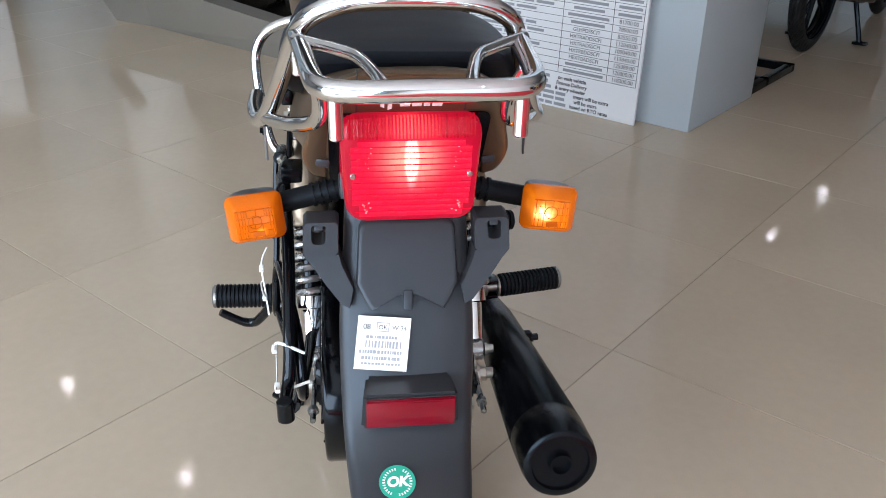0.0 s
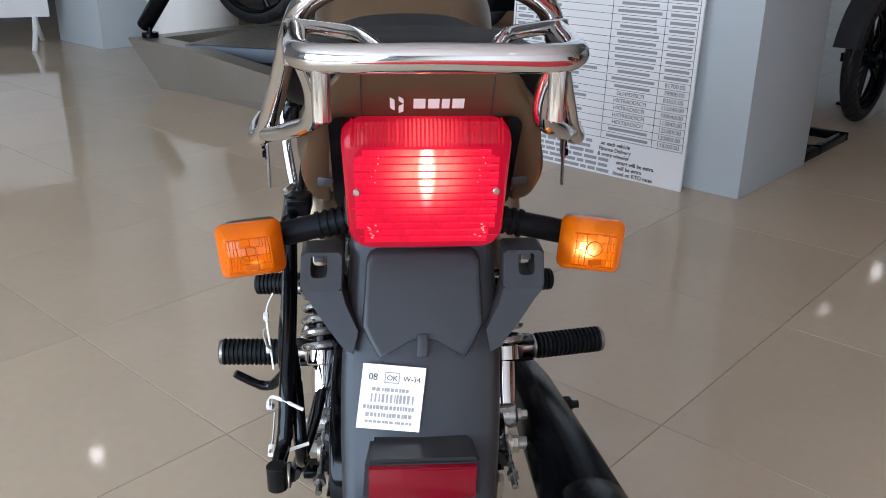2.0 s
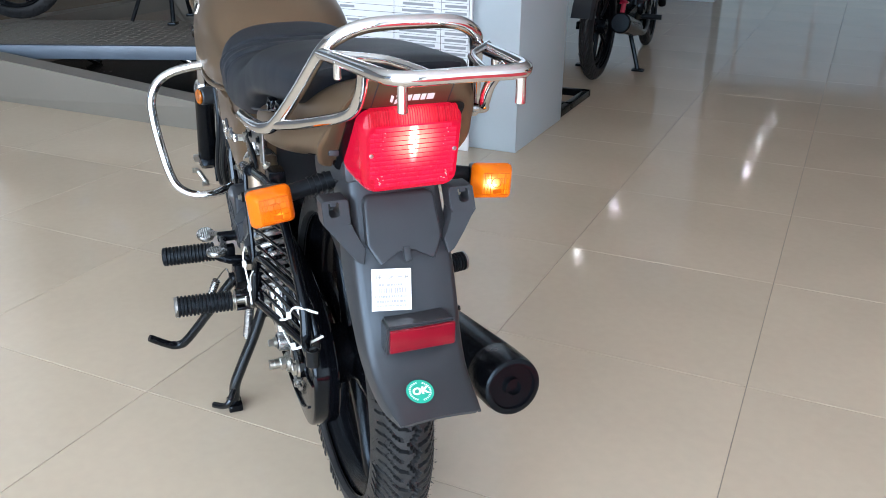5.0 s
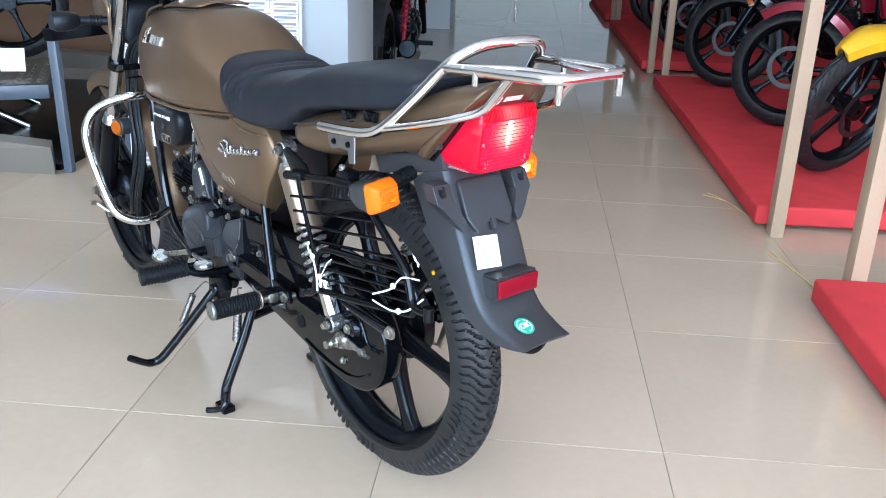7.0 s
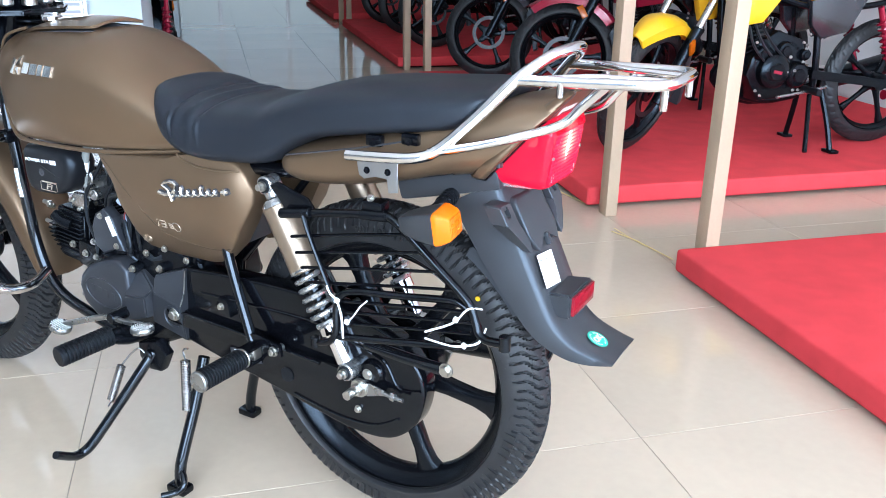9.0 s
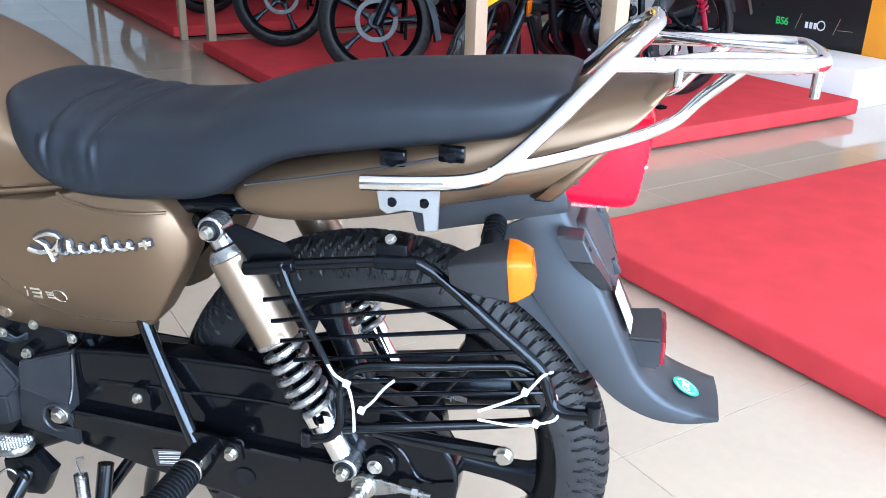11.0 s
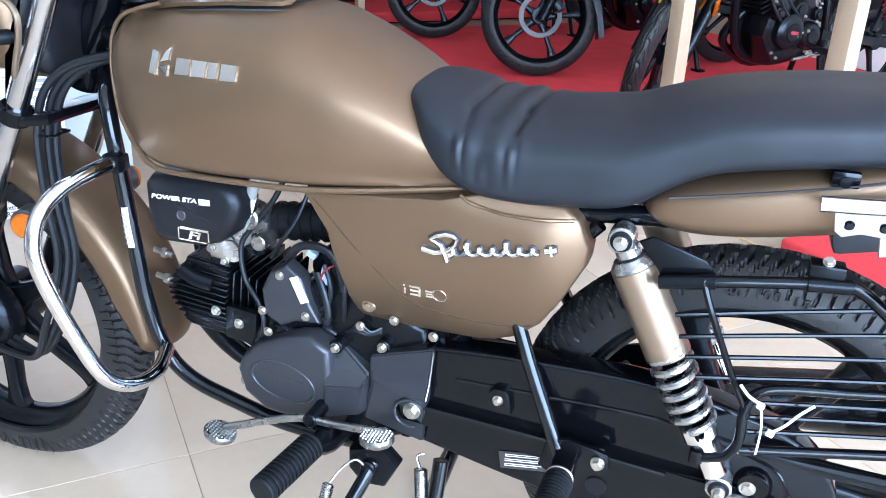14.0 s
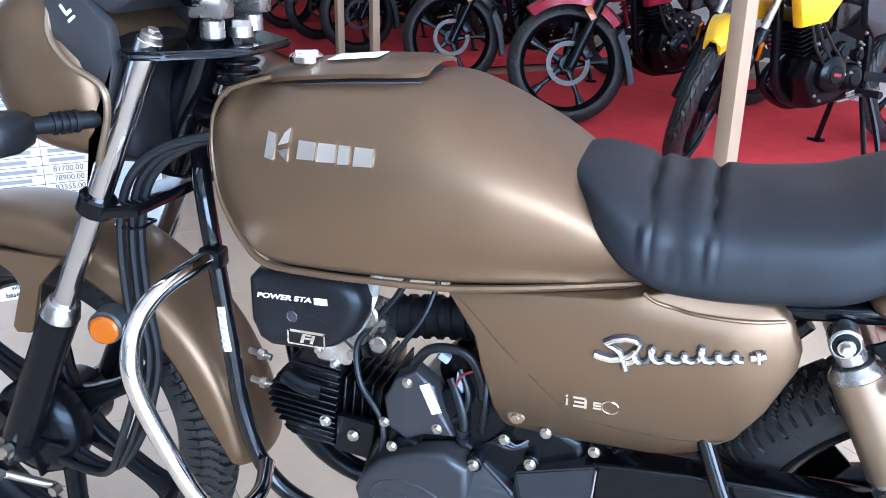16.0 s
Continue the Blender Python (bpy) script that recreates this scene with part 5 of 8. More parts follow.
    part("stem", bm, RUBBER, shell, smooth=40)


signal(-1, (-0.151, -0.191, 0.660), (-0.062, -0.150, 0.676), AMBER_LEFT, AMBER_CELLS_LEFT)
signal(1, (0.155, -0.191, 0.660), (0.062, -0.150, 0.676), AMBER_RIGHT, AMBER_CELLS_RIGHT)

# ---- chrome carrier ----
bm = B()
half = [(-0.157, -0.022, 0.740), (-0.154, -0.085, 0.744), (-0.146, -0.135, 0.749), (-0.134, -0.165, 0.763), (-0.114, -0.215, 0.812), (-0.095, -0.262, 0.864), (-0.080, -0.284, 0.884), (-0.050, -0.298, 0.897), (0, -0.303, 0.900)]
tube(bm, half + [(-x, y, z) for x, y, z in reversed(half[:-1])], 0.0084, 14, 6)
carrier = part("carrier", bm, CHROME, bike, "polished chrome tube carrier and grab rail")
bm = B()
rail = [(-0.095, -0.262, 0.864), (-0.086, -0.34, 0.867), (-0.078, -0.415, 0.870), (-0.071, -0.446, 0.871), (-0.052, -0.462, 0.872), (0, -0.465, 0.873)]
tube(bm, rail + [(-x, y, z) for x, y, z in reversed(rail[:-1])], 0.0078, 14, 6)
part("rack_rail", bm, CHROME, carrier)
for s in (-1, 1):
    bm = B()
    tube(bm, [(s * 0.139, -0.150, 0.757), (s * 0.124, -0.20, 0.768), (s * 0.102, -0.275, 0.789), (s * 0.080, -0.325, 0.808), (s * 0.075, -0.352, 0.835), (s * 0.080, -0.385, 0.866)], 0.0066, 12, 6)
    part("lower_tube", bm, CHROME, carrier)
    bm = B()
    tube(bm, [(s * 0.094, -0.300, 0.869), (s * 0.060, -0.345, 0.871), (s * 0.044, -0.372, 0.871), (s * 0.032, -0.43, 0.871), (s * 0.030, -0.462, 0.871)], 0.0048, 10, 6)
    part("rack_bar", bm, CHROME, carrier)
    bm = B()
    cyl(bm, (s * 0.062, -0.457, 0.868), (s * 0.062, -0.457, 0.838), 0.0052, n=12, bev=0.001)
    part("stub", bm, CHROME, carrier)
    bm = B()
    cyl(bm, (s * 0.092, -0.325, 0.866), (s * 0.092, -0.325, 0.846), 0.0045, n=12, bev=0.001)
    part("stub", bm, CHROME, carrier)
    bm = B()
    prism(bm, [(-0.036, 0.738), (-0.102, 0.744), (-0.101, 0.690), (-0.087, 0.688), (-0.084, 0.709), (-0.066, 0.711), (-0.048, 0.706), (-0.040, 0.712)], s * 0.148, s * 0.1505, 0.0008, 1)
    for v in bm.verts:
        v.co.x += s * 0.16 * (v.co.y + 0.060)
    plate = part("bracket", bm, PLATE_STEEL, carrier, "bright pressed steel bracket", smooth=30)
    for y, z in ((-0.053, 0.720), (-0.086, 0.720)):
        bm = B()
        bolt(bm, (s * (0.150 + 0.16 * (y + 0.060)), y, z), (s, 0, 0), 0.0040, 0.004)
        part("bracket_bolt", bm, SATIN_BLACK, plate)


# ---- rear suspension ----
def shock(s):
    a, b = Vector((s * 0.112, 0.170, 0.654)), Vector((s * 0.112, 0.016, 0.351))
    d = (b - a).normalized()
    side = Vector((1, 0, 0))
    at = lambda f: a.lerp(b, f)
    bm = B()
    cyl(bm, at(0.106), at(0.46), 0.0275, n=32, bev=0.002)
    body = part("shock_absorber", bm, BRONZE_DARK, bike, "bronze canister shock absorber with bright spring", smooth=35)
    bm = B()
    cyl(bm, at(0.096), at(0.1075), 0.0262, 0.0276, 32)
    cyl(bm, at(0.074), at(0.0965), 0.0205, 0.0260, 32)
    cyl(bm, at(0.030), at(0.070), 0.0150, n=24, bev=0.001)
    part("top_cap", bm, PALE_STEEL, body)
    bm = B()
    u, w = d.orthogonal().normalized(), None
    w = d.cross(u)
    turns, pts = 6.2, []
    for i in range(int(turns * 18) + 1):
        f = i / (turns * 18)
        t = 2 * math.pi * turns * f
        pts.append(at(0.44 + 0.30 * f) + (u * math.cos(t) + w * math.sin(t)) * 0.0235)
    tube(bm, pts, 0.0049, 8, 1)
    part("spring", bm, PALE_STEEL, body, "bright coil spring")
    bm = B()
    cyl(bm, at(0.40), at(0.78), 0.013, n=20)
    part("damper_rod", bm, GLOSS_BLACK, body)
    bm = B()
    cyl(bm, at(0.74), at(0.80), 0.0215, n=24, bev=0.002)
    cyl(bm, at(0.79), at(0.955), 0.0155, n=24, bev=0.001)
    part("lower_tube", bm, CHROME, body)
    for name, p, r in (("top_eye", a, 0.0158), ("lower_eye", b, 0.016)):
        bm = B()
        cyl(bm, p - side * 0.015, p + side * 0.015, r, n=24, bev=0.002)
        eye = part(name, bm, PALE_STEEL, body)
        bm = B()
        cyl(bm, p - side * 0.0165, p + side * 0.0165, r * 0.80, n=24, bev=0.001)
        part("bush", bm, RUBBER, eye)
        bm = B()
        cyl(bm, p + side * s * 0.013, p + side * s * 0.0185, r * 0.52, n=20)
        bolt(bm, p + side * s * 0.018, (s, 0, 0), 0.0062, 0.012)
        part("shock_nut", bm, ZINC, body)


shock(-1)
shock(1)

# chain case, swing arm, axle hardware
bm = B()
case_line = spline([(0, y, z) for y, z in [(0.41, 0.448), (0.30, 0.458), (0.147, 0.462), (0.06, 0.456), (0.0, 0.444), (-0.05, 0.428), (-0.09, 0.402), (-0.117, 0.365), (-0.122, 0.325), (-0.108, 0.275), (-0.075, 0.240), (-0.035, 0.224), (0.02, 0.222), (0.075, 0.230), (0.15, 0.246), (0.226, 0.261), (0.30, 0.274), (0.41, 0.297)]], 4)
prism(bm, [(p.y, p.z) for p in case_line], -0.056, -0.098, 0.006, 3)
case = part("chain_case", bm, GLOSS_BLACK, bike, "full black chain case", smooth=45)
bm = B()
tube(bm, [(-0.099, 0.366, 0.408), (-0.0995, 0.258, 0.412), (-0.0995, 0.10, 0.414), (-0.0995, -0.03, 0.398)], 0.0024, 6, 6)
part("case_rib", bm, GLOSS_BLACK, case)
bm = B()
tube(bm, [(-0.099, 0.02, 0.395), (-0.0995, -0.045, 0.378), (-0.0995, -0.075, 0.335), (-0.0995, -0.118, 0.340)], 0.0022, 6, 6)
part("case_rib", bm, GLOSS_BLACK, case)
bm = B()
tube(bm, [(-0.099, 0.15, 0.258), (-0.0995, 0.06, 0.243), (-0.0995, -0.02, 0.246), (-0.0995, -0.075, 0.275)], 0.0022, 6, 6)
part("case_rib", bm, GLOSS_BLACK, case)
# a dark disc paints the shade of an open hole in the case
bm = B()
cyl(bm, (-0.0975, 0.165, 0.292), (-0.1, 0.165, 0.292), 0.014, n=20)
part("case_plug", bm, RUBBER, case, "dark disc that stands for an open hole")
for y, z in ((0.30, 0.337), (0.008, 0.270)):
    bm = B()
    bolt(bm, (-0.099, y, z), (-1, 0, 0), 0.0052, 0.007)
    part("case_bolt", bm, ZINC, case)
bm = B()
prism(bm, [(0.318, 0.385), (0.316, 0.408), (0.309, 0.415), (0.294, 0.415), (0.288, 0.408), (0.284, 0.380)], -0.096, -0.110, 0.003)
lug = part("case_lug", bm, GLOSS_BLACK, case)
bm = B()
bolt(bm, (-0.109, 0.303, 0.399), (-1, 0, 0), 0.0052, 0.008)
part("lug_bolt", bm, ZINC, lug)
for s in (-1, 1):
    bm = B()
    loft(bm, [[Vector((s * x, y, z + dz)) for x, dz in ((0.088, -h), (0.111, -h), (0.111, h), (0.088, h))] for y, z, h in ((0.445, 0.350, 0.018), (0.30, 0.344, 0.016), (0.10, 0.335, 0.015), (0.0, 0.330, 0.017), (-0.045, 0.326, 0.013))])
    bmesh.ops.bevel(bm, geom=[e for e in bm.edges if abs((e.verts[0].co - e.verts[1].co).y) > 0.02], offset=0.005, segments=2, affect="EDGES")
    arm = part("swing_arm", bm, GLOSS_BLACK, bike, "black swing arm", smooth=40)
    bm = B()
    tube(bm, [(s * 0.112, 0.42, 0.363), (s * 0.1125, 0.25, 0.356), (s * 0.1125, 0.08, 0.344)], 0.0028, 6, 5)
    part("arm_bead", bm, GLOSS_BLACK, arm)
    bm = B()
    cyl(bm, (s * 0.110, 0.420, 0.357), (s * 0.1185, 0.420, 0.357), 0.0125, n=24, bev=0.001)
    bolt(bm, (s * 0.118, 0.420, 0.357), (s, 0, 0), 0.0085, 0.008)
    part("pivot_bolt", bm, ZINC, arm)
    bm = B()
    cyl(bm, (s * 0.111, -0.006, 0.323), (s * 0.117, -0.006, 0.323), 0.0165, n=20)
    bolt(bm, (s * 0.116, -0.006, 0.323), (s, 0, 0), 0.011, 0.013)
    cyl(bm, (s * 0.127, -0.006, 0.323), (s * 0.138, -0.006, 0.323), 0.006, n=12, bev=0.001)
    part("axle_nut", bm, ZINC, arm)
    bm = B()
    prism(bm, [(0.012, 0.333), (-0.026, 0.336), (-0.054, 0.331), (-0.056, 0.322), (-0.021, 0.311), (0.009, 0.313)], s * 0.111, s * 0.115, 0.001, 1)
    cyl(bm, (s * 0.113, -0.050, 0.326), (s * 0.113, -0.092, 0.323), 0.004, n=10)
    cyl(bm, (s * 0.113, -0.068, 0.325), (s * 0.113, -0.076, 0.3245), 0.0075, n=6)
    part("chain_adjuster", bm, ALU, arm)
    bm = B()
    lathe(bm, [(0.004, -0.012), (0.018, -0.012), (0.023, -0.006), (0.024, 0.01)], (s * 0.096, -0.024, 0.352), 0, 28, cap=True)
    part("arm_boss", bm, GLOSS_BLACK, arm)
    bm = B()
    bolt(bm, (s * 0.106, -0.018, 0.349), (s, 0, 0), 0.0075, 0.007)
    part("boss_bolt", bm, ZINC, arm)
# rear fender stay on the wheel side with its bolt
bm = B()
tube(bm, [(-0.112, -0.02, 0.41), (-0.118, -0.10, 0.408), (-0.128, -0.18, 0.412)], 0.010, 10, 5, squash=0.6)
stay = part("guard_stay", bm, TUBE_BLACK, bike)
bm = B()
bolt(bm, (-0.130, -0.182, 0.414), (-1, 0, 0), 0.009, 0.010)
part("stay_bolt", bm, ZINC, stay)

# ---- wire guard beside the wheel, cable ties ----
bm = B()
tube(bm, [(-0.142, 0.115, 0.622), (-0.136, 0.031, 0.634), (-0.130, -0.060, 0.645), (-0.128, -0.085, 0.640), (-0.126, -0.113, 0.619), (-0.124, -0.163, 0.576), (-0.124, -0.212, 0.535), (-0.125, -0.226, 0.508), (-0.127, -0.234, 0.489), (-0.129, -0.250, 0.482), (-0.129, -0.278, 0.484)], 0.0070, 10, 5)
guard = part("wire_guard", bm, GLOSS_BLACK, bike, "black wire saree guard beside the wheel")
bm = B()
tube(bm, [(-0.158, 0.046, 0.414), (-0.158, 0.020, 0.423), (-0.157, 0.008, 0.445), (-0.154, 0.008, 0.483), (-0.150, -0.001, 0.507), (-0.145, -0.029, 0.517), (-0.132, -0.101, 0.521), (-0.121, -0.170, 0.527), (-0.117, -0.196, 0.525), (-0.114, -0.216, 0.509), (-0.112, -0.229, 0.481), (-0.113, -0.222, 0.461), (-0.116, -0.201, 0.453), (-0.133, -0.101, 0.442), (-0.154, 0.006, 0.433)], 0.0060, 10, 5)
part("guard_loop", bm, GLOSS_BLACK, guard)
for p, h, r in (((-0.158, 0.05, 0.406), 0.018, 0.008), ((-0.128, -0.278, 0.472), 0.024, 0.009)):
    bm = B()
    cyl(bm, p, Vector(p) + Vector((0, 0, h)), r, n=14, bev=0.001)
    part("guard_ferrule", bm, GLOSS_BLACK, guard)
for y0, z0, y1, z1 in ((0.099, 0.586, -0.109, 0.621), (0.091, 0.560, -0.138, 0.597), (0.081, 0.536, -0.166, 0.572), (0.066, 0.513, -0.188, 0.548), (0.0, 0.495, -0.217, 0.518), (0.0, 0.476, -0.221, 0.501), (0.0, 0.456, -0.219, 0.483)):
    bm = B()
    tube(bm, [(-0.148, y0, z0), (-0.136, (y0 + y1) / 2, (z0 + z1) / 2 + 0.001), (-0.123, y1, z1)], 0.0028, 8, 4)
    part("guard_wire", bm, GLOSS_BLACK, guard)
bm = B()
tube(bm, [(-0.147, 0.075, 0.633), (-0.150, 0.062, 0.60), (-0.152, 0.03, 0.53), (-0.155, 0.004, 0.480)], 0.004, 8, 5)
part("guard_post", bm, GLOSS_BLACK, guard)
bm = B()
prism(bm, [(0.150, 0.660), (0.135, 0.668), (0.075, 0.650), (0.060, 0.632), (0.118, 0.612), (0.125, 0.63)], -0.128, -0.134, 0.002)
part("guard_bracket", bm, SATIN_BLACK, guard)
for a, b in (((-0.143, 0.122, 0.620), (-0.143, 0.062, 0.631)), ((-0.133, -0.029, 0.642), (-0.130, -0.075, 0.645))):
    bm = B()
    cyl(bm, a, b, 0.0085, n=12, bev=0.001)
    part("guard_sleeve", bm, SATIN_BLACK, guard)
bm = B()
box(bm, (-0.121, -0.047, 0.656), (0.024, 0.036, 0.018), bev=0.003)
part("guard_block", bm, SATIN_BLACK, guard)
bm = B()
bolt(bm, (-0.131, -0.046, 0.669), (-0.6, 0, 0.8), 0.0048, 0.006)
part("bracket_bolt", bm, ZINC, guard)


def cable_tie(pts, knot):
    bm = B()
    tube(bm, pts, 0.0017, 6, 5, squash=0.6)
    t = part("cable_tie", bm, WHITE_TIE, guard, "loose white nylon cable tie")
    bm = B()
    box(bm, knot, (0.006, 0.008, 0.007), (20, 0, 0), bev=0.001)
    part("tie_head", bm, WHITE_TIE, t)


cable_tie([(-0.108, -0.229, 0.520), (-0.136, -0.220, 0.529), (-0.142, -0.203, 0.508), (-0.143, -0.184, 0.495), (-0.146, -0.152, 0.479)], (-0.142, -0.203, 0.510))
cable_tie([(-0.104, -0.235, 0.488), (-0.137, -0.240, 0.480), (-0.142, -0.220, 0.471), (-0.143, -0.194, 0.465), (-0.146, -0.152, 0.468)], (-0.141, -0.217, 0.470))
cable_tie([(-0.165, 0.018, 0.524), (-0.170, 0.008, 0.515), (-0.171, -0.006, 0.505), (-0.168, -0.012, 0.475), (-0.166, -0.012, 0.440)], (-0.171, -0.006, 0.506))
cable_tie([(-0.166, -0.018, 0.468), (-0.168, -0.034, 0.484), (-0.168, -0.048, 0.504), (-0.166, -0.060, 0.516)], (-0.168, -0.022, 0.472))


# ---- side panels ----
PANEL = [(0.571, 0.655), (0.47, 0.664), (0.385, 0.672), (0.360, 0.680), (0.335, 0.685), (0.236, 0.682), (0.219, 0.667), (0.2045, 0.634), (0.2065, 0.612), (0.231, 0.565), (0.256, 0.524), (0.290, 0.490), (0.318, 0.475), (0.340, 0.469), (0.424, 0.464), (0.495, 0.463), (0.508, 0.467), (0.515, 0.480), (0.521, 0.505), (0.530, 0.565), (0.538, 0.606)]


def panel_x(y, z):
    """How far out the panel's face lies: full in the middle, drawn in towards the engine and at its rear edge."""
    f, q, r = max(0.0, (y - 0.26) / 0.31), max(0.0, 0.61 - z), max(0.0, (0.262 - y) / 0.05)
    return 0.1355 - 0.008 * f * f - 2.6 * q * q - 0.018 * r * r - 0.004 * max(0.0, (z - 0.645) / 0.03) ** 2 - 0.006 * max(0.0, min(1.0, (z - 0.6675) / 0.0025)) * max(0.0, min(1.0, (0.352 - y) / 0.012))


for s in (-1, 1):
    bm = B()
    line = [(p.y, p.z) for p in spline([(0, y, z) for y, z in PANEL], 1, True)]
    rings = []
    for k, out in ((1.0, None), (1.0, -0.0045), (0.996, -0.0020), (0.988, -0.0005), (0.972, 0.0), (0.88, 0.0), (0.75, 0.0), (0.6, 0.0), (0.4, 0.0), (0.2, 0.0)):
        ring = []
        for y, z in line:
            y, z = 0.375 + (y - 0.375) * k, 0.590 + (z - 0.590) * k
            x = panel_x(y, z) + out if out is not None else 0.075
            ring.append(Vector((s * x, y, z)))
        rings.append(ring)
    loft(bm, rings)
    panel = part("side_panel", bm, BRONZE, bike, "matt bronze side panel with raised lettering shapes", smooth=60)

    def at(y, z, lift=0.0):
        """A place on the panel's outer face."""
        return Vector((s * (panel_x(y, z) + lift), y, z))

    # the crease's shade is painted by a thin dark strip
    bm = B()
    tube(bm, [at(y, z, -0.0006) for y, z in ((0.556, 0.648), (0.533, 0.627), (0.503, 0.596), (0.456, 0.548), (0.427, 0.521), (0.389, 0.510), (0.332, 0.507), (0.290, 0.512), (0.266, 0.520))], 0.0010, 5, 5)
    part("panel_crease", bm, CREASE_SHADE, panel)
    bm = B()
    tube(bm, [at(y, z, -0.0012) for y, z in ((0.362, 0.681), (0.350, 0.674), (0.330, 0.669), (0.306, 0.667), (0.262, 0.667), (0.226, 0.668))], 0.0022, 8, 5)
    part("panel_rim", bm, BRONZE, panel)
    bm = B()
    cyl(bm, at(0.493, 0.494, -0.008), at(0.493, 0.494, 0.003), 0.0105, n=24, bev=0.002)
    bolt(bm, at(0.493, 0.494, 0.0025), (s, 0, 0), 0.0055, 0.005)
    part("panel_bolt", bm, BRONZE_DARK, panel)
    if s < 0:
        # flowing name badge, as plain strokes
        loops = []
        for i in range(73):
            f = i / 72
            n = f * 7
            tall = (0.0085, 0.0150, 0.0085, 0.0080, 0.0150, 0.0080, 0.0075)[min(6, int(n))]
            loops.append((0.372 - 0.112 * f - 0.0040 * math.sin(2 * math.pi * n), 0.6145 + 0.0135 * f + tall * (0.5 - 0.5 * math.cos(2 * math.pi * n))))
        strokes = ([(0.405, 0.620), (0.388, 0.616), (0.370, 0.622), (0.360, 0.636), (0.374, 0.641), (0.394, 0.634), (0.380, 0.626), (0.372, 0.606)],
                   loops,
                   [(0.254, 0.633), (0.240, 0.635)], [(0.248, 0.640), (0.246, 0.628)])
        for rad, lift, mat, nm in ((0.0058, 0.0000, PRINT, "badge_back"), (0.0032, 0.0042, EMBLEM_SILVER, "badge_stroke")):
            for line in strokes:
                bm = B()
                tube(bm, [at(y, z - 0.010 * (y - 0.235) / 0.16, lift) for y, z in line], rad, 6, 2, squash=0.8)
                part(nm, bm, mat, panel, "flowing silver badge stroke" if mat is EMBLEM_SILVER else "")
        bm = B()
        for y, z, l, h in ((0.432, 0.549, 0.0025, 0.010), (0.432, 0.557, 0.0025, 0.0025), (0.418, 0.557, 0.014, 0.0028), (0.418, 0.5505, 0.012, 0.0028), (0.418, 0.544, 0.014, 0.0028), (0.4115, 0.5505, 0.0028, 0.014), (0.399, 0.554, 0.009, 0.0025), (0.399, 0.550, 0.009, 0.0025), (0.399, 0.5455, 0.009, 0.0025)):
            box(bm, at(y, z - 0.009, 0.0004), (0.0014, l, h), bev=0)
        tube(bm, [at(0.385 + 0.0092 * math.cos(math.pi * k / 12), 0.541 + 0.0092 * math.sin(math.pi * k / 12), 0.0004) for k in range(24)], 0.0009, 5, 1, closed=True)
        part("small_badge", bm, EMBLEM_SILVER, panel, "small silver badge", smooth=0)["kind"] = "stuff"

# ---- frame ----
bm = B()
for s in (-1, 1):
    tube(bm, [(s * 0.030, 0.93, 0.76), (s * 0.072, 0.901, 0.71), (s * 0.077, 0.885, 0.59), (s * 0.077, 0.876, 0.49), (s * 0.077, 0.866, 0.41), (s * 0.077, 0.840, 0.335), (s * 0.077, 0.798, 0.296), (s * 0.077, 0.728, 0.274), (s * 0.077, 0.628, 0.254), (s * 0.077, 0.50, 0.254)], 0.0118, 14, 6)
part("cradle_frame", bm, TUBE_BLACK, bike, "black cradle frame tubes")
bm = B()
tube(bm, [(0, 0.94, 0.80), (0, 0.80, 0.78), (0, 0.55, 0.70), (0, 0.40, 0.66)], 0.022, 12, 5)
cyl(bm, (0, 0.905, 0.93), (0, 1.0, 0.72), 0.027, n=20)
for s in (-1, 1):
    tube(bm, [(s * 0.03, 0.50, 0.68), (s * 0.075, 0.35, 0.66), (s * 0.085, 0.17, 0.672), (s * 0.085, 0.0, 0.69), (s * 0.08, -0.16, 0.725)], 0.012, 10, 5)
    tube(bm, [(s * 0.05, 0.42, 0.64), (s * 0.055, 0.40, 0.50), (s * 0.060, 0.42, 0.36), (s * 0.060, 0.45, 0.28)], 0.014, 10, 5)
    tube(bm, [(s * 0.085, 0.20, 0.655), (s * 0.075, 0.28, 0.56), (s * 0.060, 0.40, 0.42)], 0.009, 10, 5)
part("main_frame", bm, GLOSS_BLACK, bike)
bm = B()
box(bm, (0.0, 0.42, 0.575), (0.13, 0.24, 0.16), bev=0.012)
part("battery_box", bm, PLASTIC, bike)
for s in (-1, 1):
    bm = B()
    tube(bm, [(s * 0.098, 0.298, 0.546), (s * 0.110, 0.266, 0.466), (s * 0.124, 0.226, 0.378), (s * 0.130, 0.207, 0.332)], 0.0095, 12, 5)
    strut = part("peg_strut", bm, TUBE_BLACK, bike, "black tube that carries the passenger footrest")
    bm = B()
    prism(bm, [(0.229, 0.372), (0.204, 0.378), (0.152, 0.368), (0.148, 0.346), (0.168, 0.340), (0.218, 0.318), (0.239, 0.33)], s * 0.124, s * 0.132, 0.002)
    part("peg_plate", bm, GLOSS_BLACK, strut)
    bm = B()
    cyl(bm, (s * 0.112, 0.163, 0.355), (s * 0.134, 0.163, 0.355), 0.007, n=12)
    bolt(bm, (s * 0.133, 0.163, 0.355), (s, 0, 0), 0.0068, 0.010)
    part("peg_bolt", bm, ZINC, strut)
bm = B()
box(bm, (-0.0992, 0.261, 0.305), (0.001, 0.073, 0.027), (-9.5, 0, 0), bev=0)
plate = part("warning_label", bm, PRINT, bike, "small black caution label with pale print", smooth=0)
bm = B()
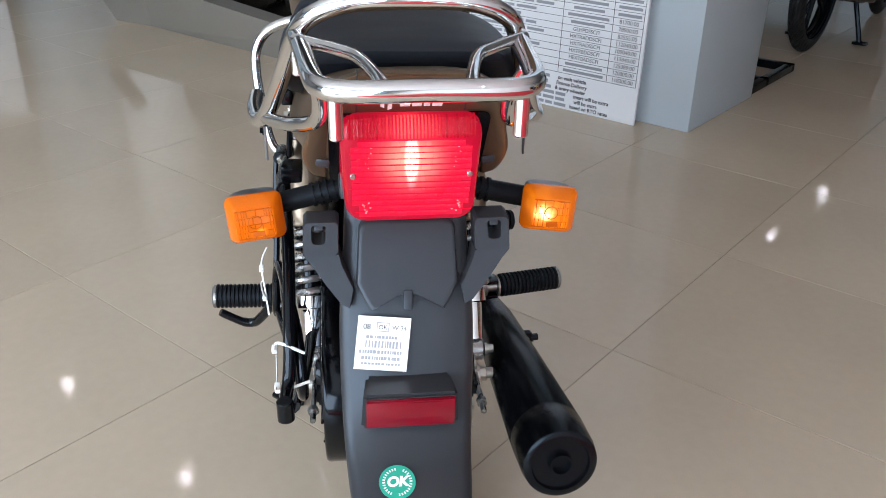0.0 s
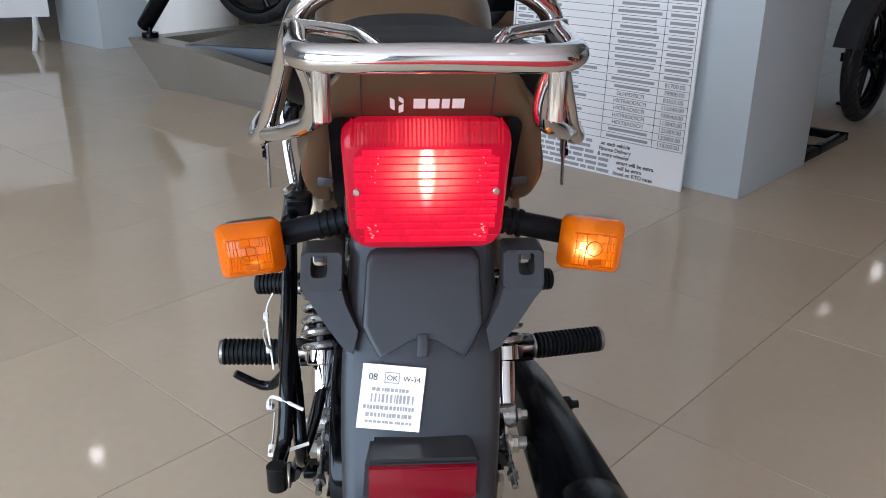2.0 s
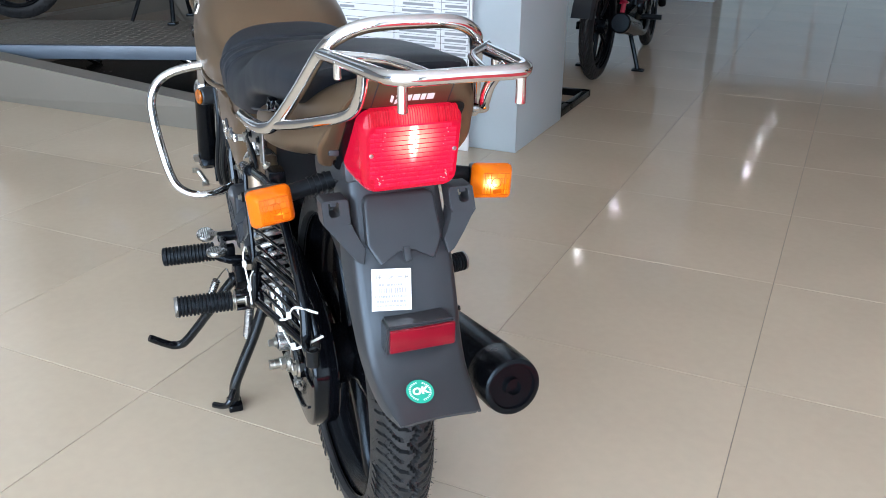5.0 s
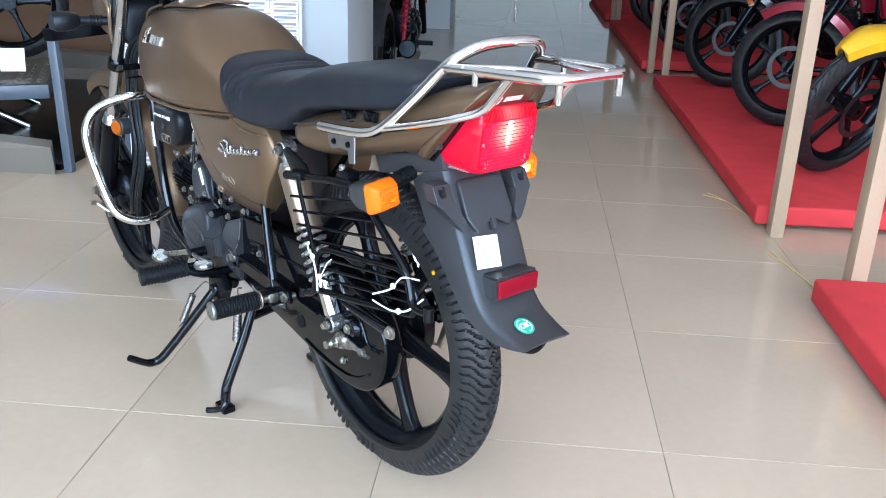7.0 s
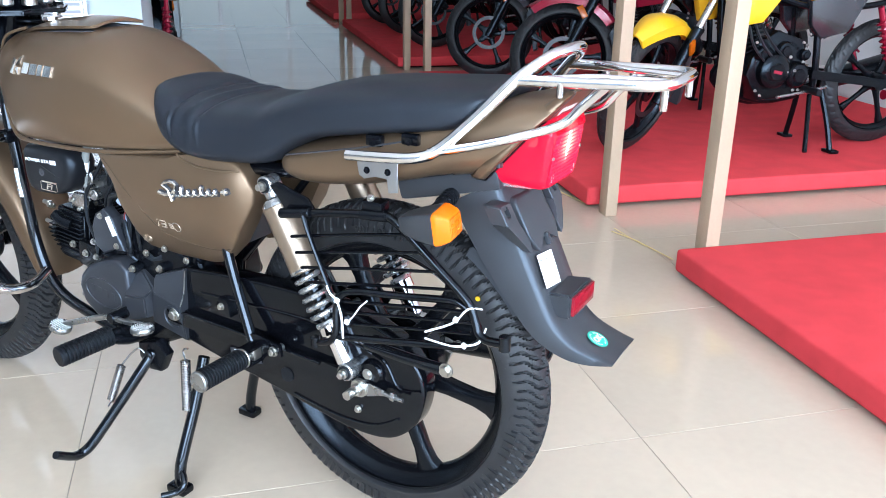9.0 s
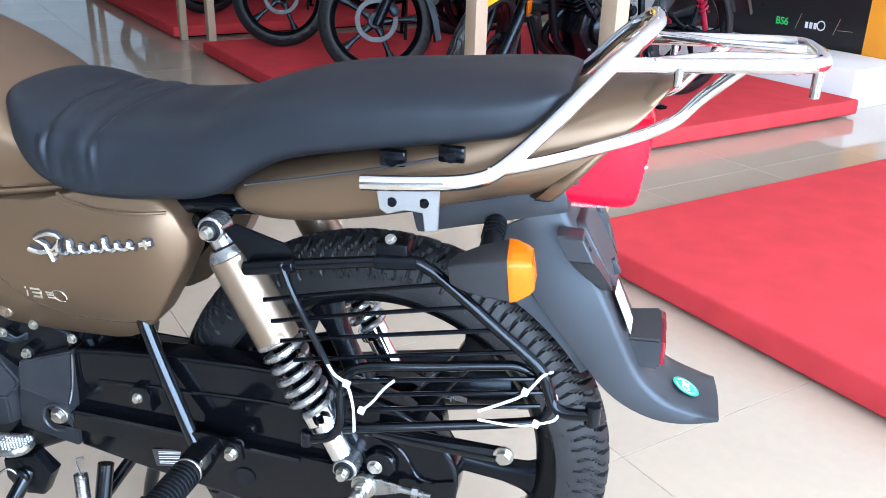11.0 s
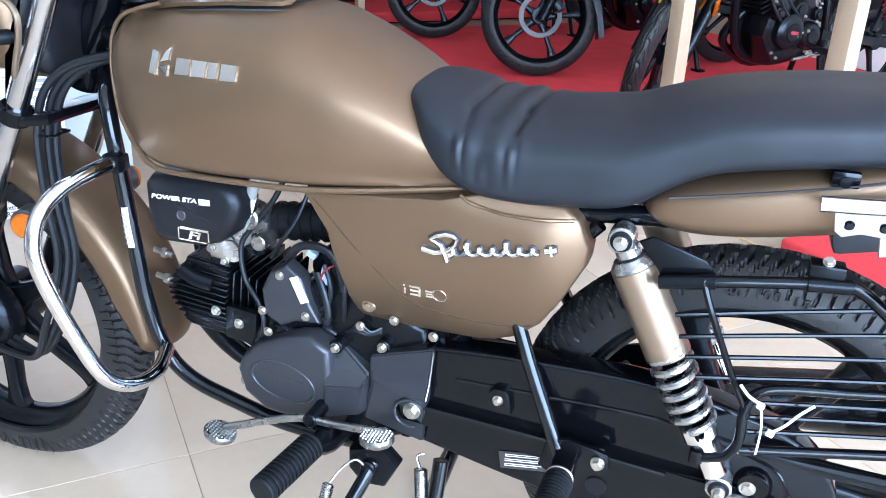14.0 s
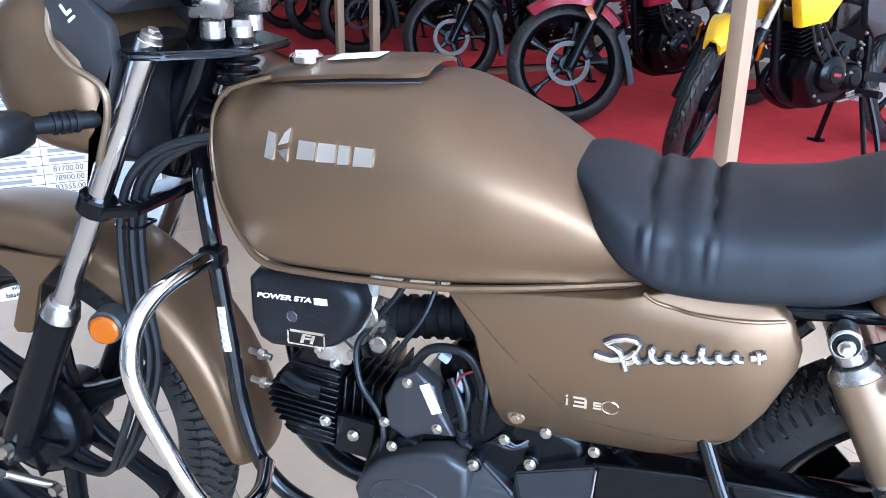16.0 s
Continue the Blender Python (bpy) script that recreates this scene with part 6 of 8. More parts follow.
for i in range(6):
    box(bm, (-0.0999, 0.261 + (0.006 if i % 2 else 0), 0.3145 - i * 0.0038), (0.0006, 0.046 if i % 2 else 0.058, 0.0012), (-9.5, 0, 0), bev=0)
part("label_print", bm, EMBLEM_WHITE, plate, smooth=0)


# ---- footrests ----
def footrest(name, a, b, r=0.019, ribs=15, cap=True):
    """A ribbed rubber sleeve on a steel peg."""
    a, b = Vector(a), Vector(b)
    d = (b - a).normalized()
    bm = B()
    L, u = (b - a).length, d.orthogonal().normalized()
    w = d.cross(u)
    profile = [(0.0, r * 0.86)]
    for i in range(ribs):
        profile += [((i + f) / ribs * L, r * k) for f, k in ((0.15, 0.86), (0.18, 0.97), (0.27, 1.0), (0.65, 1.0), (0.74, 0.97), (0.77, 0.86))]
    profile.append((L, r * 0.86))
    loft(bm, [[a + d * h + (u * math.cos(2 * math.pi * j / 20) + w * math.sin(2 * math.pi * j / 20)) * q for j in range(20)] for h, q in profile])
    peg = part(name, bm, RUBBER, bike, "ribbed black rubber footrest", smooth=35)
    bm = B()
    cyl(bm, b - d * 0.004, b + d * 0.004, r * 0.98, n=24, bev=0.002)
    part("end_cap", bm, ALU if cap else RUBBER, peg)
    bm = B()
    cyl(bm, a - d * 0.035, a + d * 0.004, 0.0095, n=14)
    box(bm, a - d * 0.032, (0.022, 0.022, 0.022), bev=0.004)
    part("hinge", bm, ZINC if cap else SATIN_BLACK, peg)
    if cap:
        for q in (-1, 1):
            bm = B()
            box(bm, a - d * 0.026 + Vector((0, 0, q * 0.0135)), (0.040, 0.026, 0.006), (0, 0, math.degrees(math.atan2(d.y, d.x))), bev=0.002)
            part("clevis_cheek", bm, GLOSS_BLACK, peg)
        bm = B()
        cyl(bm, a - d * 0.007, a - d * 0.003, r * 0.95, n=20, bev=0.001)
        part("washer", bm, ZINC, peg)


footrest("rear_footrest", (-0.174, 0.204, 0.346), (-0.270, 0.207, 0.347))
footrest("rear_footrest", (0.182, 0.196, 0.352), (0.279, 0.214, 0.352))
footrest("front_footrest", (-0.168, 0.546, 0.302), (-0.270, 0.564, 0.296), 0.0205, 14, False)
footrest("front_footrest", (0.168, 0.546, 0.302), (0.270, 0.564, 0.296), 0.0205, 14, False)
bm = B()
tube(bm, [(-0.175, 0.543, 0.302), (-0.11, 0.530, 0.280), (0.11, 0.530, 0.280), (0.175, 0.543, 0.302)], 0.011, 10, 4)
part("footrest_bar", bm, SATIN_BLACK, bike)

# gear lever
bm = B()
tube(bm, [(-0.158, 0.440, 0.345), (-0.156, 0.478, 0.338), (-0.150, 0.52, 0.330), (-0.150, 0.57, 0.328), (-0.152, 0.62, 0.312), (-0.162, 0.685, 0.290)], 0.0055, 10, 5, squash=1.5)
lever = part("gear_lever", bm, ALU, bike, "bright steel heel and toe gear lever")
bm = B()
cyl(bm, (-0.10, 0.555, 0.330), (-0.158, 0.555, 0.330), 0.011, n=14, bev=0.002)
part("lever_boss", bm, SATIN_BLACK, lever)
for y, z, t in ((0.690, 0.286, 14), (0.448, 0.341, -6)):
    bm = B()
    tip = pose(-0.172, y, z, t)
    loft(bm, [[tip @ Vector((0.021 * k * math.cos(a), 0.024 * k * math.sin(a), h)) for a in [2 * math.pi * j / 24 for j in range(24)]] for k, h in ((0.9, -0.006), (1.0, -0.003), (1.0, 0.003), (0.92, 0.0055))])
    pad = part("lever_pad", bm, ALU, lever)
    bm = B()
    for i in range(8):
        for j in range(9):
            u, v = (i - 3.5) * 0.0048, (j - 4) * 0.0048
            if (u / 0.018) ** 2 + (v / 0.021) ** 2 < 1:
                loft(bm, [[tip @ Vector((u + a * r, v + b * r, h)) for a, b in ((-1, 0), (0, -1), (1, 0), (0, 1))] for r, h in ((0.0022, 0.0052), (0.0007, 0.0074))])
    part("knurl", bm, ALU, pad, smooth=0)["kind"] = "stuff"


# ---- stands ----
def coil(bm, a, b, r, wire, turns):
    a, b = Vector(a), Vector(b)
    d = (b - a).normalized()
    u = d.orthogonal().normalized()
    w = d.cross(u)
    pts = [a.lerp(b, i / (turns * 10)) + (u * math.cos(2 * math.pi * i / 10) + w * math.sin(2 * math.pi * i / 10)) * r for i in range(turns * 10 + 1)]
    tube(bm, pts, wire, 5, 1)


bm = B()
tube(bm, [(-0.135, 0.468, 0.272), (-0.155, 0.478, 0.245), (-0.205, 0.512, 0.165), (-0.245, 0.538, 0.105), (-0.262, 0.549, 0.088), (-0.285, 0.548, 0.092), (-0.325, 0.542, 0.120)], [0.0105, 0.0105, 0.010, 0.010, 0.0095, 0.0085, 0.0075], 12, 5)
side_stand = part("side_stand", bm, TUBE_BLACK, bike, "black side stand swung out, clear of the floor")
bm = B()
prism(bm, [(0.505, 0.285), (0.455, 0.30), (0.430, 0.275), (0.450, 0.235), (0.485, 0.232), (0.505, 0.255)], -0.115, -0.140, 0.006)
cyl(bm, (-0.10, 0.472, 0.268), (-0.150, 0.472, 0.268), 0.011, n=14, bev=0.002)
part("stand_pivot", bm, SATIN_BLACK, side_stand)
bm = B()
coil(bm, (-0.172, 0.520, 0.245), (-0.200, 0.528, 0.178), 0.0075, 0.0016, 20)
tube(bm, [(-0.172, 0.520, 0.245), (-0.160, 0.505, 0.268), (-0.152, 0.488, 0.282), (-0.148, 0.476, 0.272)], 0.0018, 6, 4)
tube(bm, [(-0.200, 0.528, 0.178), (-0.207, 0.530, 0.168)], 0.0018, 6, 1)
part("stand_spring", bm, STEEL, side_stand)
bm = B()
for leg in ([(-0.085, 0.385, 0.262), (-0.115, 0.386, 0.18), (-0.150, 0.388, 0.10), (-0.168, 0.389, 0.055), (-0.172, 0.390, 0.012)],
            [(0.085, 0.385, 0.262), (0.096, 0.412, 0.18), (0.108, 0.442, 0.10), (0.115, 0.459, 0.05), (0.118, 0.466, 0.012)]):
    tube(bm, leg, 0.0115, 12, 5)
tube(bm, [(-0.105, 0.386, 0.215), (0, 0.390, 0.225), (0.092, 0.402, 0.215)], 0.0095, 10, 5)
tube(bm, [(-0.168, 0.392, 0.05), (-0.176, 0.375, 0.045), (-0.186, 0.366, 0.030), (-0.196, 0.376, 0.018), (-0.214, 0.398, 0.012)], 0.0068, 10, 5)
centre_stand = part("centre_stand", bm, TUBE_BLACK, bike, "black centre stand standing on the floor")
for x, y in ((-0.172, 0.392), (0.118, 0.468)):
    bm = B()
    box(bm, (x, y, 0.009), (0.030, 0.045, 0.016), bev=0.004)
    part("stand_foot", bm, GLOSS_BLACK, centre_stand)
bm = B()
coil(bm, (-0.115, 0.405, 0.262), (-0.132, 0.395, 0.162), 0.0085, 0.0017, 30)
tube(bm, [(-0.115, 0.405, 0.262), (-0.112, 0.412, 0.280), (-0.108, 0.402, 0.285)], 0.0019, 6, 4)
part("stand_spring", bm, STEEL, centre_stand)

# ---- engine ----
bm = B()
prism(bm, [(0.690, 0.385), (0.672, 0.43), (0.64, 0.475), (0.58, 0.52), (0.50, 0.515), (0.41, 0.48), (0.395, 0.40), (0.42, 0.31), (0.50, 0.270), (0.62, 0.270), (0.675, 0.31)], -0.10, 0.12, 0.012, 3)
engine = part("engine", bm, ENGINE_BLACK, bike, "black air-cooled single-cylinder engine", smooth=40)
bm = B()
prism(bm, [(0.690, 0.375), (0.680, 0.40), (0.655, 0.425), (0.61, 0.445), (0.565, 0.455), (0.535, 0.438), (0.533, 0.36), (0.545, 0.325), (0.585, 0.308), (0.645, 0.312), (0.680, 0.338)], -0.098, -0.146, 0.012, 4, taper=0.95)
cover = part("generator_cover", bm, COVER_GREY, engine, "dark grey cast engine cover", smooth=45)
bm = B()
pts = []
for i in range(28):
    a = 2 * math.pi * i / 28
    pts.append((-0.1462, 0.612 + 0.050 * math.cos(a), 0.372 + 0.030 * math.sin(a) + 0.006 * math.cos(a)))
tube(bm, pts, 0.0022, 6, 1, closed=True)
for i in range(4):
    box(bm, (-0.1458, 0.640 - i * 0.018, 0.378 - i * 0.0025), (0.0022, 0.011, 0.016), (6, 0, 0), bev=0)
part("cover_relief", bm, COVER_GREY, cover)
for y, z, x in ((0.678, 0.355, -0.130), (0.640, 0.440, -0.120), (0.500, 0.475, -0.112), (0.452, 0.492, -0.108), (0.395, 0.480, -0.11)):
    bm = B()
    bolt(bm, (x - 0.006, y, z), (-1, 0, 0), 0.0052, 0.007)
    part("cover_bolt", bm, ZINC, engine)
# second cover over the starter gears
bm = B()
prism(bm, [(0.655, 0.500), (0.640, 0.532), (0.612, 0.548), (0.588, 0.530), (0.576, 0.49), (0.560, 0.462), (0.60, 0.458), (0.625, 0.445), (0.65, 0.46)], -0.085, -0.118, 0.006, 3, taper=0.94)
starter = part("starter_cover", bm, COVER_GREY, engine, smooth=35)
for y, z in ((0.622, 0.528), (0.584, 0.472), (0.652, 0.468)):
    bm = B()
    bolt(bm, (-0.117, y, z), (-1, 0, 0), 0.0050, 0.007)
    part("cover_bolt", bm, ZINC, starter)
bm = B()
lathe(bm, [(0.010, -0.010), (0.019, -0.010), (0.023, -0.004), (0.023, 0.012)], (-0.108, 0.625, 0.428), 0, 24, cap=True)
part("oil_plug", bm, SATIN_BLACK, engine)
bm = B()
cyl(bm, (-0.06, 0.57, 0.528), (0.03, 0.57, 0.528), 0.027, n=28, bev=0.006)
part("starter_motor", bm, SATIN_BLACK, engine)
bm = B()
box(bm, (-0.1195, 0.592, 0.512), (0.0012, 0.013, 0.040), (-24, 0, 0), bev=0)
part("white_tag", bm, PAPER, engine, "white paper tag on the engine")
# cylinder: fins across a nearly level bore
axis_a, axis_b = Vector((0, 0.655, 0.440)), Vector((0, 0.812, 0.456))
d = (axis_b - axis_a).normalized()
up = Vector((1, 0, 0)).cross(d).normalized()
tilt = math.degrees(math.atan2(d.z, d.y))
bm = B()
cyl(bm, axis_a - d * 0.02, axis_b, 0.045, n=28)
cylinder = part("cylinder", bm, ENGINE_BLACK, engine, "black finned cylinder")
for i in range(6):
    p = axis_a.lerp(axis_b, 0.06 + i * 0.075)
    bm = B()
    box(bm, p, (0.150 - 0.004 * (5 - i), 0.0035, 0.096 + 0.002 * i), (tilt, 0, 0), bev=0.0012, seg=1)
    part("fin", bm, ENGINE_BLACK, cylinder)
for i in range(13):
    f = -0.056 + i * 0.0095
    bm = B()
    box(bm, axis_a.lerp(axis_b, 0.80) + up * f - d * 5.0 * f * f, (0.168 - abs(f) * 0.5, 0.098 - 10.0 * f * f, 0.0032), (tilt, 0, 0), bev=0.0012, seg=1)
    part("fin", bm, ENGINE_BLACK, cylinder)
bm = B()
box(bm, axis_a.lerp(axis_b, 0.74), (0.142, 0.074, 0.112), (tilt, 0, 0), bev=0.008)
part("cylinder_head", bm, ENGINE_BLACK, cylinder)
bm = B()
box(bm, axis_a.lerp(axis_b, 0.30) + Vector((-0.084, 0, -0.022)), (0.02, 0.052, 0.055), (tilt, 0, 0), bev=0.006)
tube(bm, [(-0.086, 0.80, 0.495), (-0.090, 0.775, 0.485), (-0.086, 0.75, 0.48)], 0.012, 12, 4, squash=0.5)
part("head_side_cover", bm, ENGINE_BLACK, cylinder)
for p in ((-0.096, 0.702, 0.428), (-0.092, 0.742, 0.44), (-0.09, 0.655, 0.408)):
    bm = B()
    bolt(bm, p, (-1, 0, 0), 0.0058, 0.009)
    part("head_bolt", bm, ZINC, cylinder)
for z in (0.498, 0.455):
    bm = B()
    cyl(bm, (-0.05, 0.835, z), (-0.05, 0.868, z + 0.006), 0.0048, n=12)
    cyl(bm, (-0.05, 0.845, z + 0.002), (-0.05, 0.853, z + 0.0034), 0.0085, n=6)
    part("stud", bm, ZINC, cylinder)
# throttle body, intake, cables, plug lead
bm = B()
box(bm, (-0.01, 0.705, 0.556), (0.07, 0.060, 0.055), (12, 0, 0), bev=0.006)
cyl(bm, (-0.055, 0.71, 0.553), (-0.03, 0.71, 0.553), 0.016, n=18, bev=0.002)
cyl(bm, (0.0, 0.725, 0.548), (0.0, 0.752, 0.512), 0.022, n=20)
throttle = part("throttle_body", bm, ALU, engine, "bright cast throttle body")
bm = B()
box(bm, (-0.045, 0.715, 0.590), (0.022, 0.035, 0.022), (20, 0, 0), bev=0.004)
part("sensor", bm, SATIN_BLACK, throttle)
bm = B()
box(bm, (-0.04, 0.690, 0.535), (0.03, 0.03, 0.02), (-20, 0, 0), bev=0.004)
part("sensor", bm, SATIN_BLACK, throttle)
bm = B()
profile = [(0.0, 0.026)] + [((i + f) * 0.0178 + 0.004, r) for i in range(6) for f, r in ((0.0, 0.026), (0.08, 0.0295), (0.40, 0.0295), (0.48, 0.026))] + [(0.111, 0.026)]
lathe(bm, [(r, -h) for h, r in profile], (0, 0, 0), 1, 24, cap=True)
bmesh.ops.transform(bm, matrix=pose(-0.01, 0.67, 0.572, -6.7), verts=bm.verts)
part("intake_boot", bm, RUBBER, engine, "ribbed black rubber intake")
bm = B()
tube(bm, [(-0.085, 0.666, 0.660), (-0.086, 0.676, 0.630), (-0.082, 0.690, 0.592), (-0.070, 0.702, 0.572)], 0.0085, 12, 5)
pipe = part("fuel_pipe", bm, GREY_PIPE, engine, "grey fuel pipe")
bm = B()
cyl(bm, (-0.0855, 0.677, 0.627), (-0.0832, 0.687, 0.600), 0.0092, n=14)
part("pipe_label", bm, PAPER, pipe)
# bright inlet flange with its bolts
bm = B()
prism(bm, [(0.770, 0.528), (0.755, 0.546), (0.722, 0.548), (0.705, 0.532), (0.712, 0.512), (0.742, 0.500), (0.765, 0.508)], -0.030, -0.062, 0.004, 2, taper=0.9)
flange = part("inlet_flange", bm, STEEL, engine, "bright cast inlet flange")
for y, z in ((0.760, 0.528), (0.714, 0.528), (0.738, 0.510)):
    bm = B()
    bolt(bm, (-0.061, y, z), (-1, 0, 0), 0.0048, 0.008)
    part("flange_bolt", bm, ZINC, flange)
bm = B()
cyl(bm, (-0.030, 0.690, 0.590), (-0.078, 0.690, 0.590), 0.018, n=20, bev=0.003)
cyl(bm, (-0.030, 0.672, 0.556), (-0.082, 0.672, 0.556), 0.012, n=16, bev=0.002)
part("throttle_cam", bm, ALU, engine, "bright throttle pulley")["kind"] = "stuff"
bm = B()
tube(bm, [(-0.066, 0.632, 0.655), (-0.070, 0.65, 0.62), (-0.072, 0.685, 0.575), (-0.075, 0.702, 0.545), (-0.085, 0.694, 0.50), (-0.098, 0.665, 0.465), (-0.104, 0.658, 0.43), (-0.098, 0.672, 0.38), (-0.085, 0.69, 0.35)], 0.0042, 8, 6)
tube(bm, [(-0.04, 0.60, 0.65), (-0.06, 0.615, 0.60), (-0.07, 0.64, 0.56), (-0.06, 0.66, 0.53)], 0.0035, 8, 6)
tube(bm, [(-0.10, 0.56, 0.55), (-0.108, 0.548, 0.52), (-0.105, 0.556, 0.49), (-0.095, 0.58, 0.47)], 0.004, 8, 6)
tube(bm, [(-0.09, 0.53, 0.56), (-0.11, 0.526, 0.52), (-0.10, 0.532, 0.47)], 0.004, 8, 6)
part("cable_loom", bm, HOSE, engine)
# hoses, clamp and a painted sky reflection between the starter cover and the side panel
bm = B()
tube(bm, [(-0.085, 0.622, 0.540), (-0.098, 0.602, 0.567), (-0.104, 0.577, 0.577), (-0.106, 0.550, 0.572), (-0.104, 0.536, 0.550), (-0.098, 0.532, 0.515)], 0.0062, 12, 6)
part("breather_hose", bm, HOSE, engine)
bm = B()
tube(bm, [(-0.098, 0.572, 0.535), (-0.108, 0.558, 0.508), (-0.110, 0.552, 0.480), (-0.108, 0.556, 0.458), (-0.100, 0.547, 0.444)], 0.0056, 12, 6)
for z in (0.474, 0.463):
    cyl(bm, (-0.1095, 0.5535, z), (-0.1090, 0.5545, z - 0.005), 0.0078, n=14)
part("drain_hose", bm, HOSE, engine)
# pale blue solids stand in for sky reflected on the starter motor
bm = B()
box(bm, (-0.092, 0.581, 0.560), (0.014, 0.014, 0.010), (30, 0, 0), bev=0.002)
loft(bm, [oval(-0.096, 0.532, 0.008, 0.014, 0.014, 0.560 + k * 0.004, 2.4, 14) for k in (-1, 1)])
part("wire_connector", bm, SKY_GLINT, engine, "pale blue piece painted as the sky's reflection on the starter motor")
bm = B()
for k in range(3):
    tube(bm, [(-0.100 - 0.003 * k, 0.530 - 0.006 * k, 0.452 + 0.004 * k), (-0.110, 0.512 - 0.004 * k, 0.462 + 0.006 * k), (-0.108, 0.494 - 0.003 * k, 0.458 + 0.003 * k), (-0.098, 0.474, 0.462 + 0.004 * k)], 0.0022, 6, 5)
part("harness", bm, HOSE, engine)["kind"] = "stuff"
# pressed clutter behind the side panel: starter relay, breather, clamp
bm = B()
box(bm, (-0.075, 0.53, 0.53), (0.05, 0.05, 0.06), (15, 0, 0), bev=0.008)
part("starter_relay", bm, SATIN_BLACK, engine)
bm = B()
cyl(bm, (-0.05, 0.44, 0.50), (-0.10, 0.44, 0.50), 0.02, n=18, bev=0.004)
part("breather", bm, SATIN_BLACK, engine)
bm = B()
tube(bm, [(-0.098, 0.505, 0.565), (-0.106, 0.535, 0.557), (-0.108, 0.556, 0.545), (-0.104, 0.566, 0.525)], 0.0016, 6, 5)
part("red_wire", bm, PAINT_WIRE, engine, "thin dark red wire")

settle(engine, (0, 0.006, -0.017), narrow=0.79)


def facets(name, pts, faces, mat, parent, label="", bev=0.003):
    """A cast cover of flat planes, its edges slightly rounded; pts are (x, y, z) by name."""
    bm = B()
    v = {k: bm.verts.new(p) for k, p in pts.items()}
    for f in faces.split():
        bm.faces.new([v[k] for k in f])
    bmesh.ops.recalc_face_normals(bm, faces=list(bm.faces))
    bmesh.ops.bevel(bm, geom=[e for e in bm.edges if len(e.link_faces) == 2], offset=bev, segments=2, affect="EDGES")
    return part(name, bm, mat, parent, label, smooth=20)


# the faceted piece next to the round cover: sloping roof, upright face, steep shoulder
facets("cover_wedge", {"a": (-0.101, 0.552, 0.396), "b": (-0.086, 0.534, 0.416), "c": (-0.101, 0.489, 0.387), "d": (-0.123, 0.494, 0.377), "e": (-0.122, 0.552, 0.366),
       "f": (-0.117, 0.552, 0.312), "g": (-0.118, 0.498, 0.330), "h": (-0.104, 0.490, 0.332), "i": (-0.06, 0.552, 0.312), "j": (-0.06, 0.490, 0.332), "k": (-0.06, 0.534, 0.416), "l": (-0.06, 0.489, 0.386), "m": (-0.06, 0.552, 0.395)},
       "acde edgf dchg abc aefim bklc chjl fghji abkm", COVER_GREY, engine, "dark grey faceted engine cover")
# the cover over the sprocket: two planes and a lit triangle between them, a round pocket for the pivot bolt
sprocket = facets("sprocket_cover", {"a": (-0.092, 0.492, 0.414), "b": (-0.104, 0.397, 0.450), "c": (-0.109, 0.400, 0.402), "d": (-0.1105, 0.480, 0.386), "e": (-0.1195, 0.401, 0.377), "f": (-0.104, 0.497, 0.318), "g": (-0.104, 0.408, 0.300),
       "h": (-0.06, 0.492, 0.414), "i": (-0.06, 0.397, 0.450), "j": (-0.06, 0.400, 0.377), "k": (-0.06, 0.497, 0.318), "l": (-0.06, 0.408, 0.300)},
       "abcd dce degf ahib bijec ejlg fglk afkh adf", COVER_GREY, engine, "dark grey faceted sprocket cover", 0.002)
# the edge's highlight, put in as a thin strip of paler metal
bm = B()
tube(bm, [(-0.1045, 0.3955, 0.447), (-0.109, 0.3985, 0.402), (-0.1195, 0.3995, 0.379)], 0.0014, 6, 3)
part("cover_edge", bm, ALU, sprocket)
bm = B()
tube(bm, [(-0.1175, 0.424 + 0.021 * math.cos(t), 0.352 + 0.021 * math.sin(t)) for t in (2.6, 2.1, 1.57, 1.0, 0.5, 0.0, -0.5, -1.0, -1.57, -2.1)], 0.0022, 6, 3)
part("pocket_rim", bm, COVER_GREY, sprocket)
for x, y, z in ((-0.100, 0.541, 0.420), (-0.092, 0.474, 0.431)):
    bm = B()
    lathe(bm, [(0.0085, x + 0.02), (0.0105, x + 0.004), (0.0105, x + 0.0), (0.0085, x - 0.001), (0.0075, x + 0.004)], (0, y, z), 0, 20)
    part("bolt_pocket", bm, ENGINE_BLACK, engine)
    bm = B()
    bolt(bm, (x, y, z), (-1, 0, 0), 0.0055, 0.008)
    part("cover_bolt", bm, ZINC, engine)

# ---- air box cover ----
bm = B()
AIR = [(0.810, 0.649), (0.821, 0.637), (0.821, 0.580), (0.811, 0.556), (0.793, 0.547), (0.738, 0.549), (0.706, 0.558), (0.682, 0.576), (0.668, 0.600), (0.664, 0.624), (0.672, 0.644), (0.694, 0.655), (0.74, 0.656)]
prism(bm, AIR, -0.070, -0.137, 0.022, 6, taper=0.97)
air = part("air_cover", bm, COVER_BLACK, bike, "black plastic cover with white lettering", smooth=45)
bm = B()
lathe(bm, [(0.002, -0.1360), (0.0045, -0.1364), (0.0065, -0.1380), (0.0075, -0.1372)], (0, 0.757, 0.598), 0, 24, cap=True)
part("cover_screw", bm, PRINT, air)
side = Matrix(((0, 0, -1, -0.1375), (-1, 0, 0, 0), (0, 1, 0, 0), (0, 0, 0, 1)))
writing("cover_words", "POWER STA", 0.0088, side @ pose(-0.7665, 0.6215, 0.0002, 0, 0, 2), EMBLEM_WHITE, air, 0.0002, shear=0.18, stretch=1.5, bold=0.0003)
bm = B()
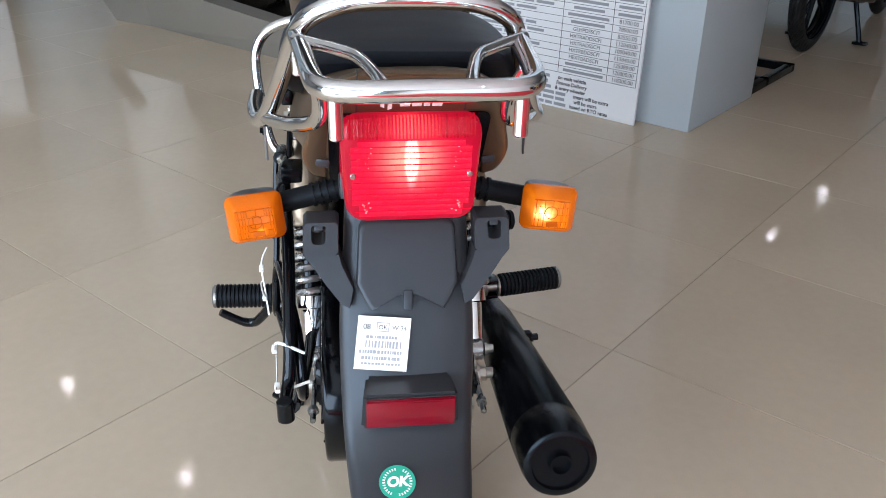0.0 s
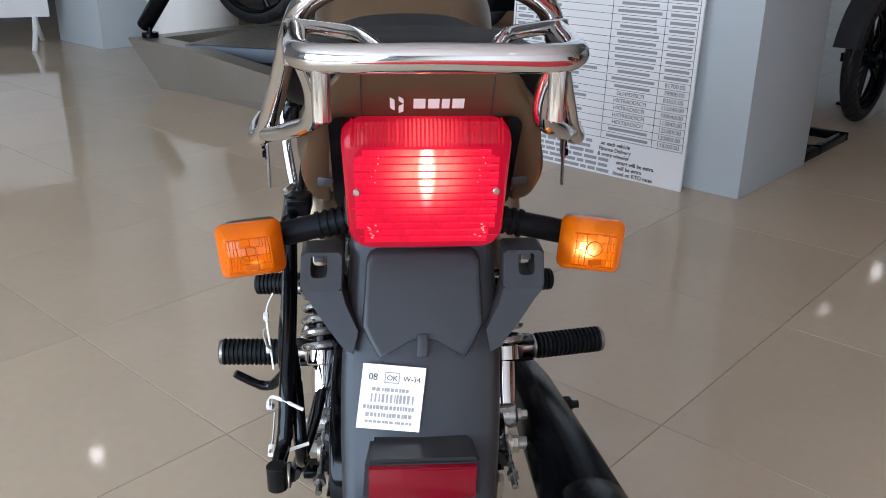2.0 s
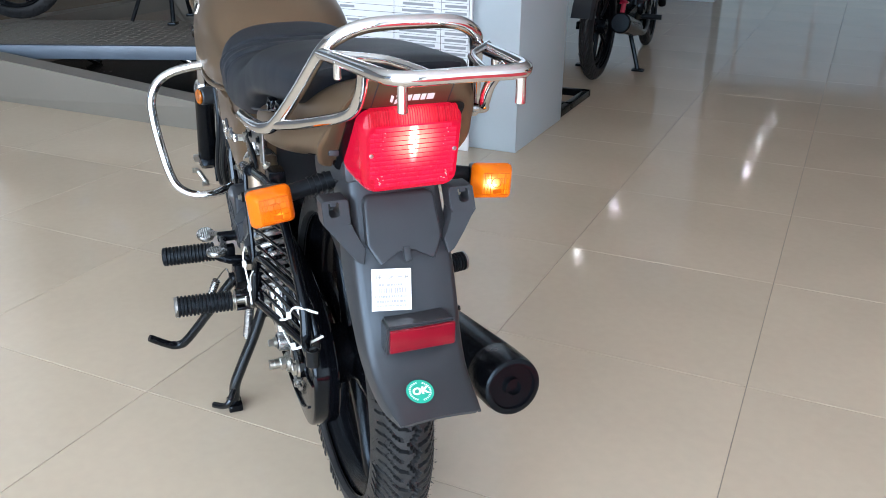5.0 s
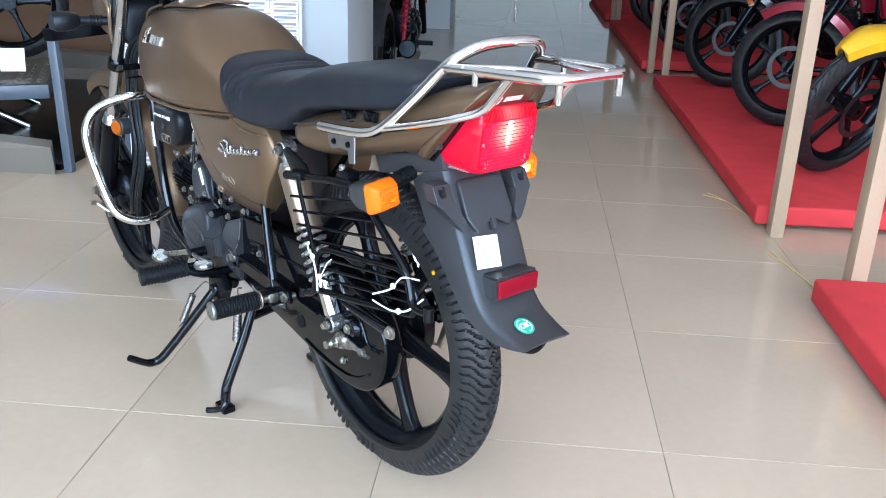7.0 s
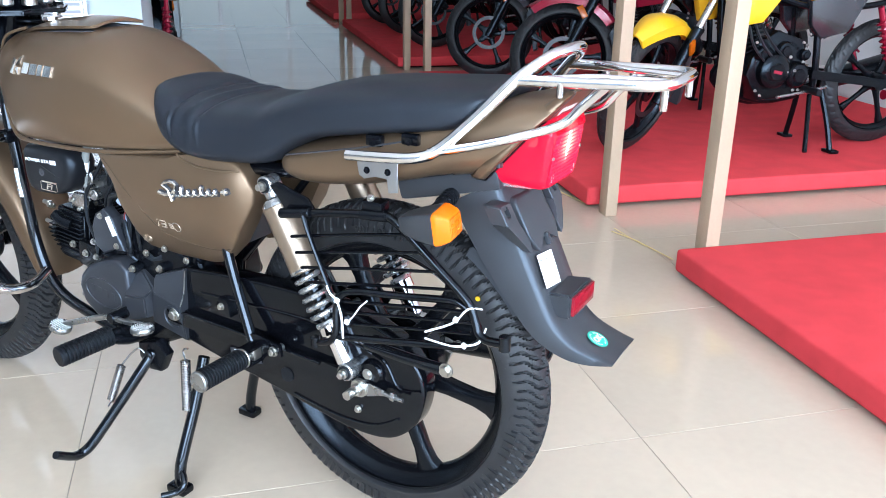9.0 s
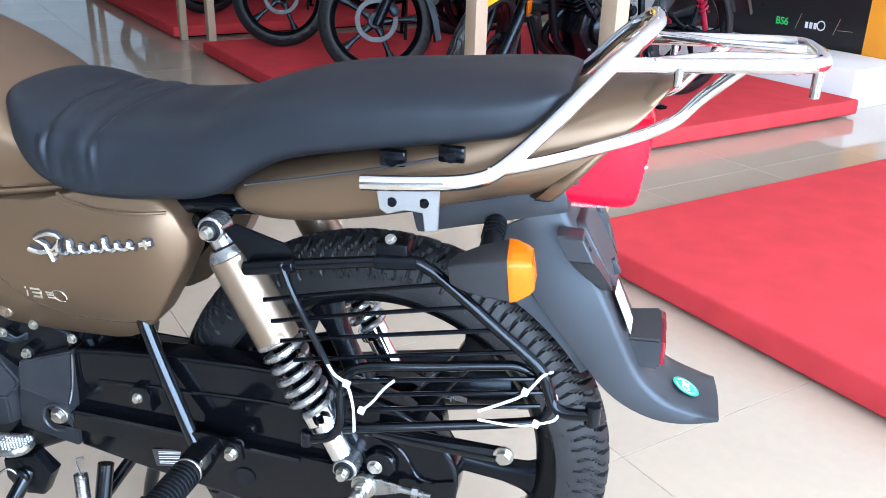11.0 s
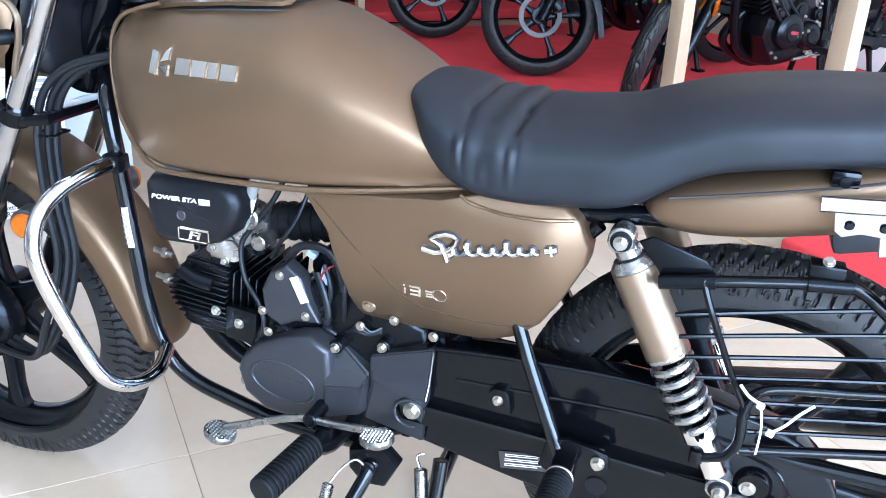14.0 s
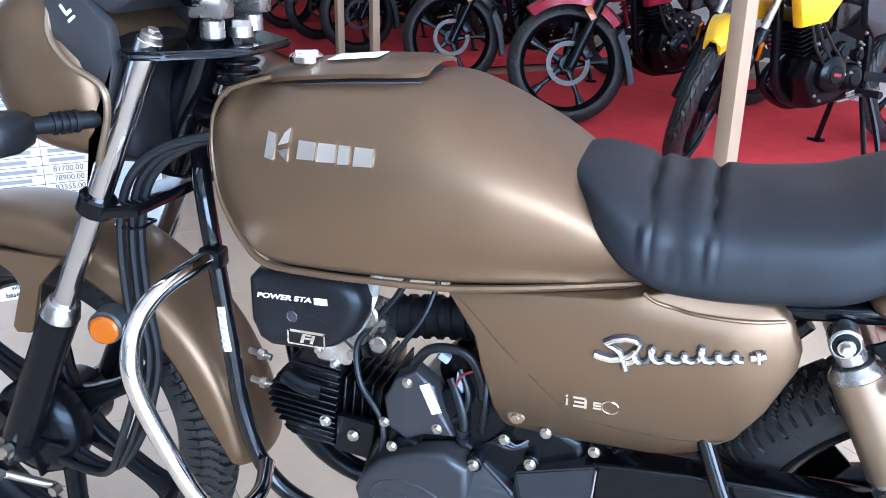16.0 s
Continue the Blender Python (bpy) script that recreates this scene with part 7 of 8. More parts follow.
box(bm, (-0.1376, 0.7178, 0.6230), (0.0008, 0.017, 0.0085), (-3, 0, 0), bev=0)
part("paper_scrap", bm, PAPER, air, "white sticker scrap over the lettering", smooth=0)
bm = B()
for dy, dz, l, h in ((-0.002, 0.0085, 0.046, 0.0035), (0.002, -0.009, 0.046, 0.002), (0.024, 0, 0.002, 0.016), (-0.024, 0.001, 0.002, 0.016)):
    box(bm, (-0.1374, 0.739 + dy, 0.5715 + dz), (0.001, l, h), bev=0)
part("badge_frame", bm, EMBLEM_SILVER, air, smooth=0)
writing("badge_letters", "Fi", 0.0165, side @ pose(-0.739, 0.5705, 0.0002, 0, 0, 1), EMBLEM_SILVER, air, 0.0002, shear=0.2, stretch=1.7, bold=0.0006)

settle(air, (0.031, 0.014, -0.016))

# ---- exhaust ----
bm = B()
a, b = Vector((0.172, 0.30, 0.272)), Vector((0.186, -0.222, 0.338))
pts = [a.lerp(b, f) for f in (0, 0.12, 0.22, 0.5, 0.86, 0.866, 0.872, 0.878, 0.97, 0.995, 1.0, 1.0, 0.992, 0.992)]
rad = [0.021, 0.028, 0.034, 0.0405, 0.0475, 0.0462, 0.0462, 0.0480, 0.0475, 0.0455, 0.0420, 0.0360, 0.0345, 0.0130]
dd = (b - a).normalized()
uu = dd.orthogonal().normalized()
ww = dd.cross(uu)
loft(bm, [[p + (uu * math.cos(2 * math.pi * j / 36) + ww * math.sin(2 * math.pi * j / 36)) * r for j in range(36)] for p, r in zip(pts, rad)])
exhaust = part("exhaust", bm, SATIN_BLACK, bike, "matt black exhaust silencer", smooth=40)
bm = B()
lathe_pts = [b + dd * h for h in (-0.02, 0.003, 0.003, -0.015)]
loft(bm, [[p + (uu * math.cos(2 * math.pi * j / 24) + ww * math.sin(2 * math.pi * j / 24)) * r for j in range(24)] for p, r in zip(lathe_pts, (0.0145, 0.0145, 0.0115, 0.0115))], cap=False)
part("outlet_pipe", bm, SATIN_BLACK, exhaust)
bm = B()
cyl(bm, b - dd * 0.016, b - dd * 0.014, 0.0118, n=20)
part("outlet_hole", bm, PRINT, exhaust)
bm = B()
tube(bm, [(0.16, 0.32, 0.268), (0.13, 0.45, 0.225), (0.09, 0.62, 0.215), (0.06, 0.78, 0.26), (0.02, 0.84, 0.36), (0.0, 0.82, 0.42)], 0.017, 14, 6)
part("header_pipe", bm, SATIN_BLACK, exhaust)
bm = B()
box(bm, (0.208, 0.108, 0.309), (0.022, 0.012, 0.016), bev=0.003)
bolt(bm, (0.218, 0.108, 0.306), (1, 0, 0.1), 0.0055, 0.012)
part("clamp_bolt", bm, SATIN_BLACK, exhaust)
bm = B()
prism(bm, [(0.25, 0.36), (0.12, 0.40), (0.09, 0.37), (0.12, 0.33), (0.22, 0.31)], 0.128, 0.134, 0.002)
part("hanger_plate", bm, GLOSS_BLACK, exhaust)
# right side rear brake parts
bm = B()
tube(bm, [(0.125, 0.52, 0.27), (0.118, 0.30, 0.25), (0.110, 0.05, 0.245), (0.104, -0.04, 0.258)], 0.004, 8, 4)
box(bm, (0.10, -0.05, 0.285), (0.008, 0.014, 0.06), (20, 0, 0), bev=0.002)
part("brake_rod", bm, ZINC, bike)

# ---- crash guard ----
for s in (-1, 1):
    bm = B()
    tube(bm, [(s * 0.080, 0.882, 0.640), (s * 0.13, 0.887, 0.638), (s * 0.185, 0.898, 0.626), (s * 0.225, 0.902, 0.603), (s * 0.246, 0.899, 0.565), (s * 0.248, 0.888, 0.52), (s * 0.240, 0.866, 0.455), (s * 0.228, 0.844, 0.392), (s * 0.212, 0.830, 0.360), (s * 0.180, 0.818, 0.342), (s * 0.135, 0.814, 0.340), (s * 0.088, 0.830, 0.350)], 0.0108, 14, 6)
    cg = part("crash_guard", bm, CHROME, bike, "chrome engine crash guard")
    bm = B()
    box(bm, (s * 0.092, 0.882, 0.640), (0.026, 0.030, 0.026), bev=0.006)
    part("guard_clamp", bm, SATIN_BLACK, cg)
bm = B()
tube(bm, [(-0.0815, 0.882, 0.570), (-0.0815, 0.8795, 0.536), (-0.0815, 0.877, 0.508)], 0.0082, 10, 3)
tag = part("tube_label", bm, PAPER, bike, "white paper label wrapped on the frame tube")
bm = B()
for i in range(6):
    box(bm, (-0.0912, 0.880 - i * 0.0006, 0.560 - i * 0.009), (0.0006, 0.008, 0.0022 if i % 2 else 0.004), bev=0)
part("label_print", bm, BOARD_GREY, tag, smooth=0)

# ---- front fork ----
FT, FB = Vector((0, 0.932, 0.900)), Vector((0, 1.234, 0.305))
fd = (FB - FT).normalized()
for s in (-1, 1):
    o = Vector((s * 0.104, 0, 0))
    at = lambda f: FT.lerp(FB, f) + o
    bm = B()
    cyl(bm, at(0.0), at(0.66), 0.0155, n=24, bev=0.001)
    leg = part("fork_tube", bm, FORK, bike, "chrome front fork tube")
    bm = B()
    cyl(bm, at(0.60), at(0.615), 0.023, n=24, bev=0.002)
    cyl(bm, at(0.612), at(1.03), 0.0255, 0.0245, 24, bev=0.003)
    box(bm, at(1.0), (0.04, 0.05, 0.055), (-27, 0, 0), bev=0.01)
    part("slider", bm, SATIN_BLACK, leg, "black fork slider")
    bm = B()
    cyl(bm, at(0.585), at(0.625), 0.0215, 0.0265, 24, bev=0.002)
    part("dust_seal", bm, STEEL, leg)
    bm = B()
    cyl(bm, at(-0.012), at(0.004), 0.0125, n=20, bev=0.001)
    bolt(bm, at(-0.010), -fd, 0.0075, 0.007)
    part("fork_cap", bm, ZINC, leg)
    bm = B()
    cyl(bm, at(0.325), at(0.365), 0.0235, n=24, bev=0.003)
    part("fork_clamp", bm, GLOSS_BLACK, leg)
    bm = B()
    bolt(bm, at(1.0) + Vector((s * 0.018, 0.004, 0.002)), (s, 0, 0), 0.013, 0.018)
    part("axle_nut", bm, ZINC, leg)
bm = B()
box(bm, FT.lerp(FB, 0.345) + Vector((0, -0.035, -0.005)), (0.235, 0.070, 0.016), (-10, 0, 0), bev=0.005)
part("lower_yoke", bm, GLOSS_BLACK, bike)
bm = B()
prism_out = [(-0.135, 0.0), (-0.115, 0.03), (0.115, 0.03), (0.135, 0.0), (0.115, -0.03), (0.05, -0.105), (-0.05, -0.105), (-0.115, -0.03)]
c = FT + fd * 0.018
loft(bm, [[c + Vector((x, y, -0.02 * 0 + dz)) for x, y in prism_out] for dz in (-0.005, 0.005)])
bmesh.ops.bevel(bm, geom=list(bm.edges), offset=0.003, segments=2, affect="EDGES")
yoke = part("top_yoke", bm, GLOSS_BLACK, bike, "black top yoke", smooth=35)
bm = B()
cyl(bm, (0, 0.878, 0.905), (0, 0.878, 0.915), 0.0125, n=6, bev=0.001)
cyl(bm, (0, 0.878, 0.895), (0, 0.878, 0.907), 0.0155, n=24)
part("steering_nut", bm, ZINC, yoke)
bm = B()
for i in range(3):
    cyl(bm, (0, 0.885, 0.868 - i * 0.012), (0, 0.885, 0.862 - i * 0.012), 0.028, n=24, bev=0.002)
part("head_bearing", bm, SATIN_BLACK, yoke)
for s in (-1, 1):
    bm = B()
    cyl(bm, (s * 0.045, 0.888, 0.895), (s * 0.045, 0.888, 0.920), 0.0145, n=24, bev=0.003)
    box(bm, (s * 0.045, 0.888, 0.932), (0.030, 0.046, 0.024), bev=0.005)
    box(bm, (s * 0.045, 0.888, 0.9575), (0.030, 0.046, 0.022), bev=0.005)
    riser = part("bar_clamp", bm, ALU, yoke, "bright cast handlebar clamp")
    for dy in (-0.015, 0.015):
        bm = B()
        cyl(bm, (s * 0.045, 0.888 + dy, 0.967), (s * 0.045, 0.888 + dy, 0.974), 0.0055, n=16, bev=0.001)
        part("clamp_screw", bm, ZINC, riser)
bm = B()
tube(bm, [(-0.34, 0.76, 1.03), (-0.24, 0.80, 1.035), (-0.17, 0.85, 1.015), (-0.10, 0.885, 0.955), (-0.06, 0.888, 0.945), (0.06, 0.888, 0.945), (0.10, 0.885, 0.955), (0.17, 0.85, 1.015), (0.24, 0.80, 1.035), (0.34, 0.76, 1.03)], 0.0112, 14, 6)
handlebar = part("handlebar", bm, CHROME, bike, "chrome tube handlebar")
for s in (-1, 1):
    bm = B()
    cyl(bm, (s * 0.245, 0.799, 1.035), (s * 0.36, 0.752, 1.03), 0.0165, n=20, bev=0.003)
    part("grip", bm, RUBBER, handlebar)
# hoses down from the yokes
for k, (x, dy) in enumerate(((-0.066, 0.013), (-0.075, 0.024), (-0.062, 0.002), (-0.056, 0.018))):
    bm = B()
    tube(bm, [(x * 0.6, 0.80, 0.80), (x, 0.905 + dy, 0.775), (x - 0.012, 0.965 + dy, 0.735), (x - 0.014, 0.992 + dy, 0.665), (x - 0.012, 0.998 + dy, 0.56), (x - 0.010, 0.995 + dy, 0.46), (x - 0.02, 1.03 + dy, 0.345), (x - 0.01, 1.10, 0.27), (x, 1.19, 0.255 + k * 0.012)], 0.0062 if k < 3 else 0.0045, 8, 6)
    hoses = part("control_cable", bm, HOSE, bike, "black control cable")
bm = B()
tube(bm, [(-0.096, 0.985, 0.665), (-0.078, 0.980, 0.667), (-0.06, 0.986, 0.665), (-0.06, 1.022, 0.662), (-0.085, 1.027, 0.66)], 0.0022, 6, 5, closed=True)
part("cable_clip", bm, GLOSS_BLACK, hoses)
bm = B()
coil(bm, (-0.132, 1.235, 0.268), (-0.118, 1.165, 0.255), 0.0055, 0.0013, 22)
tube(bm, [(-0.135, 1.25, 0.272), (-0.115, 1.15, 0.252)], 0.003, 6, 1)
for p in ((-0.130, 1.222, 0.315), (-0.135, 1.242, 0.270), (-0.118, 1.158, 0.254)):
    cyl(bm, Vector(p), Vector(p) + Vector((-0.014, 0, 0)), 0.008, n=6)
part("brake_arm", bm, ZINC, bike, "bright brake arm and return spring")
bm = B()
lathe(bm, [(0.008, -0.085), (0.05, -0.082), (0.072, -0.072), (0.078, -0.060), (0.078, -0.035)], AF, 0, 40, cap=True)
for i in range(5):
    a = radians(40 + i * 72)
    box(bm, AF + Vector((-0.082, 0.045 * math.cos(a), 0.045 * math.sin(a))), (0.012, 0.05, 0.006), (math.degrees(a), 0, 0), bev=0.002)
part("front_brake_panel", bm, SATIN_BLACK, bike)
bm = B()
cyl(bm, AF + Vector((-0.13, 0, 0)), AF + Vector((0.13, 0, 0)), 0.007, n=12)
part("front_axle", bm, ZINC, bike)

# ---- front mudguard ----
bm = B()
rings = []
for i in range(25):
    a = radians(-38 + i * 5.36)
    r = 0.342 + 0.012 * math.sin(max(0.0, (i - 14) / 10) * 1.2)
    w = 0.066 + 0.006 * math.sin(math.pi * i / 24)
    skirt = 0.045 if i < 22 else 0.045 - 0.012 * (i - 21)
    c, s = math.cos(a), math.sin(a)
    d = Vector((0, -s, c))
    out = [(-w, -skirt), (-w, -0.012), (-w * 0.92, -0.002), (-w * 0.6, 0.008), (-w * 0.25, 0.012), (0, 0.0135), (w * 0.25, 0.012), (w * 0.6, 0.008), (w * 0.92, -0.002), (w, -0.012), (w, -skirt)]
    inn = [(x * 0.96, t - 0.003) for x, t in reversed(out)]
    rings.append([AF + Vector((x, 0, 0)) + d * (r + t) for x, t in out + inn])
loft(bm, rings)
fm = part("front_mudguard", bm, BRONZE, bike, "matt bronze front mudguard", smooth=50, subdiv=1)
for s in (-1, 1):
    bm = B()
    prism(bm, [(1.262, 0.60), (1.248, 0.588), (1.215, 0.568), (1.203, 0.550), (1.228, 0.485), (1.222, 0.476), (1.200, 0.478), (1.192, 0.486), (1.170, 0.555), (1.139, 0.586), (1.125, 0.60)], s * 0.074, s * 0.082, 0.002)
    part("mudguard_stay", bm, BRONZE, fm)
    bm = B()
    cyl(bm, (s * 0.122, 1.034, 0.530), (s * 0.130, 1.032, 0.530), 0.0195, n=28, bev=0.003)
    refl = part("side_reflector", bm, AMBER, bike, "round amber side reflector")
    bm = B()
    cyl(bm, (s * 0.089, 1.044, 0.530), (s * 0.123, 1.035, 0.530), 0.0230, n=28, bev=0.003)
    part("reflector_shell", bm, PLASTIC, refl)

# ---- headlamp cowl, dials, front signals ----
bm = B()
COWL = ((0.985, 0.060, 0.110, 0.80, 0.072), (1.02, 0.085, 0.128, 0.832, 0.092), (1.07, 0.105, 0.130, 0.848, 0.108), (1.12, 0.115, 0.122, 0.855, 0.112), (1.165, 0.10, 0.105, 0.858, 0.098), (1.19, 0.06, 0.075, 0.858, 0.07))
rings = []
for y, h0, w, z, h1 in COWL:
    rings.append(oval(0, z, w, h1 * 0.92, h1, y, 3.0, 32))
loft(bm, rings)
cowl = part("headlamp_cowl", bm, BRONZE, bike, "matt bronze headlamp cowl", smooth=50, subdiv=1)
bm = B()
loft(bm, [oval(0, z, w, h * 0.92, h, y, 3.0, 32) for y, w, z, h in ((0.972, 0.085, 0.80, 0.055), (0.980, 0.100, 0.802, 0.068), (0.996, 0.110, 0.815, 0.078), (1.008, 0.112, 0.825, 0.080))])
part("cowl_back", bm, COVER_BLACK, cowl, "black cowl lining", smooth=50)
bm = B()
lathe(bm, [(0.0, 1.208), (0.05, 1.204), (0.082, 1.19), (0.09, 1.17)], (0, 0, 0.845), 1, 36)
part("headlamp_glass", bm, CLEAR, cowl)
bm = B()
tube(bm, [(-0.108, 1.055, 0.952), (-0.120, 1.058, 0.905), (-0.128, 1.030, 0.872), (-0.131, 0.985, 0.848), (-0.130, 0.982, 0.815), (-0.122, 1.005, 0.765), (-0.11, 1.02, 0.742)], 0.0045, 8, 6)
part("cowl_edge", bm, BRONZE_DARK, cowl)
bm = B()
prism(bm, [(1.06, 0.945), (1.065, 0.90), (1.03, 0.868), (1.002, 0.845), (1.002, 0.80), (1.025, 0.750), (1.018, 0.785), (0.990, 0.825), (0.974, 0.87), (0.978, 0.915), (1.02, 0.955)], -0.098, -0.118, 0.004)
part("cowl_inner", bm, PLASTIC, cowl)
bm = B()
prism(bm, [(1.06, 0.945), (1.065, 0.90), (1.03, 0.868), (1.002, 0.845), (1.002, 0.80), (1.025, 0.750), (1.018, 0.785), (0.990, 0.825), (0.974, 0.87), (0.978, 0.915), (1.02, 0.955)], 0.118, 0.098, 0.004)
part("cowl_inner", bm, PLASTIC, cowl)
bm = B()
prism(bm, [(1.06, 0.955), (1.10, 0.965), (1.09, 0.985), (0.99, 1.0), (0.95, 0.975), (0.952, 0.945), (0.985, 0.925)], -0.105, 0.105, 0.012, 3)
dials = part("dial_cluster", bm, PLASTIC, bike, "black twin-dial instrument cluster", smooth=40)
for x in (-0.052, 0.052):
    bm = B()
    lathe(bm, [(0.044, 0.0), (0.048, 0.004), (0.048, 0.012), (0.042, 0.014), (0.040, 0.006), (0.0, 0.006)], (x, 1.0, 0.998), 2, 32)
    part("dial", bm, GLOSS_BLACK, dials)
bm = B()
for y, z, l, h in ((1.034, 0.930, 0.003, 0.012), (1.027, 0.927, 0.009, 0.0035), (1.024, 0.920, 0.012, 0.003)):
    box(bm, (-0.1185, y, z), (0.0015, l, h), (-35, 0, 0), bev=0)
part("dial_tag", bm, PAPER, dials)


def front_signal(s):
    bm = B()
    ring = lambda x, w, h: [Vector((s * x, 0, 0)) + Vector((0, w * math.copysign(abs(math.cos(2 * math.pi * j / 20)) ** 0.6, math.cos(2 * math.pi * j / 20)), h * math.copysign(abs(math.sin(2 * math.pi * j / 20)) ** 0.6, math.sin(2 * math.pi * j / 20)))) for j in range(20)]
    o = Vector((0, 1.055, 0.806))
    rows = [ring(0.182, 0.016, 0.013), ring(0.190, 0.024, 0.020), ring(0.215, 0.030, 0.024), ring(0.240, 0.030, 0.023), ring(0.248, 0.024, 0.019)]
    loft(bm, [[p + o for p in r] for r in rows])
    sh = part("front_indicator", bm, COVER_BLACK, bike, "front turn signal in a dark grey shell", smooth=40)
    bm = B()
    loft(bm, [lamp_ring(0, 0.026, -0.021, 0.021, 0.007, 4), lamp_ring(0.014, 0.024, -0.018, 0.018, 0.006, 4), lamp_ring(0.02, 0.014, -0.01, 0.01, 0.004, 4)])
    for v in bm.verts:
        v.co += Vector((s * 0.217, 1.080, 0.806))
    part("lens", bm, AMBER, sh, "amber glass")
    bm = B()
    a, b = Vector((s * 0.118, 1.010, 0.806)), Vector((s * 0.188, 1.052, 0.807))
    tube(bm, [a, b], 0.0105, 14, 1)
    for i in range(4):
        p = a.lerp(b, 0.25 + i * 0.1)
        cyl(bm, p, p + (b - a).normalized() * 0.004, 0.0135, n=16)
    cyl(bm, a - (b - a).normalized() * 0.004, a, 0.009, n=12)
    part("stem", bm, RUBBER, sh)


front_signal(-1)
front_signal(1)


# ---- motorcycles on show ----
def show_wheel(parent, name, c, disc, spokes=5):
    bm = B()
    lathe(bm, [(0.230, -0.031), (0.236, -0.027), (0.220, -0.018), (0.212, 0.0), (0.220, 0.018), (0.236, 0.027), (0.230, 0.031), (0.226, 0.0)], c, 0, 64)
    lathe(bm, [(0.01, -0.045), (0.04, -0.045), (0.045, 0.0), (0.04, 0.045), (0.01, 0.045)], c, 0, 28)
    wheel = part(name, bm, SATIN_BLACK, parent, "black cast alloy wheel")
    for k in range(spokes):
        bm = B()
        a = 2 * math.pi * k / spokes + 0.3
        d, s = Vector((0, -math.sin(a), math.cos(a))), Vector((0, math.cos(a), math.sin(a)))
        loft(bm, [[c + d * q + s * (w * math.cos(t)) + Vector((0.012 * math.sin(t), 0, 0)) for t in [2 * math.pi * j / 8 for j in range(8)]] for q, w in ((0.03, 0.024), (0.09, 0.013), (0.16, 0.013), (0.21, 0.024))])
        part("spoke", bm, SATIN_BLACK, wheel)
    bm = B()
    tyre(bm, c, 0.30, 0.039, 0.062, 40, 320, 0.005)
    part("tyre", bm, TYRE, wheel)
    if disc:
        bm = B()
        lathe(bm, [(0.086, -0.052), (0.110, -0.052), (0.110, -0.055), (0.086, -0.055)], c, 0, 60)
        d = part("brake_disc", bm, DISC, wheel, "drilled steel brake disc")
        bm = B()
        for i in range(20):
            for r in (0.092, 0.104):
                a = 2 * math.pi * (i + r * 20) / 20
                p = c + Vector((-0.0555, r * math.cos(a), r * math.sin(a)))
                cyl(bm, p, p + Vector((-0.0006, 0, 0)), 0.0048, n=6)
        part("drilling", bm, PRINT, d, smooth=0)["kind"] = "stuff"
        bm = B()
        box(bm, c + Vector((-0.062, -0.085, 0.055)), (0.045, 0.05, 0.085), (-35, 0, 0), bev=0.012)
        part("brake_caliper", bm, SATIN_BLACK, wheel)
    return wheel


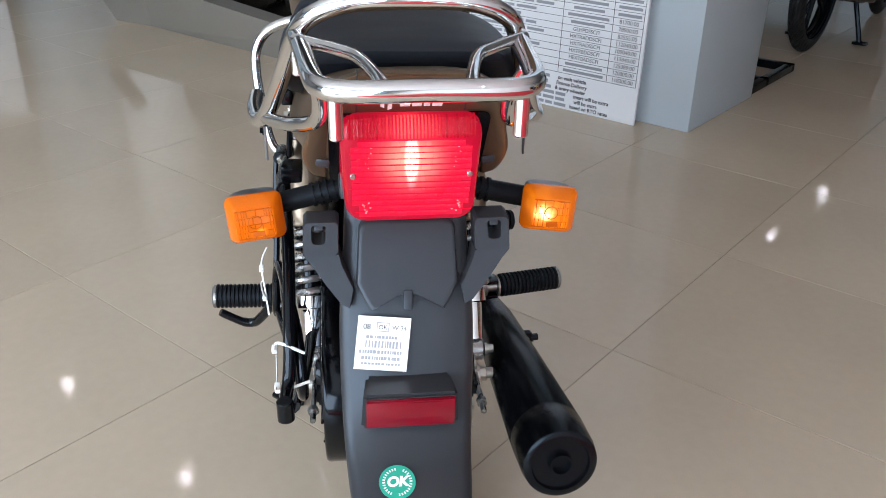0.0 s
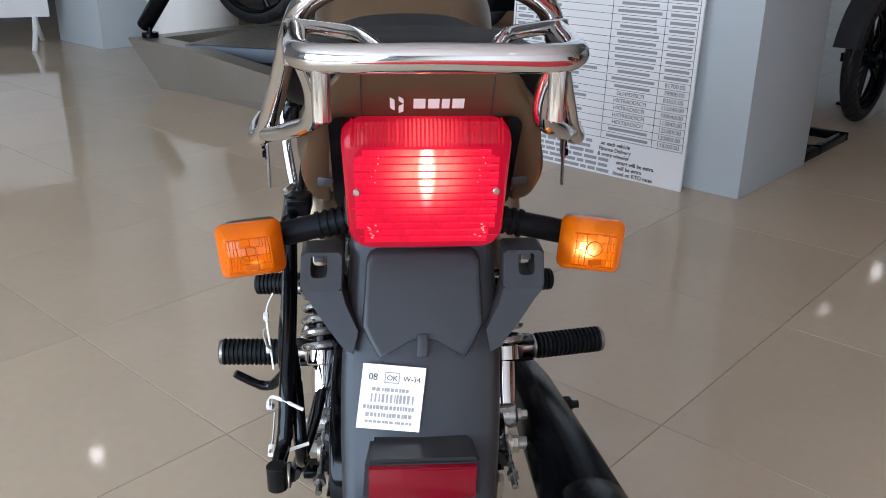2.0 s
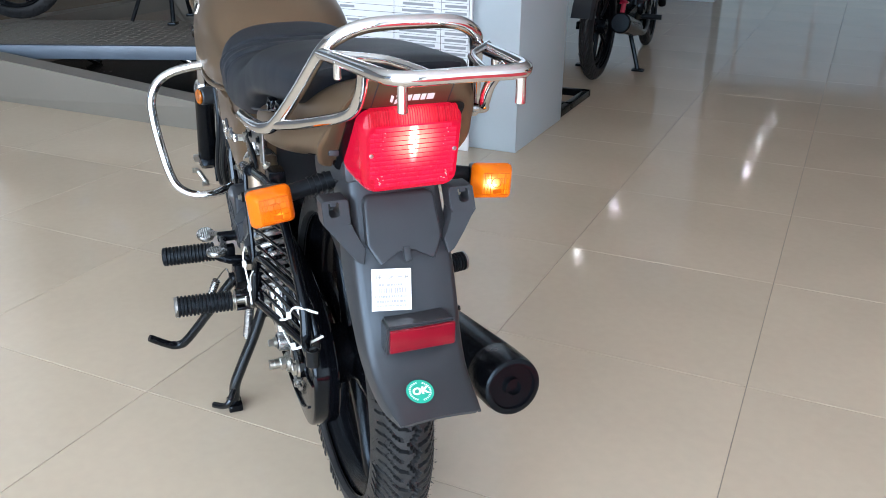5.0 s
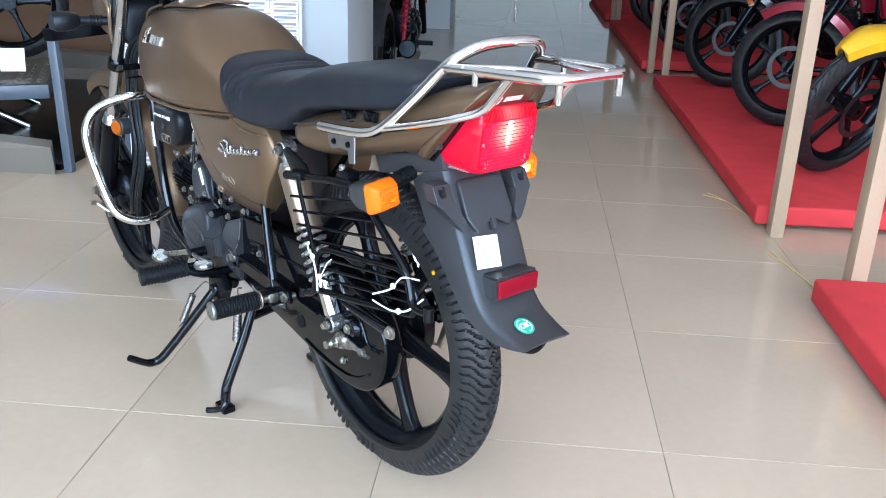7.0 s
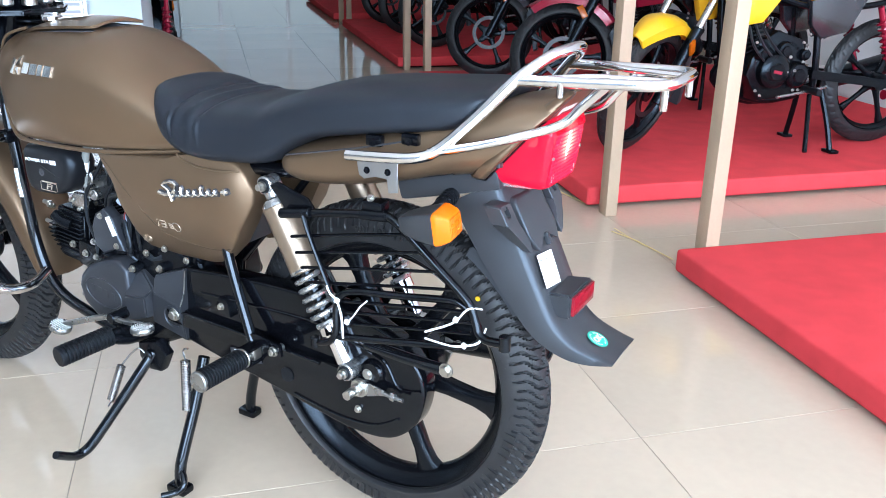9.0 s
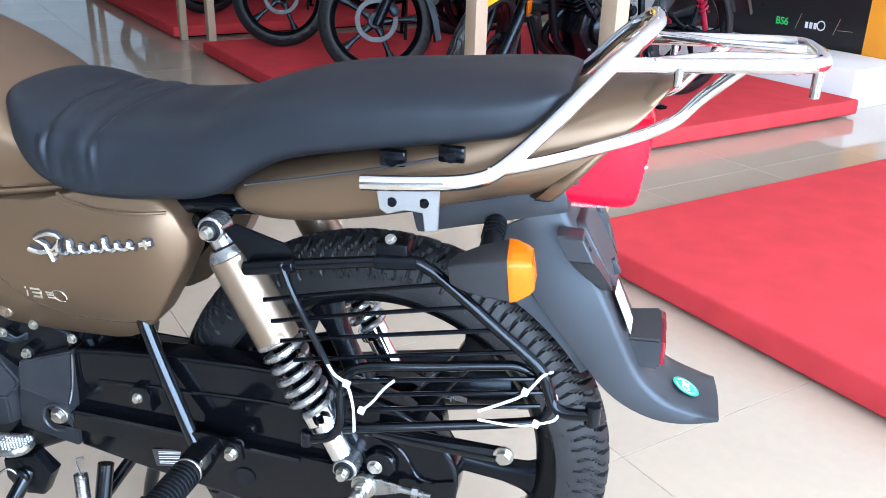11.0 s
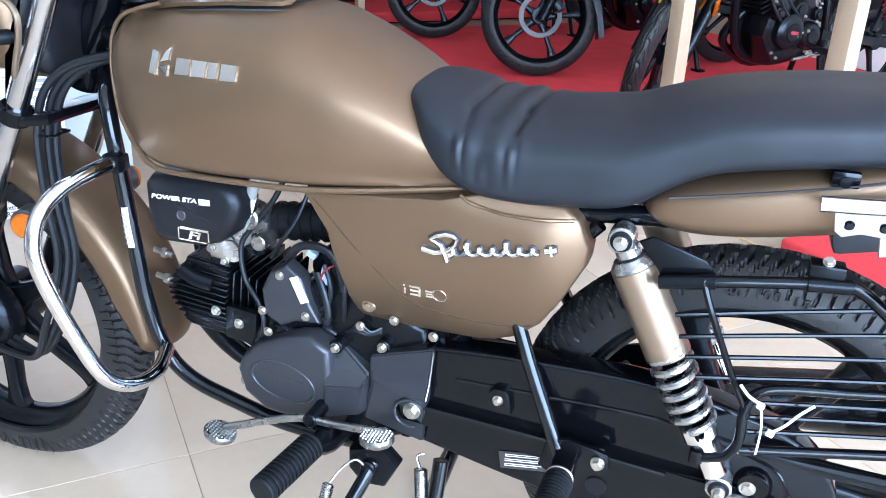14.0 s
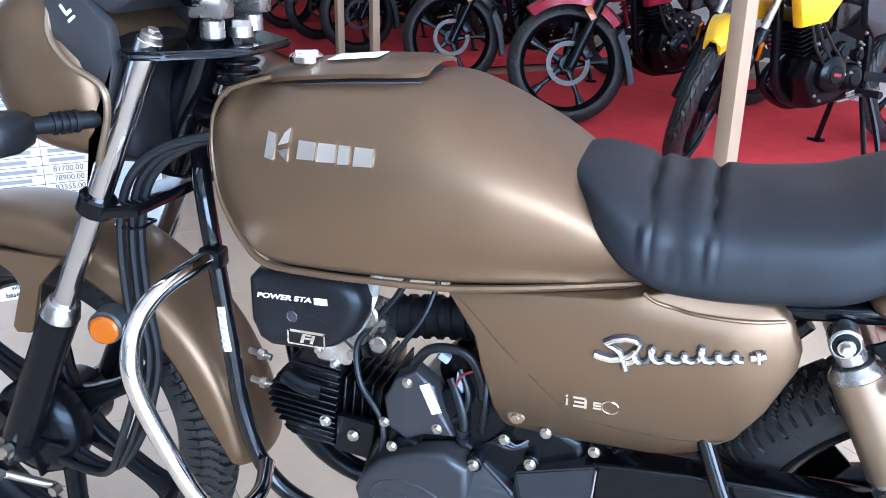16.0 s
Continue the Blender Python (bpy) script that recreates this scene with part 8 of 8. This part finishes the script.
def show_bike(label, paint, second, u, v, z, turn, steer=0.0, disc=True, group="motorcycles on show", stand=True):
    """A display motorcycle: y is ahead, the rear axle over the origin."""
    t = thing("motorcycle", label, "motorcycle", room_pose(u, v, z, turn), group)
    C0, C1 = Vector((0, 0, 0.30)), Vector((0, 1.27, 0.30))
    show_wheel(t, "rear_wheel", C0, False)
    w = show_wheel(t, "front_wheel", C1, disc)
    head = Vector((0, 0.93, 0.9))
    swing = Matrix.Translation(head) @ Matrix.Rotation(radians(steer), 4, Vector((0, -0.45, 0.89)).normalized()) @ Matrix.Translation(-head)
    front = [w]
    for s in (-1, 1):
        bm = B()
        cyl(bm, (s * 0.095, 0.95, 0.90), (s * 0.095, 1.12, 0.56), 0.017, n=16)
        f = part("fork_tube", bm, STEEL if paint is PAINT_YELLOW else SATIN_BLACK, t)
        front.append(f)
        bm = B()
        cyl(bm, (s * 0.095, 1.10, 0.60), (s * 0.095, 1.272, 0.27), 0.026, n=16, bev=0.004)
        front.append(part("fork_slider", bm, SATIN_BLACK, t))
        bm = B()
        box(bm, (s * 0.125, 1.165, 0.53), (0.012, 0.035, 0.07), (-27, 0, 0), bev=0.003)
        front.append(part("side_reflector", bm, AMBER, t, "amber side reflector"))
    bm = B()
    rings = []
    for i in range(17):
        a = radians(-34 + i * 5.6)
        d = Vector((0, -math.sin(a), math.cos(a)))
        k = 0.055 * math.sin(math.pi * (i + 2) / 20)
        rings.append([C1 + Vector((x * 1.2, 0, 0)) + d * (0.335 + h) for x, h in ((-k - 0.012, -0.05), (-k - 0.01, -0.01), (-k * 0.6, 0.008), (0, 0.014), (k * 0.6, 0.008), (k + 0.01, -0.01), (k + 0.012, -0.05), (k + 0.006, -0.05), (k * 0.6, 0.0), (-k * 0.6, 0.0), (-k - 0.006, -0.05))])
    loft(bm, rings)
    front.append(part("front_mudguard", bm, paint, t))
    bm = B()
    prism(bm, [(1.02, 0.42), (0.985, 0.30), (0.97, 0.18), (0.94, 0.19), (0.955, 0.33), (0.99, 0.46)], -0.055, 0.055, 0.004)
    front.append(part("mud_flap", bm, PLASTIC, t))
    bm = B()
    loft(bm, [oval(0, 0.86, a, b, b * 1.1, y, 2.8, 20) for y, a, b in ((0.98, 0.09, 0.08), (1.05, 0.115, 0.12), (1.12, 0.105, 0.115), (1.17, 0.06, 0.07))])
    front.append(part("headlamp_cowl", bm, paint, t))
    bm = B()
    lathe(bm, [(0.0, 1.185), (0.05, 1.18), (0.075, 1.165)], (0, 0, 0.85), 1, 20)
    front.append(part("headlamp_glass", bm, CLEAR, t))
    bm = B()
    tube(bm, [(-0.35, 0.74, 1.02), (-0.2, 0.84, 1.03), (-0.06, 0.92, 0.95), (0.06, 0.92, 0.95), (0.2, 0.84, 1.03), (0.35, 0.74, 1.02)], 0.013, 10, 5)
    front.append(part("handlebar", bm, SATIN_BLACK, t))
    for s in (-1, 1):
        bm = B()
        box(bm, (s * 0.19, 1.0, 0.83), (0.07, 0.05, 0.045), bev=0.012)
        cyl(bm, (s * 0.1, 1.0, 0.83), (s * 0.17, 1.0, 0.83), 0.012, n=10)
        front.append(part("front_indicator", bm, AMBER if s > 0 else PLASTIC, t))
    if steer:
        for f in front:
            f.matrix_local = swing
    bm = B()
    loft(bm, [oval(0, z0, a, b, b * 0.8, y, 2.6, 24) for y, z0, a, b in ((0.90, 0.80, 0.05, 0.05), (0.86, 0.80, 0.12, 0.085), (0.74, 0.80, 0.155, 0.115), (0.60, 0.795, 0.15, 0.105), (0.48, 0.775, 0.11, 0.075), (0.40, 0.75, 0.08, 0.05))])
    part("fuel_tank", bm, paint, t, subdiv=1)
    for s in (-1, 1):
        bm = B()
        prism(bm, [(0.96, 0.72), (0.82, 0.80), (0.70, 0.70), (0.78, 0.60), (0.92, 0.58)], s * 0.11, s * 0.165, 0.012, 2)
        part("tank_shroud", bm, paint, t)
        bm = B()
        prism(bm, [(0.52, 0.69), (0.30, 0.73), (0.22, 0.70), (0.30, 0.55), (0.44, 0.52), (0.50, 0.58)], s * 0.085, s * 0.125, 0.010, 2)
        part("side_panel", bm, PAINT_BLACK, t)
        bm = B()
        prism(bm, [(0.30, 0.76), (-0.10, 0.82), (-0.28, 0.90), (-0.26, 0.84), (-0.05, 0.72), (0.24, 0.70)], s * 0.07, s * 0.115, 0.012, 2)
        part("tail_panel", bm, second, t)
        bm = B()
        coil(bm, (s * 0.125, 0.13, 0.60), (s * 0.12, 0.05, 0.42), 0.024, 0.006, 7)
        cyl(bm, (s * 0.125, 0.15, 0.66), (s * 0.12, 0.02, 0.34), 0.014, n=12)
        part("shock_absorber", bm, PAINT_RED if paint is not PAINT_RED else STEEL, t)
        bm = B()
        loft(bm, [[Vector((s * x, y, z + dz)) for x, dz in ((0.09, -0.02), (0.115, -0.02), (0.115, 0.02), (0.09, 0.02))] for y, z in ((0.45, 0.36), (0.0, 0.30), (-0.05, 0.30))])
        part("swing_arm", bm, SATIN_BLACK, t)
    bm = B()
    loft(bm, [oval(0, z0, a, b, b, y, 3.2, 24) for y, z0, a, b in ((0.50, 0.80, 0.07, 0.03), (0.42, 0.80, 0.115, 0.05), (0.28, 0.79, 0.13, 0.05), (0.14, 0.80, 0.13, 0.05), (0.04, 0.84, 0.125, 0.045), (-0.16, 0.875, 0.105, 0.04), (-0.22, 0.885, 0.07, 0.025))])
    part("seat", bm, SEAT, t, subdiv=1)
    bm = B()
    prism(bm, [(0.70, 0.36), (0.66, 0.50), (0.56, 0.56), (0.42, 0.52), (0.38, 0.38), (0.42, 0.26), (0.62, 0.24)], -0.10, 0.10, 0.02, 2)
    eng = part("engine", bm, ENGINE_BLACK, t)
    for y, z, r, w in ((0.57, 0.38, 0.080, 0.150), (0.445, 0.36, 0.062, 0.142), (0.52, 0.47, 0.045, 0.128), (0.64, 0.46, 0.034, 0.132), (0.41, 0.45, 0.030, 0.125)):
        for s in (-1, 1):
            bm = B()
            lathe(bm, [(0.0, s * w), (r * 0.45, s * w), (r * 0.5, s * (w - 0.006)), (r * 0.78, s * (w - 0.008)), (r * 0.95, s * (w - 0.02)), (r, s * (w - 0.05))], (0, y, z), 0, 24)
            part("side_cover", bm, ENGINE_BLACK, eng)
    bm = B()
    for k in range(3):
        tube(bm, [(-0.10, 0.80 - 0.02 * k, 0.72), (-0.125, 0.74 - 0.03 * k, 0.60), (-0.13, 0.70 - 0.05 * k, 0.50), (-0.12, 0.62 - 0.06 * k, 0.42)], 0.006, 6, 4)
    part("hose", bm, HOSE, eng)["kind"] = "stuff"
    bm = B()
    tube(bm, [(-0.16, 0.40, 0.31), (-0.165, 0.52, 0.29), (-0.165, 0.66, 0.27)], 0.007, 8, 3)
    part("gear_lever", bm, ALU, t)
    for i in range(8):
        bm = B()
        p = Vector((0, 0.66 + i * 0.008, 0.48 + i * 0.019))
        box(bm, p, (0.19, 0.13, 0.007), (-20, 0, 0), bev=0.001, seg=1)
        part("fin", bm, ENGINE_BLACK, eng)
    bm = B()
    box(bm, (-0.151, 0.57, 0.38), (0.003, 0.045, 0.014), (10, 0, 0), bev=0)
    part("cover_badge", bm, PAINT_RED, eng)
    rng = random.Random(int(abs(u * 100 + v * 10)))
    for i in range(16):
        bm = B()
        bolt(bm, (-0.122 - 0.012 * (i % 2), rng.uniform(0.40, 0.70), rng.uniform(0.27, 0.56)), (-1, 0, 0), 0.005, 0.010)
        part("engine_bolt", bm, ZINC, eng)
    settle(eng, (0, 0.09, 0))
    bm = B()
    tube(bm, [(0.0, 0.90, 0.80), (0.0, 0.88, 0.55), (0.03, 0.80, 0.30), (0.05, 0.60, 0.22), (0.05, 0.40, 0.24)], 0.02, 10, 5)
    for s in (-1, 1):
        tube(bm, [(s * 0.03, 0.86, 0.78), (s * 0.09, 0.50, 0.66), (s * 0.10, 0.1, 0.68), (s * 0.08, -0.15, 0.80)], 0.014, 8, 5)
        tube(bm, [(s * 0.09, 0.45, 0.64), (s * 0.10, 0.43, 0.40), (s * 0.09, 0.42, 0.28)], 0.016, 8, 5)
    part("frame", bm, SATIN_BLACK, t)
    bm = B()
    tube(bm, [(0.04, 0.78, 0.45), (0.08, 0.84, 0.32), (0.13, 0.6, 0.20), (0.15, 0.3, 0.25), (0.16, 0.2, 0.28)], 0.02, 10, 5)
    cyl(bm, (0.16, 0.22, 0.27), (0.18, -0.24, 0.36), 0.045, 0.055, 24, bev=0.008)
    part("exhaust", bm, SATIN_BLACK, t)
    bm = B()
    rings = []
    for i in range(9):
        a = radians(5 + i * 9)
        d = Vector((0, -math.sin(a), math.cos(a)))
        rings.append([C0 + Vector((x, 0, 0)) + d * (0.35 + h + i * 0.006) for x, h in ((-0.06, -0.03), (-0.05, 0.0), (0.05, 0.0), (0.06, -0.03), (0.05, -0.01), (-0.05, -0.01))])
    loft(bm, rings)
    part("rear_mudguard", bm, PLASTIC, t)
    bm = B()
    box(bm, (0, -0.30, 0.84), (0.12, 0.06, 0.07), (-15, 0, 0), bev=0.015)
    part("tail_lamp", bm, RED_REFLECTOR, t)
    bm = B()
    tube(bm, [(-0.11, 0.10, 0.86), (-0.12, -0.12, 0.93), (-0.09, -0.27, 0.95), (0.09, -0.27, 0.95), (0.12, -0.12, 0.93), (0.11, 0.10, 0.86)], 0.012, 8, 5)
    part("grab_rail", bm, SATIN_BLACK, t)
    for s in (-1, 1):
        bm = B()
        cyl(bm, (s * 0.13, 0.50, 0.30), (s * 0.25, 0.50, 0.30), 0.016, n=12, bev=0.002)
        part("footrest", bm, RUBBER, t)
        bm = B()
        tube(bm, [(s * 0.08, 0.36, 0.28), (s * 0.13, 0.34, 0.14), (s * 0.17, 0.33, 0.012)], 0.013, 8, 4)
        box(bm, (s * 0.175, 0.33, 0.008), (0.07, 0.045, 0.014), bev=0.003)
        part("centre_stand", bm, SATIN_BLACK, t)
    bm = B()
    tube(bm, [(-0.13, 0.46, 0.27), (-0.20, 0.50, 0.13), (-0.25, 0.53, 0.03)], 0.011, 8, 4)
    part("side_stand", bm, SATIN_BLACK, t)
    return t


PZ = 0.09
show_bike("yellow and black street motorcycle on the red carpet", PAINT_YELLOW, SILVER, 3.46, 2.065, PZ, 90, 36)
show_bike("dark red and black motorcycle on the red carpet", PAINT_RED, PAINT_BLACK, 3.50, 3.05, PZ, 90, -28)
show_bike("black and dark red motorcycle on the red carpet", PAINT_BLACK, PAINT_RED, 3.44, 4.22, PZ, 90, -26)
show_bike("black motorcycle on the farther red platform", PAINT_BLACK, PAINT_BLACK, 3.45, 5.85, PZ, 90, -5)
show_bike("dark red motorcycle on the farther red platform", PAINT_RED, PAINT_BLACK, 3.45, 6.8, PZ, 90, 4)
show_bike("black motorcycle at the end of the farther platform", PAINT_BLACK, PAINT_RED, 3.45, 7.75, PZ, 90, -4)
show_bike("black and red motorcycle parked behind the pillar", PAINT_BLACK, PAINT_RED, -0.02, 3.66, 0.0, 0, 6, group="")
show_bike("black sports motorcycle with blue parts on the steel ramp", PAINT_BLACK, PAINT_BLUE, -1.93, 2.90, 0.295, 114, 0, group="")


# ---- floor tiles ----
bm = B()
box(bm, (0, 0, 0), (U1 - U0, V1 - V0, 0.05), bev=0)
floor = part("floor", bm, GROUT)
floor.matrix_world = room_pose((U0 + U1) / 2, (V0 + V1) / 2, -0.0265)
tagged(floor, "polished beige tile floor with thin grey joints", "floor", kind="structure")
bm = B()
box(bm, (0, 0, -0.005), (0.5984, 0.5984, 0.01), bev=0.0008, seg=1)
tile_data = bpy.data.meshes.new("tile")
bm.to_mesh(tile_data)
bm.free()
tile_data.materials.append(TILE)
inverse = floor.matrix_world.inverted()
rest = B()
i0, i1, j0, j1 = math.floor(U0 / 0.6), math.ceil(U1 / 0.6), math.floor(V0 / 0.6), math.ceil(V1 / 0.6)
for i in range(i0, i1):
    for j in range(j0, j1):
        m = room_pose((i + 0.5) * 0.6, (j + 0.5) * 0.6)
        if -7 <= i < 6 and -3 <= j < 19:
            ob = new("tile", tile_data)
            ob.parent = floor
            ob.matrix_local = inverse @ m
        else:
            q = inverse @ m
            vs = [rest.verts.new(q @ Vector((a * 0.2992, b * 0.2992, 0.0))) for a, b in ((-1, -1), (1, -1), (1, 1), (-1, 1))]
            rest.faces.new(vs)
far_tiles = part("far_tiles", rest, TILE, floor, smooth=0)
far_tiles["kind"] = "stuff"
